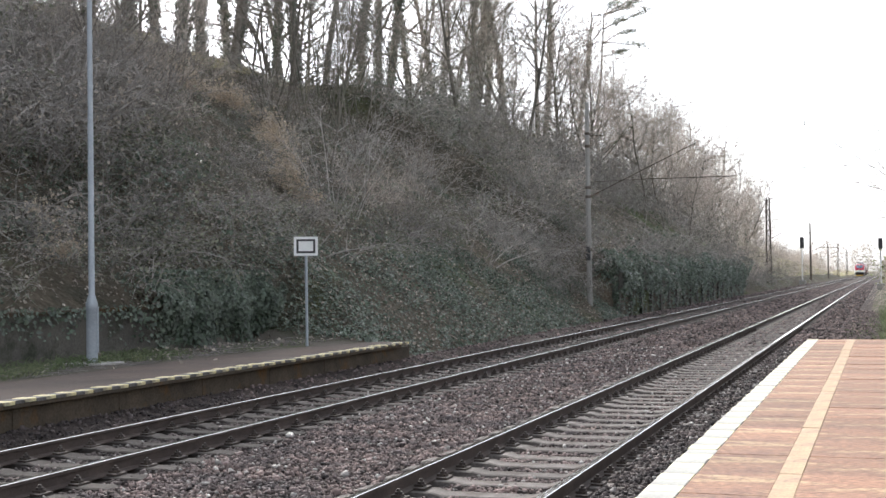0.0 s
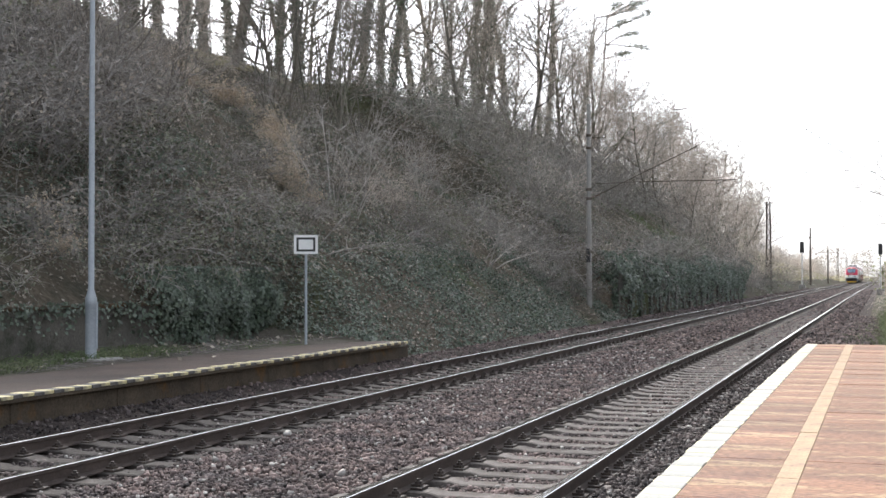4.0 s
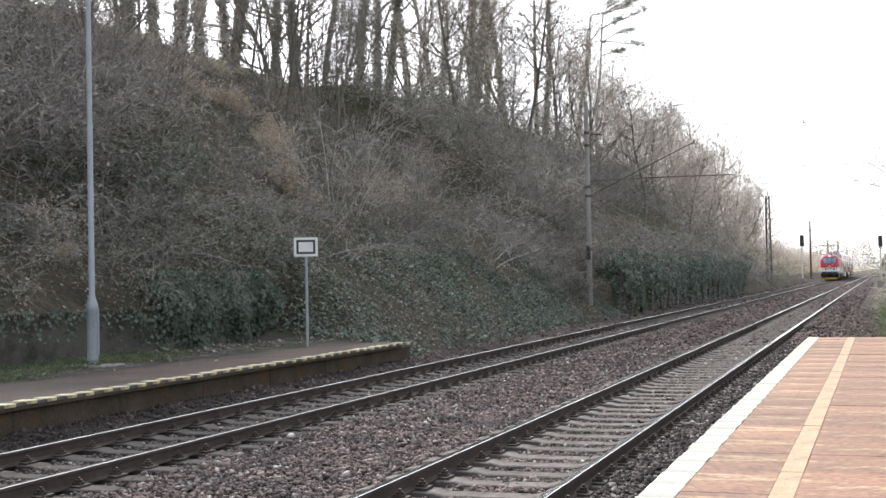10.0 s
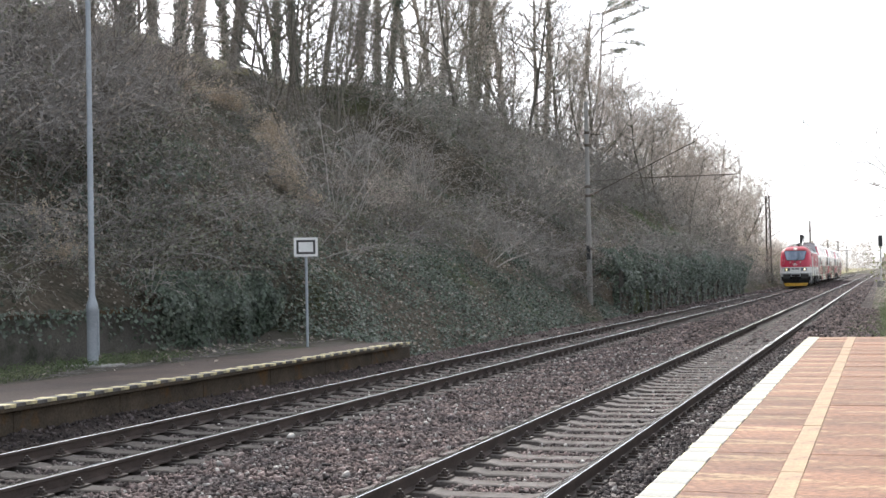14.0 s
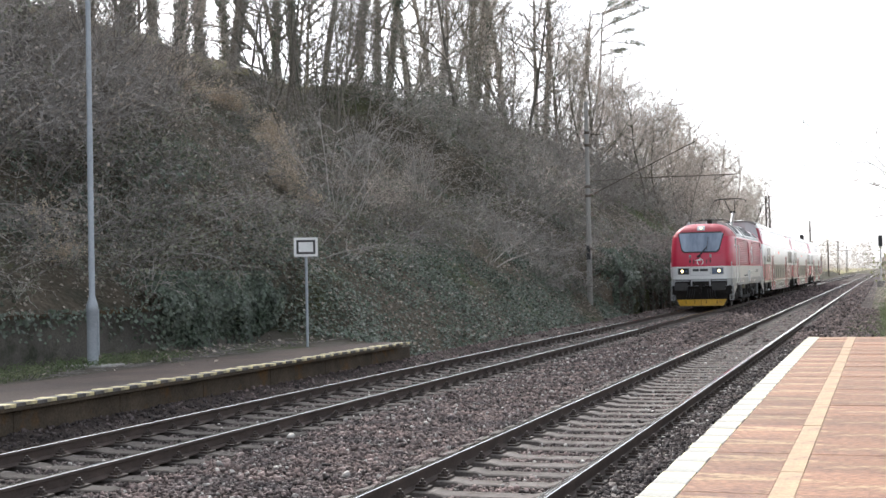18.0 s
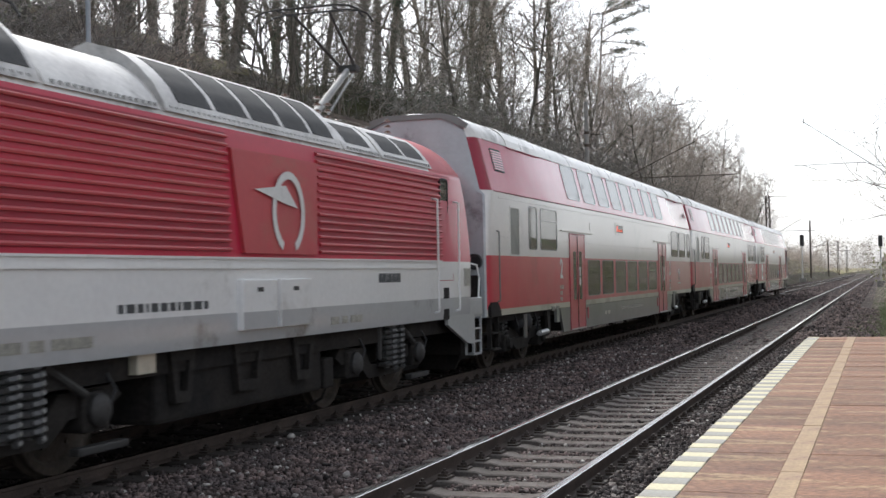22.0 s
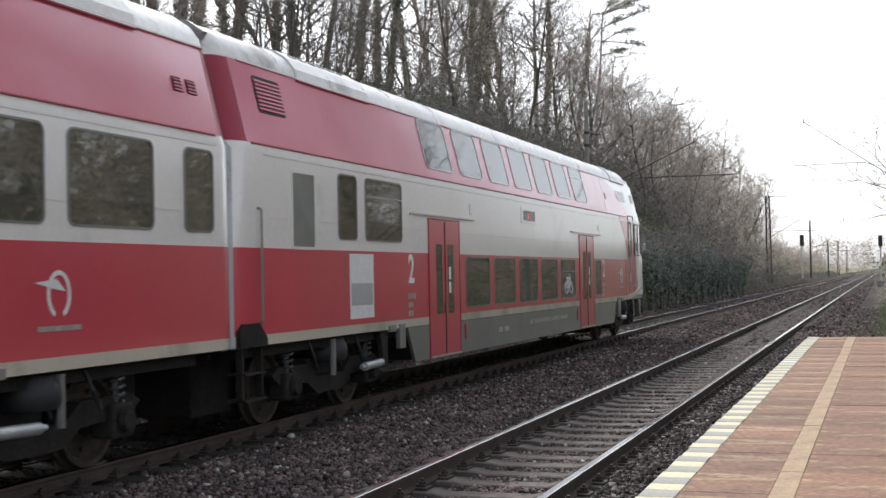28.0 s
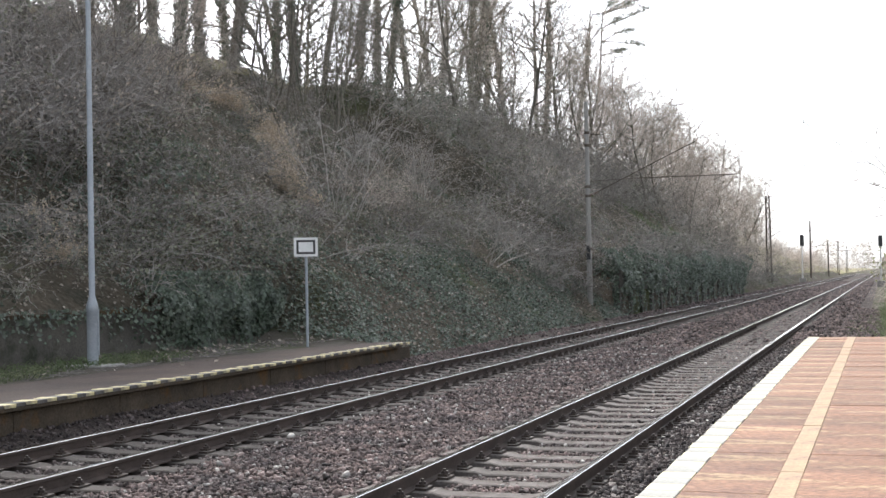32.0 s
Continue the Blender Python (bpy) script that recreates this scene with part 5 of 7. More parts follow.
M_DISPLAY_ON = material("orange_display_text", (0.95, 0.12, 0.05), 0.4, fine_amount=0.0, emit=0.32)
M_STEEL = material("bare_steel", (0.42, 0.42, 0.41), 0.45, metal=0.6, second=(0.33, 0.33, 0.32), scale=5, fine=25, fine_amount=0.15)
M_POSTER = material("pale_notice", (0.55, 0.58, 0.60), 0.5, fine=20, fine_amount=0.1)


# ---- train builders; along the train y runs backwards from the front ----
def ring_plate(bm, outer, inner, axis_at, x0, x1):
    """A flat ring between two outlines of the same count, from x0 to x1."""
    n = len(outer)
    vo0, vo1 = [bm.verts.new(axis_at(p, x0)) for p in outer], [bm.verts.new(axis_at(p, x1)) for p in outer]
    vi0, vi1 = [bm.verts.new(axis_at(p, x0)) for p in inner], [bm.verts.new(axis_at(p, x1)) for p in inner]
    for k in range(n):
        j = (k + 1) % n
        bm.faces.new((vo1[k], vo1[j], vi1[j], vi1[k]))
        bm.faces.new((vo0[k], vo0[j], vo1[j], vo1[k]))
        bm.faces.new((vi1[k], vi1[j], vi0[j], vi0[k]))


def pane_pair(w, h, r, parent, m, glass, bar=0.0, name="window", rim=M_RUBBER, rim_w=0.035):
    """A window that lies in the plane x = 0: frame with rubber rim, and its pane as a sub-part; bar: height of a cross bar."""
    bm = bmesh.new()
    out = rounded(w + 2 * rim_w, h + 2 * rim_w, r + rim_w, 3)
    inn = rounded(w, h, r, 3)
    ring_plate(bm, out, inn, lambda p, x: (x, p[0], p[1]), -0.02, 0.012)
    if bar:
        box(bm, -0.004, 0.012, -w / 2, w / 2, bar - 0.012, bar + 0.012)
    f = part(name, bm, rim, parent)
    f.matrix_basis = m
    bm = bmesh.new()
    prism(bm, inn, "x", -0.012, 0.003)
    g = part("pane", bm, glass, f)
    return f, g


def pane_again(pair, m):
    f = again(pair[0], m)
    g = new("pane", pair[1].data)
    g.parent = f
    return f


def wheelset(parent, y, r):
    """An axle with two wheels, turning about its middle."""
    bm = bmesh.new()
    for s in (-1, 1):
        x = s * 0.70
        prof = [(0.10, x - s * 0.02), (r * 0.45, x), (r * 0.8, x + s * 0.02), (r * 0.86, x - s * 0.02), (r + 0.028, x - s * 0.02), (r + 0.028, x + s * 0.01), (r, x + s * 0.03), (r - 0.004, x + s * 0.115), (r * 0.88, x + s * 0.115),
                (r * 0.80, x + s * 0.06), (r * 0.35, x + s * 0.09), (0.14, x + s * 0.14), (0.10, x + s * 0.14)]
        lathe(bm, prof, 28, (0, 0, 0), "x")
        for k in range(6):
            a = k * math.pi / 3
            tube(bm, (x + s * 0.07, math.cos(a) * r * 0.6, math.sin(a) * r * 0.6), (x + s * 0.10, math.cos(a) * r * 0.6, math.sin(a) * r * 0.6), 0.03, 0.03, 6)
    tube(bm, (-0.72, 0, 0), (0.72, 0, 0), 0.085, 0.085, 10)
    o = part("wheelset", bm, M_WHEEL, parent, "worn steel wheels on their axle", smooth=True)
    o.matrix_basis = pose(0, y, r)
    return o


def coil(bm, x, y, z0, z1, r, wire, turns):
    n = turns * 10
    pts = [(x + r * math.cos(k * 2 * math.pi / 10), y + r * math.sin(k * 2 * math.pi / 10), z0 + (z1 - z0) * k / n) for k in range(n + 1)]
    pipe(bm, pts, wire, 6)
    tube(bm, (x, y, z0), (x, y, z1), r * 0.45, r * 0.45, 8)


def bird_mark(parent, y, z, h, x, mat, flip=1, slim=0.40):
    """A plain emblem: an open loop with a wedge."""
    bm = bmesh.new()
    w = h * slim
    n = 22
    pts = []
    for k in range(n + 1):
        a = math.radians(-65 + 310 * k / n)
        pts.append((math.cos(a), math.sin(a)))
    th = h * 0.095
    out = [(y + flip * p[0] * w, z + p[1] * h * 0.5) for p in pts]
    inn = [(y + flip * p[0] * (w - th), z + p[1] * (h * 0.5 - th)) for p in pts]
    for k in range(n):
        quad = [out[k], out[k + 1], inn[k + 1], inn[k]]
        loft(bm, [[(x - 0.004, *q) for q in quad], [(x + 0.004, *q) for q in quad]])
    bmesh.ops.remove_doubles(bm, verts=bm.verts[:], dist=0.0005)
    wedge = [(y - w * 2.0, z + h * 0.24), (y - w * 0.2, z + h * 0.32), (y + w * 0.55, z + h * 0.06), (y - w * 0.2, z + h * 0.10)]
    loft(bm, [[(x - 0.004, *q) for q in wedge], [(x + 0.0045, *q) for q in wedge]])
    return part("emblem", bm, mat, parent, "white loop and wedge emblem")


def bars(parent, x, y0, z, widths, h, mat, gap=0.03, name="marking"):
    """A row of plain bars in place of small print on a side."""
    bm = bmesh.new()
    y = y0
    for w in widths:
        box(bm, x - 0.003, x + 0.003, y, y + w, z, z + h)
        y += w + gap
    o = part(name, bm, mat, parent)
    o["kind"] = "stuff"
    return o


# ---- the locomotive ----
LOCO_L = 17.0


def face_in(z):
    """How far the nose leans back at a height."""
    return float(np.interp(z, [0.9, 2.05, 2.4, 2.75, 3.2, 3.6, 3.8, 3.95, 4.05, 4.10], [0.10, 0.06, 0.09, 0.17, 0.32, 0.49, 0.62, 0.80, 1.10, 1.6]))


def loco_half(z):
    return float(np.interp(z, [1.0, 1.2, 2.05, 3.2, 3.45, 3.6, 3.8, 3.95, 4.05, 4.10], [1.46, 1.485, 1.49, 1.46, 1.44, 1.36, 1.20, 1.02, 0.82, 0.60]))


def plan_in(x, half):
    u = min(1.0, abs(x) / half)
    return 0.16 * u ** 2 + 0.55 * max(0.0, (u - 0.80) / 0.2) ** 2.2


def loco_front(x, z):
    return face_in(z) + plan_in(x, loco_half(z))


def front_patch(name, outline, mat, parent, proud=0.006, thick=0.03, label="", n=14):
    """A sheet that follows the curved nose inside an outline given by functions of height: outline = (z0, z1, left(z), right(z))."""
    z0, z1, lf, rf = outline
    m = 8
    bm = bmesh.new()
    grid = []
    for j in range(m + 1):
        z = z0 + (z1 - z0) * j / m
        grid.append([bm.verts.new((x, loco_front(x, z) - proud, z)) for x in [lf(z) + (rf(z) - lf(z)) * i / n for i in range(n + 1)]])
    fs = []
    for j in range(m):
        for i in range(n):
            fs.append(bm.faces.new((grid[j][i], grid[j][i + 1], grid[j + 1][i + 1], grid[j + 1][i])))
    ret = bmesh.ops.extrude_face_region(bm, geom=fs)
    for v in ret["geom"]:
        if isinstance(v, bmesh.types.BMVert):
            v.co.y += thick
    return part(name, bm, mat, parent, label, smooth=True)


def screen_half(z, low):
    """Half the windscreen's width: narrow below, with rounded lower corners."""
    return 0.83 + 0.22 * (z - 2.72) / 0.92 - 0.10 * max(0.0, 1 - (z - low) / 0.13) ** 2


def locomotive():
    t = thing("electric_locomotive", "red and white electric locomotive with ribbed sides and lit headlamps", "locomotive")
    zs = [1.10, 1.2, 1.44, 1.75, 2.03, 2.2, 2.5, 2.8, 3.1, 3.38, 3.45, 3.55, 3.68, 3.80, 3.90, 3.98, 4.04, 4.08, 4.10]
    us = [0, 0.2, 0.4, 0.6, 0.72, 0.8, 0.86, 0.91, 0.95, 0.98, 1.0]
    back = [2.2, 2.62, 4.0, 5.6, 6.6, 8.0, 9.6, 11.0, 12.6, LOCO_L - 2.62, LOCO_L - 2.2]
    rings = []
    for z in zs:
        h = loco_half(z)
        f = [(u * h, loco_front(u * h, z)) for u in us]
        half = f + [(h, y) for y in back] + [(x, LOCO_L - y) for x, y in reversed(f)]
        ring = [(x, y, z) for x, y in half] + [(-x, y, z) for x, y in reversed(half)]
        rings.append(ring)
    bm = bmesh.new()
    loft(bm, rings)
    for f in bm.faces:
        c = f.calc_center_median()
        if c.z < 1.44:
            f.material_index = 2
        elif c.z < 2.03:
            f.material_index = 1
        elif c.z < 3.45:
            f.material_index = 0
        else:
            f.material_index = 3 if c.y < 2.62 or c.y > LOCO_L - 2.62 else 4
    part("body", bm, [M_LOCO_RED, M_LOCO_WHITE, M_MID_GREY, M_DULL_RED, M_ROOF], t, smooth=True)
    # windscreen with its dark surround, sharply narrowing downwards
    front_patch("windscreen_frame", (2.68, 3.68, lambda z: -screen_half(z, 2.68) - 0.05, lambda z: screen_half(z, 2.68) + 0.05), M_RUBBER, t, 0.006)
    front_patch("windscreen", (2.74, 3.62, lambda z: -screen_half(z, 2.74), lambda z: screen_half(z, 2.74)), M_WINDSCREEN, t, 0.012, label="large windscreen with the mirrored sky painted in bluish bands")
    # forehead lamp and seam over the windscreen
    lamp = front_patch("lamp_housing", (3.74, 3.97, lambda z: -0.18, lambda z: 0.18), M_MID_GREY, t, 0.010, label="grey frame of the forehead lamp", n=4)
    front_patch("lamp_lens", (3.765, 3.945, lambda z: -0.15, lambda z: 0.15), M_POSTER, lamp, 0.014, n=4)
    bm = bmesh.new()
    lathe(bm, [(0.01, -0.03), (0.055, -0.026), (0.062, 0.03)], 14, (0, 0, 0), "y")
    bulb = part("forehead_lamp", bm, M_LAMP, lamp, "lit forehead lamp")
    bulb.matrix_basis = pose(0, loco_front(0, 3.845), 3.845, -40)
    for s in (-1, 1):
        lo, hi = (0.52, 1.08) if s > 0 else (-1.08, -0.52)
        front_patch("headlamp_frame", (1.64, 1.97, lambda z: lo, lambda z: hi), M_STEEL, t, 0.006, n=6)
        hl = front_patch("headlamp", (1.67, 1.94, lambda z: lo + 0.03, lambda z: hi - 0.03), M_LAMP_GLASS if s > 0 else M_SIGN_BLACK, t, 0.011, n=6)
        cx = s * 0.86 if s > 0 else -0.86
        y = loco_front(cx, 1.81) - 0.02
        bm = bmesh.new()
        lathe(bm, [(0.03, y), (0.070, y + 0.002), (0.078, y + 0.012), (0.078, y + 0.03)], 16, (cx, 0, 1.81), "y")
        part("main_beam", bm, M_LAMP, hl, "lit yellowish main beam")
        bm = bmesh.new()
        lathe(bm, [(0.004, y - 0.004), (0.026, y - 0.002), (0.028, y + 0.02)], 12, (cx, 0, 1.81), "y")
        part("lamp_core", bm, M_LAMP_CORE, hl)
        bm = bmesh.new()
        cx2 = s * 0.66
        y = loco_front(cx2, 1.81) - 0.02
        lathe(bm, [(0.02, y), (0.045, y + 0.004), (0.055, y + 0.03)], 12, (cx2, 0, 1.81), "y")
        part("tail_lamp", bm, M_LAMP_GLASS, hl)
        # handrail posts at the corners
        bm = bmesh.new()
        x = s * 1.43
        y = loco_front(s * 1.40, 2.0) - 0.10
        pipe(bm, [(x, y + 0.12, 2.22), (x, y, 2.20), (x, y, 1.55), (x, y + 0.10, 1.50)], 0.018, 8)
        part("front_handrail", bm, M_LOCO_WHITE, t, smooth=True)
        # washers, hooks
        for x, z, w, h, m in ((0.48, 2.52, 0.045, 0.075, M_STEEL), (0.48, 2.28, 0.03, 0.07, M_RUBBER), (0.30, 2.26, 0.018, 0.10, M_RUBBER)):
            bm = bmesh.new()
            y = loco_front(x, z)
            box(bm, s * x - w, s * x + w, y - 0.05, y + 0.02, z - h, z + h, 0.012)
            part("nose_fitting", bm, m, t)
        bm = bmesh.new()
        y = loco_front(0.6, 2.64)
        tube(bm, (s * 0.30, loco_front(0.3, 2.64) - 0.015, 2.64), (s * 0.95, loco_front(0.95, 2.64) - 0.015, 2.66), 0.010, 0.010, 6)
        part("nose_rail", bm, M_LOCO_RED, t)
    for nm, lo, hi, za, zb in (("buffer_recess", -1.22, -0.47, 1.115, 1.40), ("buffer_recess", 0.47, 1.22, 1.115, 1.40), ("coupler_recess", -0.40, 0.40, 1.115, 1.32)):
        front_patch(nm, (za, zb, lambda z: lo, lambda z: hi), M_UNDER, t, 0.006, n=6)
    for s in (-1, 1):
        bm = bmesh.new()
        x0, x1 = sorted((s * 0.44, s * 1.26))
        box(bm, x0, x1, loco_front(0.9, 1.42) - 0.10, loco_front(0.9, 1.42) + 0.2, 1.405, 1.435, 0.008)
        part("recess_brow", bm, M_MID_GREY, t)
    # number panel with its bars
    front_patch("number_panel", (1.60, 2.00, lambda z: -0.47, lambda z: 0.47), M_LOCO_WHITE, t, 0.008, n=6)
    for lo, hi in ((-0.36, -0.08), (-0.02, 0.36)):
        front_patch("number_bar", (1.795, 1.915, lambda z: lo, lambda z: hi), M_DECAL_DARK, t, 0.013, 0.006, "dark bar of the number panel", 6)
    for za, zb, lo, hi in ((1.60, 1.612, -0.47, 0.47), (1.988, 2.0, -0.47, 0.47), (1.612, 1.988, -0.47, -0.458), (1.612, 1.988, 0.458, 0.47)):
        front_patch("panel_edge", (za, zb, lambda z: lo, lambda z: hi), M_MID_GREY, t, 0.012, n=4)
    # seams of the forehead hood
    for lo, hi in ((-1.30, -1.12), (1.12, 1.30)):
        front_patch("hood_seam", (3.60, 3.612, lambda z: lo, lambda z: hi), M_DARK_RED, t, 0.004, n=6)
    front_patch("hood_seam", (3.715, 3.727, lambda z: -1.0, lambda z: 1.0), M_DARK_RED, t, 0.004, n=12)
    for side in (-1, 1):
        bm = bmesh.new()
        zz = [3.46 + 0.06 * k for k in range(10)]
        loft(bm, [[(side * (loco_half(z) + 0.004), y, z) for z in zz] + [(side * (loco_half(z) - 0.02), y, z) for z in reversed(zz)] for y in (1.55, 1.565)])
        loft(bm, [[(side * (loco_half(z) + d), y, z) for z, d in ((3.45, 0.005), (3.462, 0.005), (3.462, -0.02), (3.45, -0.02))] for y in (0.95, 2.62)])
        part("hood_side_seam", bm, M_DARK_RED, t)
    # emblem on the nose
    bm = bmesh.new()
    pts = [(math.cos(math.radians(a)), math.sin(math.radians(a))) for a in range(-60, 241, 15)]
    for (a, b), (c, d) in zip(pts, pts[1:]):
        quad = [(0.155 * a, 2.25 + 0.155 * b), (0.155 * c, 2.25 + 0.155 * d), (0.115 * c, 2.25 + 0.115 * d), (0.115 * a, 2.25 + 0.115 * b)]
        loft(bm, [[(qx, loco_front(qx, qz) - 0.008, qz) for qx, qz in quad], [(qx, loco_front(qx, qz) + 0.01, qz) for qx, qz in quad]])
    quad = [(-0.32, 2.33), (-0.04, 2.37), (0.07, 2.28), (-0.07, 2.30)]
    loft(bm, [[(qx, loco_front(qx, qz) - 0.009, qz) for qx, qz in quad], [(qx, loco_front(qx, qz) + 0.01, qz) for qx, qz in quad]])
    part("emblem", bm, M_DECAL, t, "white ring and wedge emblem")
    # wiper
    bm = bmesh.new()
    tube(bm, (-0.05, loco_front(0, 2.55) - 0.05, 2.55), (0.30, loco_front(0.3, 2.95) - 0.05, 2.95), 0.022, 0.018, 6)
    tube(bm, (0.02, loco_front(0, 2.58) - 0.03, 2.58), (0.33, loco_front(0.3, 2.98) - 0.045, 2.98), 0.012, 0.012, 6)
    tube(bm, (0.30, loco_front(0.3, 2.80) - 0.035, 2.80), (0.35, loco_front(0.35, 3.42) - 0.03, 3.42), 0.014, 0.010, 6)
    box(bm, -0.16, 0.02, loco_front(0, 2.5) - 0.05, loco_front(0, 2.5) + 0.02, 2.46, 2.56, 0.02)
    part("wiper", bm, M_RUBBER, t)
    # buffer beam, buffers, coupler, plough
    for end in (0, 1):
        def e(y):
            return LOCO_L - y if end else y
        bm = bmesh.new()
        box(bm, -1.38, 1.38, *sorted((e(0.28), e(0.9))), 0.70, 1.12, 0.02)
        part("buffer_beam", bm, M_UNDER, t)
        for s in (-1, 1):
            bm = bmesh.new()
            tube(bm, (s * 0.875, e(0.35), 1.08), (s * 0.875, e(-0.22), 1.08), 0.13, 0.10, 14)
            q = rounded(0.62, 0.36, 0.05, 3, s * 0.875, 1.08)
            loft(bm, [[(x, e(-0.22), z) for x, z in q], [(x, e(-0.26), z) for x, z in q]])
            part("buffer", bm, M_BUFFER, t, "dark rectangular buffer")
            bm = bmesh.new()
            ya, yb = sorted((e(-0.02), e(0.12)))
            box(bm, s * 0.875 - 0.36, s * 0.875 + 0.36, ya, yb, 1.33, 1.37, 0.01)
            part("foot_plate", bm, M_MID_GREY, t)
            # corner ladder
            bm = bmesh.new()
            x0, x1 = sorted((s * 1.30, s * 1.47))
            back = 0.0 if end else 0.28
            for xa in (x0, x1 - 0.03):
                box(bm, xa, xa + 0.03, *sorted((e(0.10 + back), e(0.15 + back))), 0.42, 1.12)
            lad = part("ladder", bm, M_MID_GREY, t, "grey steel ladder")
            bm = bmesh.new()
            box(bm, *sorted((s * 1.24, s * (1.478 if end else 1.44))), *sorted((e(0.06 if end else 0.42), e(1.0))), 1.105, 1.42, 0.015)
            part("corner_frame", bm, M_MID_GREY, t, "grey frame corner over the ladder")
            bm = bmesh.new()
            prism(bm, [(e(0.56 + back), 1.16), (e(0.56 + back), 0.62), (e(0.95), 0.66), (e(1.95), 1.0), (e(1.95), 1.16)], "x", *sorted((s * 1.42, s * 1.478)))
            part("corner_skirt", bm, M_MID_GREY, t, "pale grey skirt plate that slopes up behind the ladder")
            if end:
                bm = bmesh.new()
                pipe(bm, [(s * 1.42, e(0.10), 1.42), (s * 1.42, e(0.04), 1.75), (s * 1.40, e(0.10), 1.98), (s * 1.34, e(0.45), 2.02)], 0.016, 8)
                part("corner_handrail", bm, M_LOCO_WHITE, t, smooth=True)
            bm = bmesh.new()
            for xa in (x0, x1 - 0.03):
                box(bm, xa, xa + 0.03, *sorted((e(0.50 + back), e(0.55 + back))), 0.42, 1.12)
            part("stile", bm, M_MID_GREY, lad)
            for k in range(4):
                bm = bmesh.new()
                box(bm, x0, x1, *sorted((e(0.145 + back), e(0.505 + back))), 0.42 + 0.22 * k, 0.455 + 0.22 * k)
                part("rung", bm, M_MID_GREY, lad)
            for k in range(4):
                x = s * (0.30 + 0.11 * k)
                bm = bmesh.new()
                pipe(bm, [(x, e(0.27), 0.95), (x + s * 0.02, e(0.14), 0.75), (x + s * 0.05, e(0.12), 0.55), (x + s * 0.09, e(0.2), 0.50)], 0.022, 6)
                part("brake_hose", bm, M_RUBBER, t)
        bm = bmesh.new()
        tube(bm, (0, e(0.3), 1.05), (0, e(0.0), 1.05), 0.06, 0.05, 8)
        pipe(bm, [(0.03, e(0.02), 1.08), (0.05, e(-0.06), 0.85), (0.0, e(-0.05), 0.62), (-0.06, e(-0.03), 0.85)], 0.025, 6)
        box(bm, -0.08, 0.08, *sorted((e(0.0), e(0.1))), 0.98, 1.14, 0.02)
        part("coupler", bm, M_BOGIE, t, "worn steel screw coupling")
        bm = bmesh.new()
        lo = [(-1.18, 0.46), (-1.02, 0.16), (1.02, 0.16), (1.18, 0.46)]
        loft(bm, [[(x, e(0.18 + 0.16 * abs(x) ** 2 * 0.5), z) for x, z in lo], [(x, e(0.30 + 0.16 * abs(x) ** 2 * 0.5), z) for x, z in lo]])
        bmesh.ops.subdivide_edges(bm, edges=[ed for ed in bm.edges if abs(ed.verts[0].co.x - ed.verts[1].co.x) > 1.5], cuts=5)
        for v in bm.verts:
            v.co.y = e(0.10 + 0.14 * v.co.x ** 2 + (0.1 if (abs(v.co.y - e(0.18)) > abs(v.co.y - e(0.45))) else 0))
        part("plough", bm, M_UNDER if end else M_YELLOW, t, "grimy snow plough" if end else "yellow snow plough")
        bm = bmesh.new()
        box(bm, -1.2, 1.2, *sorted((e(0.34), e(0.5))), 0.42, 0.75, 0.01)
        part("plough_support", bm, M_UNDER, t)
        if not end:
            bm = bmesh.new()
            box(bm, -0.01, 0.01, 0.085, 0.12, 0.16, 0.46)
            for x in (-0.72, -0.30, 0.24, 0.74):
                box(bm, x - 0.012, x + 0.012, 0.07 + 0.14 * x * x, 0.12 + 0.14 * x * x, 0.27, 0.42)
            part("plough_slots", bm, M_UNDER, t)
    # ribs and side fittings
    for s in (-1, 1):
        def sx(z, d=0.0):
            return s * (loco_half(z) + d)
        n = 14
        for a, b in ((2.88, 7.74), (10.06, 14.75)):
            # A darker red sheet paints the shade in the gaps between ribs.
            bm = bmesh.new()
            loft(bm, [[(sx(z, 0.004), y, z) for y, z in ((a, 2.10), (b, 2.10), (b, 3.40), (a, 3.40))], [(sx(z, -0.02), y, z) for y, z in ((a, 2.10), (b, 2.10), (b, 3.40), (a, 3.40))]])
            part("rib_backing", bm, M_DARK_RED, t, "darker red backing that paints the shade between the ribs")
            for k in range(n):
                z = 2.13 + (3.36 - 2.13) * k / (n - 1)
                bm = bmesh.new()
                o = [(sx(z, -0.01), z - 0.026), (sx(z, 0.032), z - 0.020), (sx(z, 0.038), z), (sx(z, 0.026), z + 0.014), (sx(z, -0.01), z + 0.024)]
                loft(bm, [[(x, a, zz) for x, zz in o], [(x, b, zz) for x, zz in o]])
                part("side_rib", bm, M_DUSTY_RED, t)
        bm = bmesh.new()
        for z in (2.035, 1.93):
            box(bm, *sorted((sx(z, -0.01), sx(z, 0.022))), 2.75, 14.75, z - 0.012, z + 0.012)
        part("belt_rail", bm, M_LOCO_WHITE, t, "raised white belt rails")
        bm = bmesh.new()
        o = [(7.78, 3.24), (10.02, 3.24), (9.92, 2.09), (8.02, 2.09)]
        loft(bm, [[(sx(z, 0.0), y, z) for y, z in o], [(sx(z, 0.045), y, z) for y, z in o]])
        panel = part("emblem_panel", bm, M_DUSTY_RED, t, "smooth red panel with a white emblem")
        if s > 0:
            bird_mark(panel, 9.12, 2.58, 0.98, 1.539, M_DECAL, 1, 0.44)
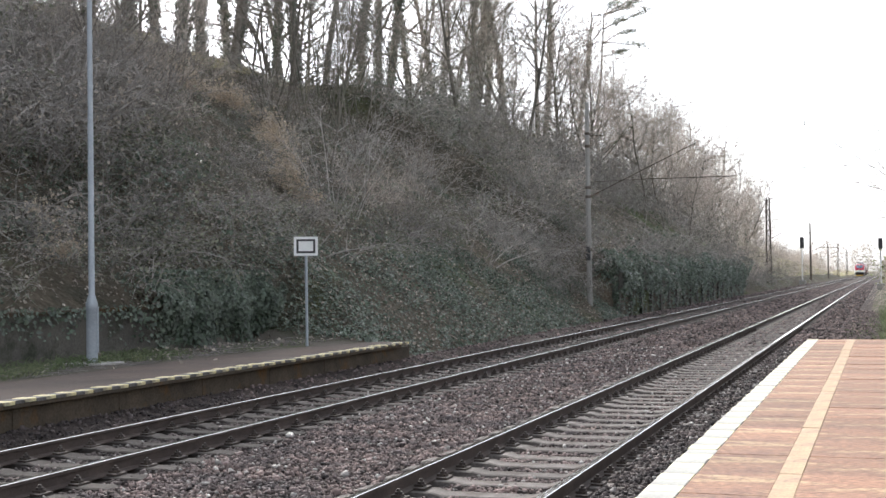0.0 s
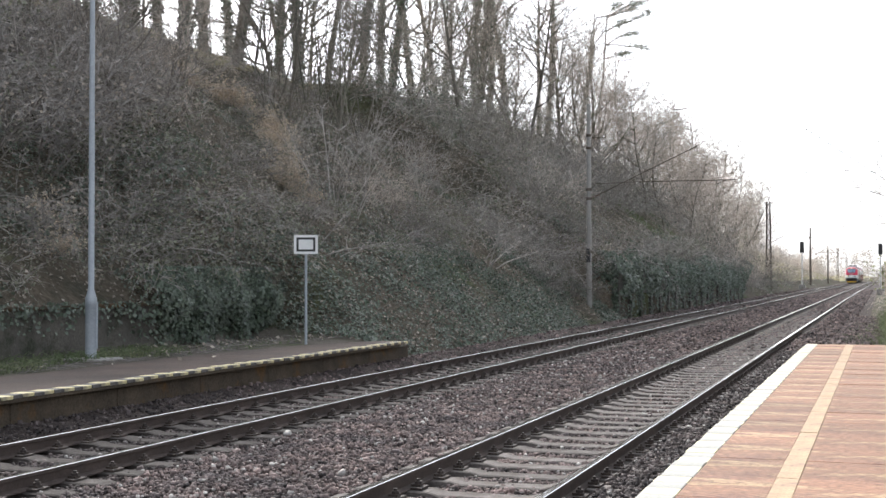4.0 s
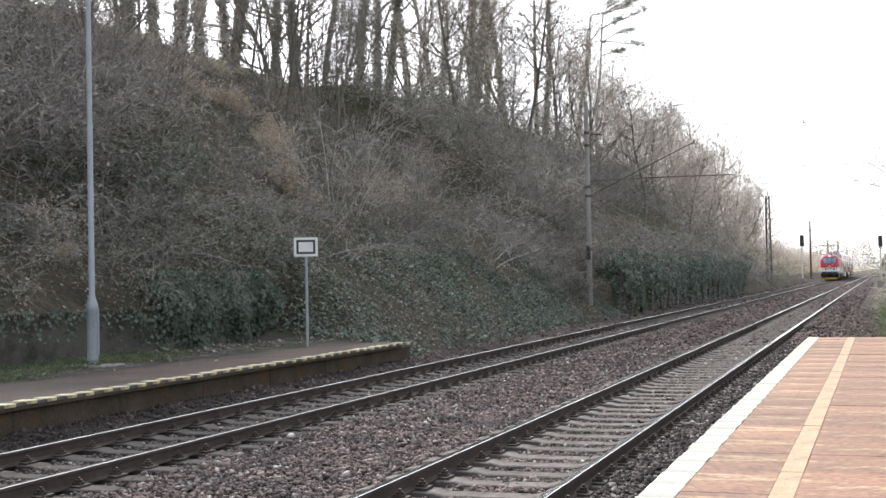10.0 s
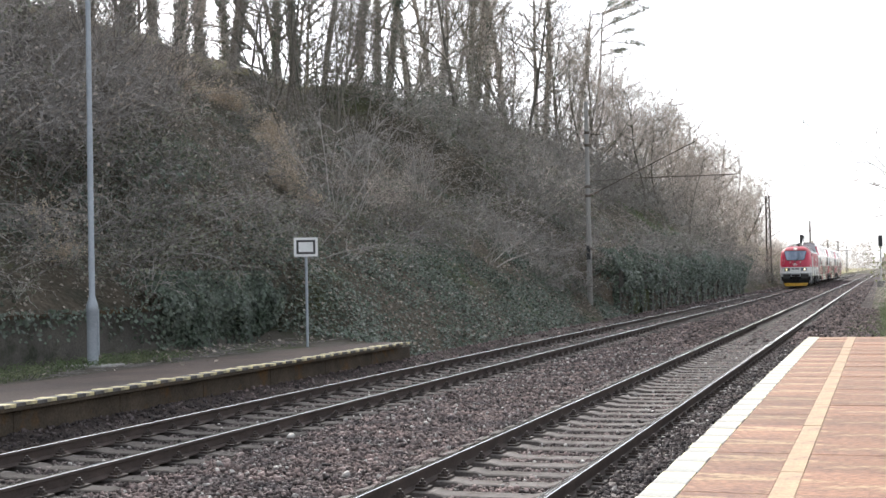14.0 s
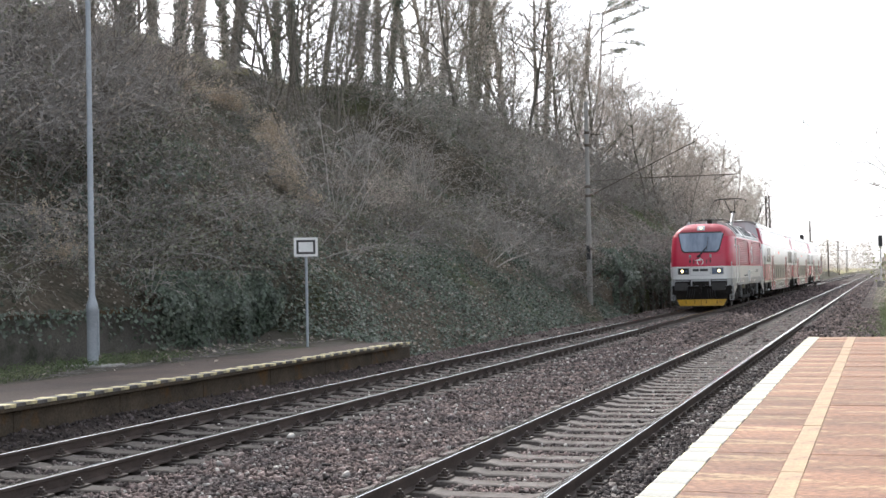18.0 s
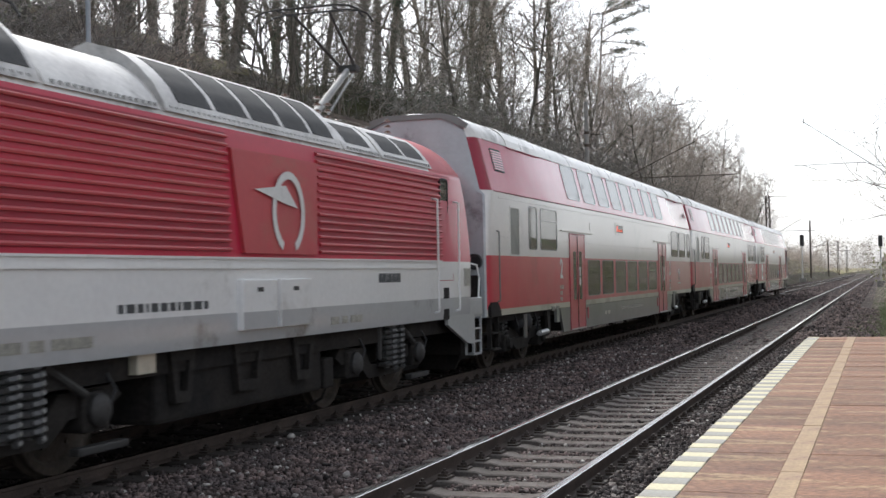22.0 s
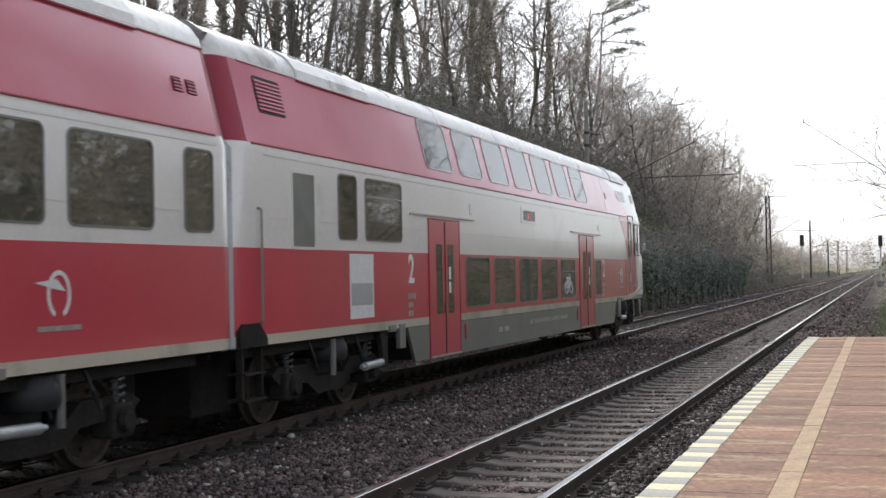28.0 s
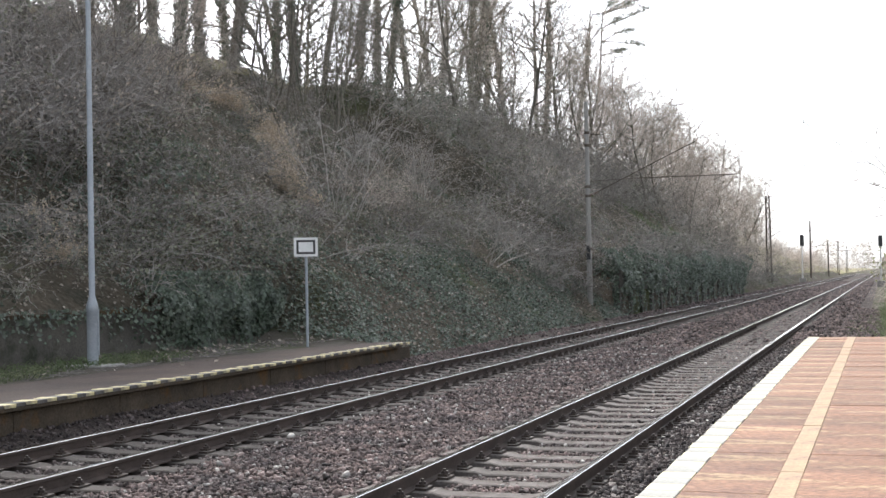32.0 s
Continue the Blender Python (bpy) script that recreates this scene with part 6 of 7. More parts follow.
        for a, b, xx in ((1.78, 2.28, 0), (LOCO_L - 2.28, LOCO_L - 1.78, 0)):
            m = pose(sx(3.02, -0.003), (a + b) / 2, 3.02, 0, 1.2 * s, 0 if s > 0 else 180)
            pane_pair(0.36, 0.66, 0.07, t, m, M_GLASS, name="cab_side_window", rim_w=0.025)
            for y in (a - 0.32, b + 0.22):
                bm = bmesh.new()
                x = sx(2.1, 0.07)
                pipe(bm, [(sx(3.0, 0.0), y, 3.02), (x, y, 3.0), (x, y, 1.24), (sx(1.2, 0.0), y, 1.22)], 0.018, 8)
                part("handrail", bm, M_LOCO_WHITE, t, smooth=True)
            for z in (1.18, 1.52):
                bm = bmesh.new()
                box(bm, *sorted((sx(z, -0.01), sx(z, 0.004))), (a + b) / 2 - 0.14, (a + b) / 2 + 0.14, z - 0.09, z + 0.09, 0.01)
                part("step_recess", bm, M_UNDER, t, "dark step recess")
            bm = bmesh.new()
            ring_plate(bm, [(a - 0.14, 3.42), (b + 0.12, 3.42), (b + 0.12, 1.72), (a - 0.14, 1.72)], [(a - 0.128, 3.408), (b + 0.108, 3.408), (b + 0.108, 1.732), (a - 0.128, 1.732)], lambda p, x: (s * (x + loco_half(p[1])), p[0], p[1]), -0.01, 0.004)
            part("cab_door_seam", bm, M_DARK_RED, t)
        # battery boxes and small print
        for k in range(2):
            bm = bmesh.new()
            box(bm, *sorted((sx(1.6, -0.02), sx(1.6, 0.075))), 7.90 + 0.92 * k, 8.74 + 0.92 * k, 1.24, 1.80, 0.012)
            bx = part("locker_box", bm, M_LOCO_WHITE, t)
            bm = bmesh.new()
            box(bm, *sorted((sx(1.6, 0.07), sx(1.6, 0.082))), 8.24 + 0.92 * k, 8.38 + 0.92 * k, 1.66, 1.71)
            part("latch", bm, M_RUBBER, bx)
            bm = bmesh.new()
            box(bm, *sorted((sx(1.6, 0.07), sx(1.6, 0.079))), 7.91 + 0.92 * k, 8.73 + 0.92 * k, 1.25, 1.44)
            part("grey_band", bm, M_MID_GREY, bx)
        bars(t, sx(1.5, 0.002), 5.6, 1.50, (0.09, 0.14, 0.10, 0.04, 0.12, 0.12, 0.10, 0.05, 0.16, 0.16, 0.08), 0.085, M_DECAL_DARK, 0.05)
        bars(t, sx(1.7, 0.002), 12.05, 1.72, (0.12, 0.12, 0.06, 0.12, 0.12, 0.06, 0.12), 0.13, M_DECAL_DARK, 0.02)
        bars(t, sx(1.3, 0.002), 3.9, 1.22, (0.3, 0.2, 0.6), 0.10, M_DECAL_FAINT, 0.1)
        bars(t, sx(1.3, 0.002), 10.4, 1.20, (0.25, 0.18, 0.4), 0.10, M_DECAL_FAINT, 0.1)
        bars(t, sx(1.9, 0.002), 15.9, 1.62, (0.34,), 0.30, M_DECAL_FAINT, 0.1)
        # roof shoulder: cover panels with gratings
        def shoulder(y0, y1, z0, z1, mat, name, proud, parent=t, label=""):
            bm = bmesh.new()
            zz = [z0 + (z1 - z0) * k / 8 for k in range(9)]

            def hood(z, d, k):
                """Half width at a height: low covers hug the roof, tall ones bulge over it."""
                return s * (float(np.interp(z, [3.45, 3.60, 3.80, 4.0, 4.12, 4.2, 4.26], [1.44, 1.39, 1.27, 1.08, 0.92, 0.76, 0.50])) + d) if k else sx(z, d)
            tall = y0 < 4.6 or 6.5 < y0 < 10.9
            loft(bm, [[(hood(z, proud, tall), y, z) for z in zz] + [(s * (0.3 if z > 4.05 else 0.5), y, min(z, z1 - 0.05) - 0.02) for z in reversed(zz)] for y in (y0, y1)])
            return part(name, bm, mat, parent, label, smooth=True)
        covers = [(2.75, 4.55, 3.50, 4.26), (4.62, 6.45, 3.50, 3.98), (6.55, 10.95, 3.50, 4.26), (11.05, 12.3, 3.50, 3.98), (12.4, 14.5, 3.50, 3.98)]
        grids = {0: [(2.92, 3.66), (3.74, 4.46)], 2: [(6.85, 7.55), (7.67, 8.37), (8.49, 9.19), (9.31, 10.01), (10.13, 10.75)], 3: [(11.25, 12.1)], 4: [(12.6, 13.4), (13.52, 14.32)]}
        for k, (a, b, z0, z1) in enumerate(covers):
            c = shoulder(a, b, z0, z1, M_LOCO_ROOF, "roof_cover", 0.03, label="silver roof cover with a riveted edge")
            for ga, gb in grids.get(k, ()):
                shoulder(ga, gb, z0 + 0.12, z0 + 0.42 if z1 < 4.1 else z0 + 0.62, M_GRILLE, "roof_grating", 0.036, c, "dark ventilation grating")
            bm = bmesh.new()
            y = a + 0.1
            while y < b - 0.05:
                box(bm, *sorted((sx(3.53, 0.025), sx(3.53, 0.045))), y, y + 0.035, 3.525, 3.56)
                y += 0.11
            part("riveted_edge", bm, M_STEEL, c)["kind"] = "stuff"
    # roof gear: horns, folded and raised collectors, bushings
    for x in (-0.72, 0.10):
        bm = bmesh.new()
        box(bm, x - 0.13, x + 0.13, 1.5, 1.95, 4.02, 4.09, 0.01)
        lathe(bm, [(0.10, 4.08), (0.075, 4.14), (0.05, 4.20), (0.02, 4.21)], 10, (x, 1.68, 0))
        part("horn_cover", bm, M_MID_GREY, t, "grey horn cover")
    bm = bmesh.new()
    prism(bm, [(4.56, 4.0), (4.56, 4.26), (4.75, 4.24), (5.15, 4.06), (5.15, 4.0)], "x", -0.55, 0.55)
    prism(bm, [(2.75, 4.06), (2.75, 4.24), (4.56, 4.24), (4.56, 4.06)], "x", -0.52, 0.52)
    part("roof_hatch", bm, M_LOCO_ROOF, t)

    def base_frame(y):
        for x in (-0.45, 0.45):
            for yy in (y - 0.5, y + 0.5):
                bm = bmesh.new()
                insulator(bm, (x, yy, 4.06), (x, yy, 4.22), 0.06, 3)
                part("collector_insulator", bm, M_INSULATOR, t)
        bm = bmesh.new()
        for x in (-0.45, 0.45):
            box(bm, x - 0.03, x + 0.03, y - 0.7, y + 0.7, 4.21, 4.26)
        for yy in (y - 0.55, y + 0.55):
            box(bm, -0.45, 0.45, yy - 0.03, yy + 0.03, 4.21, 4.26)
        part("collector_base", bm, M_STEEL_DARK, t)

    def head(y, z, pan):
        bm = bmesh.new()
        for yy in (y - 0.2, y + 0.2):
            pipe(bm, [(-0.95, yy, z - 0.20), (-0.86, yy, z - 0.07), (-0.72, yy, z - 0.01), (-0.5, yy, z + 0.02), (0.5, yy, z + 0.02), (0.72, yy, z - 0.01), (0.86, yy, z - 0.07), (0.95, yy, z - 0.20)], 0.016, 6)
        for x in (-0.45, 0.45):
            tube(bm, (x, y - 0.2, z), (x, y + 0.2, z), 0.015, 0.015, 6)
        return part("collector_head", bm, M_BUFFER, pan, "dark current collector head")

    # front collector, folded down
    base_frame(3.9)
    bm = bmesh.new()
    tube(bm, (0, 4.6, 4.28), (0, 2.6, 4.34), 0.05, 0.04, 8)
    tube(bm, (-0.20, 2.6, 4.38), (-0.35, 4.9, 4.36), 0.03, 0.025, 6)
    tube(bm, (0.20, 2.6, 4.38), (0.35, 4.9, 4.36), 0.03, 0.025, 6)
    pan = part("folded_collector", bm, M_BUFFER, t, "dark folded current collector")
    head(4.75, 4.38, pan)
    bm = bmesh.new()
    box(bm, 0.12, 0.34, 1.95, 2.35, 4.10, 4.30, 0.03)
    tube(bm, (0.22, 2.0, 4.30), (0.22, 3.0, 4.24), 0.03, 0.03, 6)
    part("drive_box", bm, M_UNDER, t)
    for x, y in ((-0.5, 2.5), (0.5, 2.5), (0.4, 11.4), (0.7, 11.8), (0.55, 12.5), (0.62, 14.7)):
        bm = bmesh.new()
        insulator(bm, (x, y, 4.02), (x, y, 4.40), 0.065, 4)
        part("roof_insulator", bm, M_INSULATOR, t)
    # rear collector, raised to the wire
    base_frame(13.6)
    bm = bmesh.new()
    tube(bm, (0, 13.2, 4.28), (0, 14.62, 5.22), 0.065, 0.05, 8)
    tube(bm, (0.12, 13.4, 4.26), (0.10, 14.55, 5.12), 0.02, 0.02, 6)
    pan = part("raised_collector", bm, M_STEEL, t, "raised current collector with a pale lower arm")
    bm = bmesh.new()
    tube(bm, (-0.12, 14.6, 5.22), (-0.3, 13.2, 5.85), 0.026, 0.022, 6)
    tube(bm, (0.12, 14.6, 5.22), (0.3, 13.2, 5.85), 0.026, 0.022, 6)
    box(bm, -0.16, 0.16, 14.52, 14.70, 5.15, 5.27, 0.02)
    part("upper_arm", bm, M_BUFFER, pan)
    head(13.15, 5.88, pan)
    bm = bmesh.new()
    for y in (7.2, 11.6, 12.3):
        insulator(bm, (-0.55, y, 4.08), (-0.55, y, 4.45), 0.06, 4)
    tube(bm, (-0.55, 4.4, 4.46), (-0.55, 13.0, 4.46), 0.02, 0.02, 6)
    part("roof_busbar", bm, M_STEEL_DARK, t)
    # bogies
    for c in (4.33, 12.9):
        bm = bmesh.new()
        for s in (-1, 1):
            out = [(c - 1.75, 0.72), (c - 1.6, 0.84), (c - 0.75, 0.80), (c - 0.5, 0.55), (c + 0.5, 0.55), (c + 0.75, 0.80), (c + 1.6, 0.84), (c + 1.75, 0.72), (c + 1.55, 0.62), (c + 0.9, 0.56), (c + 0.6, 0.36), (c - 0.6, 0.36), (c - 0.9, 0.56), (c - 1.55, 0.62)]
            prism(bm, out, "x", *sorted((s * 1.02, s * 1.20)))
            for yy in (c - 1.25, c + 1.25):
                box(bm, *sorted((s * 0.98, s * 1.26)), yy - 0.22, yy + 0.22, 0.42, 0.80, 0.04)
        box(bm, -1.0, 1.0, c - 0.4, c + 0.4, 0.45, 0.85, 0.03)
        bogie = part("bogie_frame", bm, M_BOGIE, t, "dusty dark steel bogie frame")
        for s in (-1, 1):
            for dy in (-0.16, 0.16):
                bm = bmesh.new()
                coil(bm, s * 1.31, c + dy, 0.48, 1.10, 0.13, 0.036, 8)
                part("coil_spring", bm, M_SPRING, bogie, "dark steel coil spring", smooth=True)
            bm = bmesh.new()
            tube(bm, (s * 1.30, c + 0.4, 1.08), (s * 1.30, c + 1.0, 0.78), 0.045, 0.045, 8)
            part("slanted_damper", bm, M_BUFFER, bogie)
            bm = bmesh.new()
            tube(bm, (s * 1.30, c - 0.42, 1.12), (s * 1.30, c - 0.42, 0.62), 0.05, 0.04, 8)
            part("upright_damper", bm, M_BUFFER, bogie)
            for dy in (-1.25, 1.25):
                bm = bmesh.new()
                lathe(bm, [(0.16, s * 1.26), (0.16, s * 1.31), (0.12, s * 1.35), (0.05, s * 1.36)], 14, (0, c + dy, 0.62), "x")
                part("axle_box_cover", bm, M_BUFFER, bogie, smooth=True)
                bm = bmesh.new()
                pipe(bm, [(s * 1.30, c + dy + 0.1, 0.95), (s * 1.36, c + dy + 0.16, 0.8), (s * 1.34, c + dy + 0.08, 0.66)], 0.016, 6)
                part("cable", bm, M_RUBBER, bogie)
            bm = bmesh.new()
            box(bm, *sorted((s * 1.05, s * 1.22)), c - 2.15, c - 1.85, 0.35, 0.75, 0.03)
            part("sand_box", bm, M_BOGIE, bogie)
            bm = bmesh.new()
            pipe(bm, [(s * 1.15, c - 1.95, 0.36), (s * 1.05, c - 1.88, 0.2), (s * 0.82, c - 1.82, 0.08)], 0.02, 6)
            part("sand_pipe", bm, M_BUFFER, bogie)
            bm = bmesh.new()
            box(bm, *sorted((s * 1.16, s * 1.28)), c + 0.95, c + 1.75, 0.22, 0.30, 0.02)
            part("brake_beam", bm, M_BUFFER, bogie)
        for yy in (c - 1.25, c + 1.25):
            wheelset(t, yy, 0.61)
    bm = bmesh.new()
    box(bm, -1.25, 1.25, 6.6, 10.6, 0.35, 1.12, 0.05)
    part("transformer_tank", bm, M_UNDER, t)
    for s in (-1, 1):
        for y, w in ((6.75, 0.5), (8.1, 0.7), (9.6, 0.6)):
            bm = bmesh.new()
            ring_plate(bm, [(y, 1.08), (y + w, 1.08), (y + w - 0.1, 0.55), (y + 0.1, 0.55)], [(y + 0.12, 0.98), (y + w - 0.12, 0.98), (y + w - 0.18, 0.66), (y + 0.18, 0.66)], lambda p, x: (s * x, p[0], p[1]), 1.26, 1.34)
            part("equipment_bracket", bm, M_BOGIE, t)
        bm = bmesh.new()
        box(bm, *sorted((s * 1.30, s * 1.40)), 6.05, 6.38, 0.90, 1.12, 0.01)
        part("socket_box", bm, M_CREAM, t, "pale socket box")
    bm = bmesh.new()
    box(bm, -1.30, 1.30, 0.7, LOCO_L - 0.7, 0.86, 1.105, 0.0)
    part("underframe", bm, M_UNDER, t)
    # Added dark blocks stand in for the deep shade under the locomotive.
    for a, b in ((0.9, 6.5), (10.7, 16.1)):
        bm = bmesh.new()
        box(bm, -0.58, 0.58, a, b, 0.22, 0.90, 0.04)
        part("traction_motor_block", bm, M_UNDER, t, "dark block added for the shade under the locomotive")
    return t


# ---- the double-deck coaches ----
COACH_L = 25.80
SECTION = [(1.38, 1.02), (1.41, 1.04), (1.41, 1.16), (1.41, 2.16), (1.41, 3.27), (1.405, 3.36), (1.165, 4.34), (1.13, 4.46), (1.02, 4.60), (0.85, 4.71), (0.55, 4.80), (0.0, 4.84)]


def side_half(z):
    return float(np.interp(z, [p[1] for p in SECTION], [p[0] for p in SECTION]))


LEAN = math.degrees(math.atan2(1.405 - 1.165, 4.34 - 3.36))


def roof_z(x):
    return float(np.interp(x, [p[0] for p in reversed(SECTION[6:])], [p[1] for p in reversed(SECTION[6:])]))


def coach(cab=False):
    name = "cab_coach" if cab else "double_deck_coach"
    label = "red and white double-deck driving coach with a sloping white cab" if cab else "red and white double-deck coach with two rows of dark windows"
    t = thing(name, label, "train coach")
    # lengthwise stations: width and roof shrink at the two ends
    full = SECTION
    stations = [(-0.10, -0.24, -0.05), (-0.07, -0.15, -0.02), (-0.01, -0.07, -0.01), (0.08, -0.025, 0.0), (0.20, 0.0, 0.0)]
    rings = []

    def ring(y, dx, dz):
        half = [(max(0.0, x + dx * (1.0 if z > 3.3 else 0.4)) if x > 0 else 0.0, y, min(z, 4.84 + dz)) for x, z in full]
        return half + [(-x, yy, z) for x, yy, z in reversed(half[:-1])]

    for y, dx, dz in stations:
        rings.append(ring(y, dx, dz))
    if not cab:
        for y in (6.0, 12.0, 18.0):
            rings.append(ring(y, 0, 0))
        for y, dx, dz in reversed(stations):
            rings.append(ring(COACH_L - y, dx, dz))
    else:
        for y in (6.0, 12.0, 18.0, 20.2, 22.6):
            rings.append(ring(y, 0, 0))
        # the cab: the roof slopes down to a rounded nose
        for y, w, top in ((23.2, 0.0, 4.84), (23.9, 0.0, 4.74), (24.35, -0.005, 4.57), (24.68, -0.01, 4.37), (24.92, -0.02, 4.17), (25.12, -0.03, 3.96), (25.30, -0.04, 3.72), (25.43, -0.06, 3.45), (25.52, -0.08, 2.95), (25.62, -0.14, 2.35), (25.74, -0.34, 1.95), (25.86, -0.75, 1.6)):
            half = []
            for x, z in full:
                zz = min(z, top - 0.10 * (x / 1.41) ** 2 * (1 if z > 3 else 0))
                tuck = 0.5 * smoothstep(24.75, 25.9, y) * max(0.0, min(1.0, (z - 2.3) / 1.1))
                xx = x if x == 0 else max(0.05, x + w - tuck)
                half.append((xx, y, zz if zz > 1.02 else z))
            rings.append(half + [(-x, yy, z) for x, yy, z in reversed(half[:-1])])
    bm = bmesh.new()
    loft(bm, rings)
    for f in bm.faces:
        c = f.calc_center_median()
        z, y = c.z, c.y
        if (y < 0.15 or (not cab and y > COACH_L - 0.15)) and len(f.verts) > 4:
            k = 5
        elif y < -0.05 or (not cab and y > COACH_L + 0.05):
            k = 5
        elif y < 0.2 or (not cab and y > COACH_L - 0.2):
            k = (7 if z > 3.36 else (1 if z > 2.16 else (0 if z > 1.16 else 3))) if z < 4.36 else 4
        elif z < 1.04:
            k = 6
        elif z < 1.16:
            k = 3
        elif z < 2.16:
            k = 0
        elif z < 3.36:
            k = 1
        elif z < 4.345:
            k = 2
        else:
            k = 4
        if cab and (y > 22.6 or (y > 20.2 and z > 3.36)) and k in (0, 1, 2):
            k = 1
        if cab and y > 22.6 and z < 1.30:
            k = 8
        f.material_index = k
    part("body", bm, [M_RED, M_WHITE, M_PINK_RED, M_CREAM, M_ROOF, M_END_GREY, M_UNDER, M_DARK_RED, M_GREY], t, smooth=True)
    end_skirt = 21.05
    for s in (-1, 1):
        bm = bmesh.new()
        prism(bm, [(5.22, 1.035), (5.55, 0.50), (end_skirt - 0.30, 0.48), (end_skirt + 0.02, 1.035)], "x", *sorted((s * 1.362, s * 1.412)))
        part("side_skirt", bm, M_GREY, t, "grey lower side skirt")
    bm = bmesh.new()
    prism(bm, [(5.35, 1.03), (5.65, 0.52), (end_skirt - 0.40, 0.50), (end_skirt - 0.1, 1.03)], "x", -1.36, 1.36)
    part("floor_pan", bm, M_UNDER, t)
    # seams along the side
    stop = 22.6 if cab else COACH_L - 0.3
    for s in (-1, 1):
        d2 = 16.78 if cab else 18.40
        runs = [(3.25, 0.6, 24.9 if cab else stop), (2.52, 0.6, 1.28), (2.52, 2.02, 2.66), (2.52, 3.38, 3.58), (2.52, 5.10, 6.15), (2.52, 7.80, d2 - 0.06), (2.52, d2 + 1.58, 22.4 if cab else 21.1)]
        for z, a, b in runs + ([] if cab else [(2.52, 22.57, 22.82), (2.52, 24.30, 24.80)]):
            bm = bmesh.new()
            box(bm, *sorted((s * 1.405, s * 1.417)), a, b, z - 0.010, z + 0.010)
            part("side_bead", bm, M_WHITE, t)
        bm = bmesh.new()
        box(bm, *sorted((s * 1.40, s * 1.425)), 0.3, stop, 3.350, 3.366)
        part("deck_bead", bm, M_DARK_RED, t)
        bm = bmesh.new()
        box(bm, *sorted((s * 1.13, s * 1.185)), 0.4, stop + 0.2, 4.335, 4.353)
        part("roof_gutter", bm, M_WHITE, t)

    # windows
    pair = None
    n_low, n_up = (5, 7) if cab else (6, 8)
    door2 = 16.78 if cab else 18.40
    for s in (1, -1):
        turn = 0 if s > 0 else 180

        def at(y, z, w=0.0, h=0.0):
            return pose(s * 1.410, y + w / 2, z + h / 2, 0, 0, turn)

        for k in range(n_low):
            y, w, h = 8.12 + 1.70 * k, 1.36, 0.84
            if k == n_low - 1:
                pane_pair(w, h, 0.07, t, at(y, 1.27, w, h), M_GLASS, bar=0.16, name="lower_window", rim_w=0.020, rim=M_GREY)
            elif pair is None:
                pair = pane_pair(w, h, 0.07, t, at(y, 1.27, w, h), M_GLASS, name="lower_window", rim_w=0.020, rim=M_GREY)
            else:
                pane_again(pair, at(y, 1.27, w, h))
        up = None
        for k in range(n_up):
            y, h = 6.34 + 1.727 * k, 0.80
            zc = 3.92
            m = pose(s * (side_half(zc) + 0.002), y + 0.64, zc, 0, -LEAN * s, 0) @ pose(0, 0, 0, 0, 0, turn)
            if k == n_up - 1:
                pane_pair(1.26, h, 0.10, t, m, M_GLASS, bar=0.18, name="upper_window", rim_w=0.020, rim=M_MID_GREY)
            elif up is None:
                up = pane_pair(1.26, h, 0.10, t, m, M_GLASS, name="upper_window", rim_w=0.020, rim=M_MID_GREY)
            else:
                pane_again(up, m)
        pane_pair(0.62, 0.90, 0.03, t, at(1.34, 2.19, 0.62, 0.90), M_MATT_PANE, name="frosted_window", rim=M_WHITE)
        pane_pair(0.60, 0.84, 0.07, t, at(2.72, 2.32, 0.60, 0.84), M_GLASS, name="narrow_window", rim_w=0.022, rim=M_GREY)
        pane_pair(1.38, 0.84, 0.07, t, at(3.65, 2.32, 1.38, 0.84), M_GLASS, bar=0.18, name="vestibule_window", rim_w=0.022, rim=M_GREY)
        if not cab:
            pane_pair(1.36, 0.84, 0.07, t, at(21.15, 2.32, 1.36, 0.84), M_GLASS, name="vestibule_window", rim_w=0.022, rim=M_GREY)
            pane_pair(1.36, 0.84, 0.07, t, at(22.88, 2.32, 1.36, 0.84), M_GLASS, name="vestibule_window", rim_w=0.022, rim=M_GREY)
            pane_pair(0.56, 0.84, 0.07, t, at(24.86, 2.32, 0.56, 0.84), M_GLASS, name="narrow_window", rim_w=0.022, rim=M_GREY)
        else:
            pane_pair(0.58, 0.84, 0.07, t, at(18.60, 1.27, 0.58, 0.84), M_GLASS, name="narrow_window", rim_w=0.022, rim=M_GREY)
        # doors: two leaves in a frame
        for y in (6.22, door2):
            bm = bmesh.new()
            ring_plate(bm, [(y - 0.02, 0.50), (y + 1.54, 0.50), (y + 1.54, 2.72), (y - 0.02, 2.72)], [(y + 0.01, 0.53), (y + 1.51, 0.53), (y + 1.51, 2.69), (y + 0.01, 2.69)], lambda p, x: (s * x, p[0], p[1]), 1.40, 1.424)
            d = part("door", bm, M_DARK_RED, t, "red double leaf door with narrow panes")
            for k in range(2):
                a = y + 0.012 + 0.752 * k
                bm = bmesh.new()
                box(bm, *sorted((s * 1.40, s * 1.420)), a, a + 0.742, 0.535, 2.685, 0.006)
                part("door_leaf", bm, M_RED, d)
                bm = bmesh.new()
                q = rounded(0.30, 1.12, 0.06, 3, a + (0.46 if k == 0 else 0.28), 1.75)
                prism(bm, q, "x", *sorted((s * 1.415, s * 1.424)))
                part("door_pane", bm, M_GLASS, d)
            bm = bmesh.new()
            box(bm, *sorted((s * 1.418, s * 1.430)), y + 0.752, y + 0.768, 0.55, 2.67)
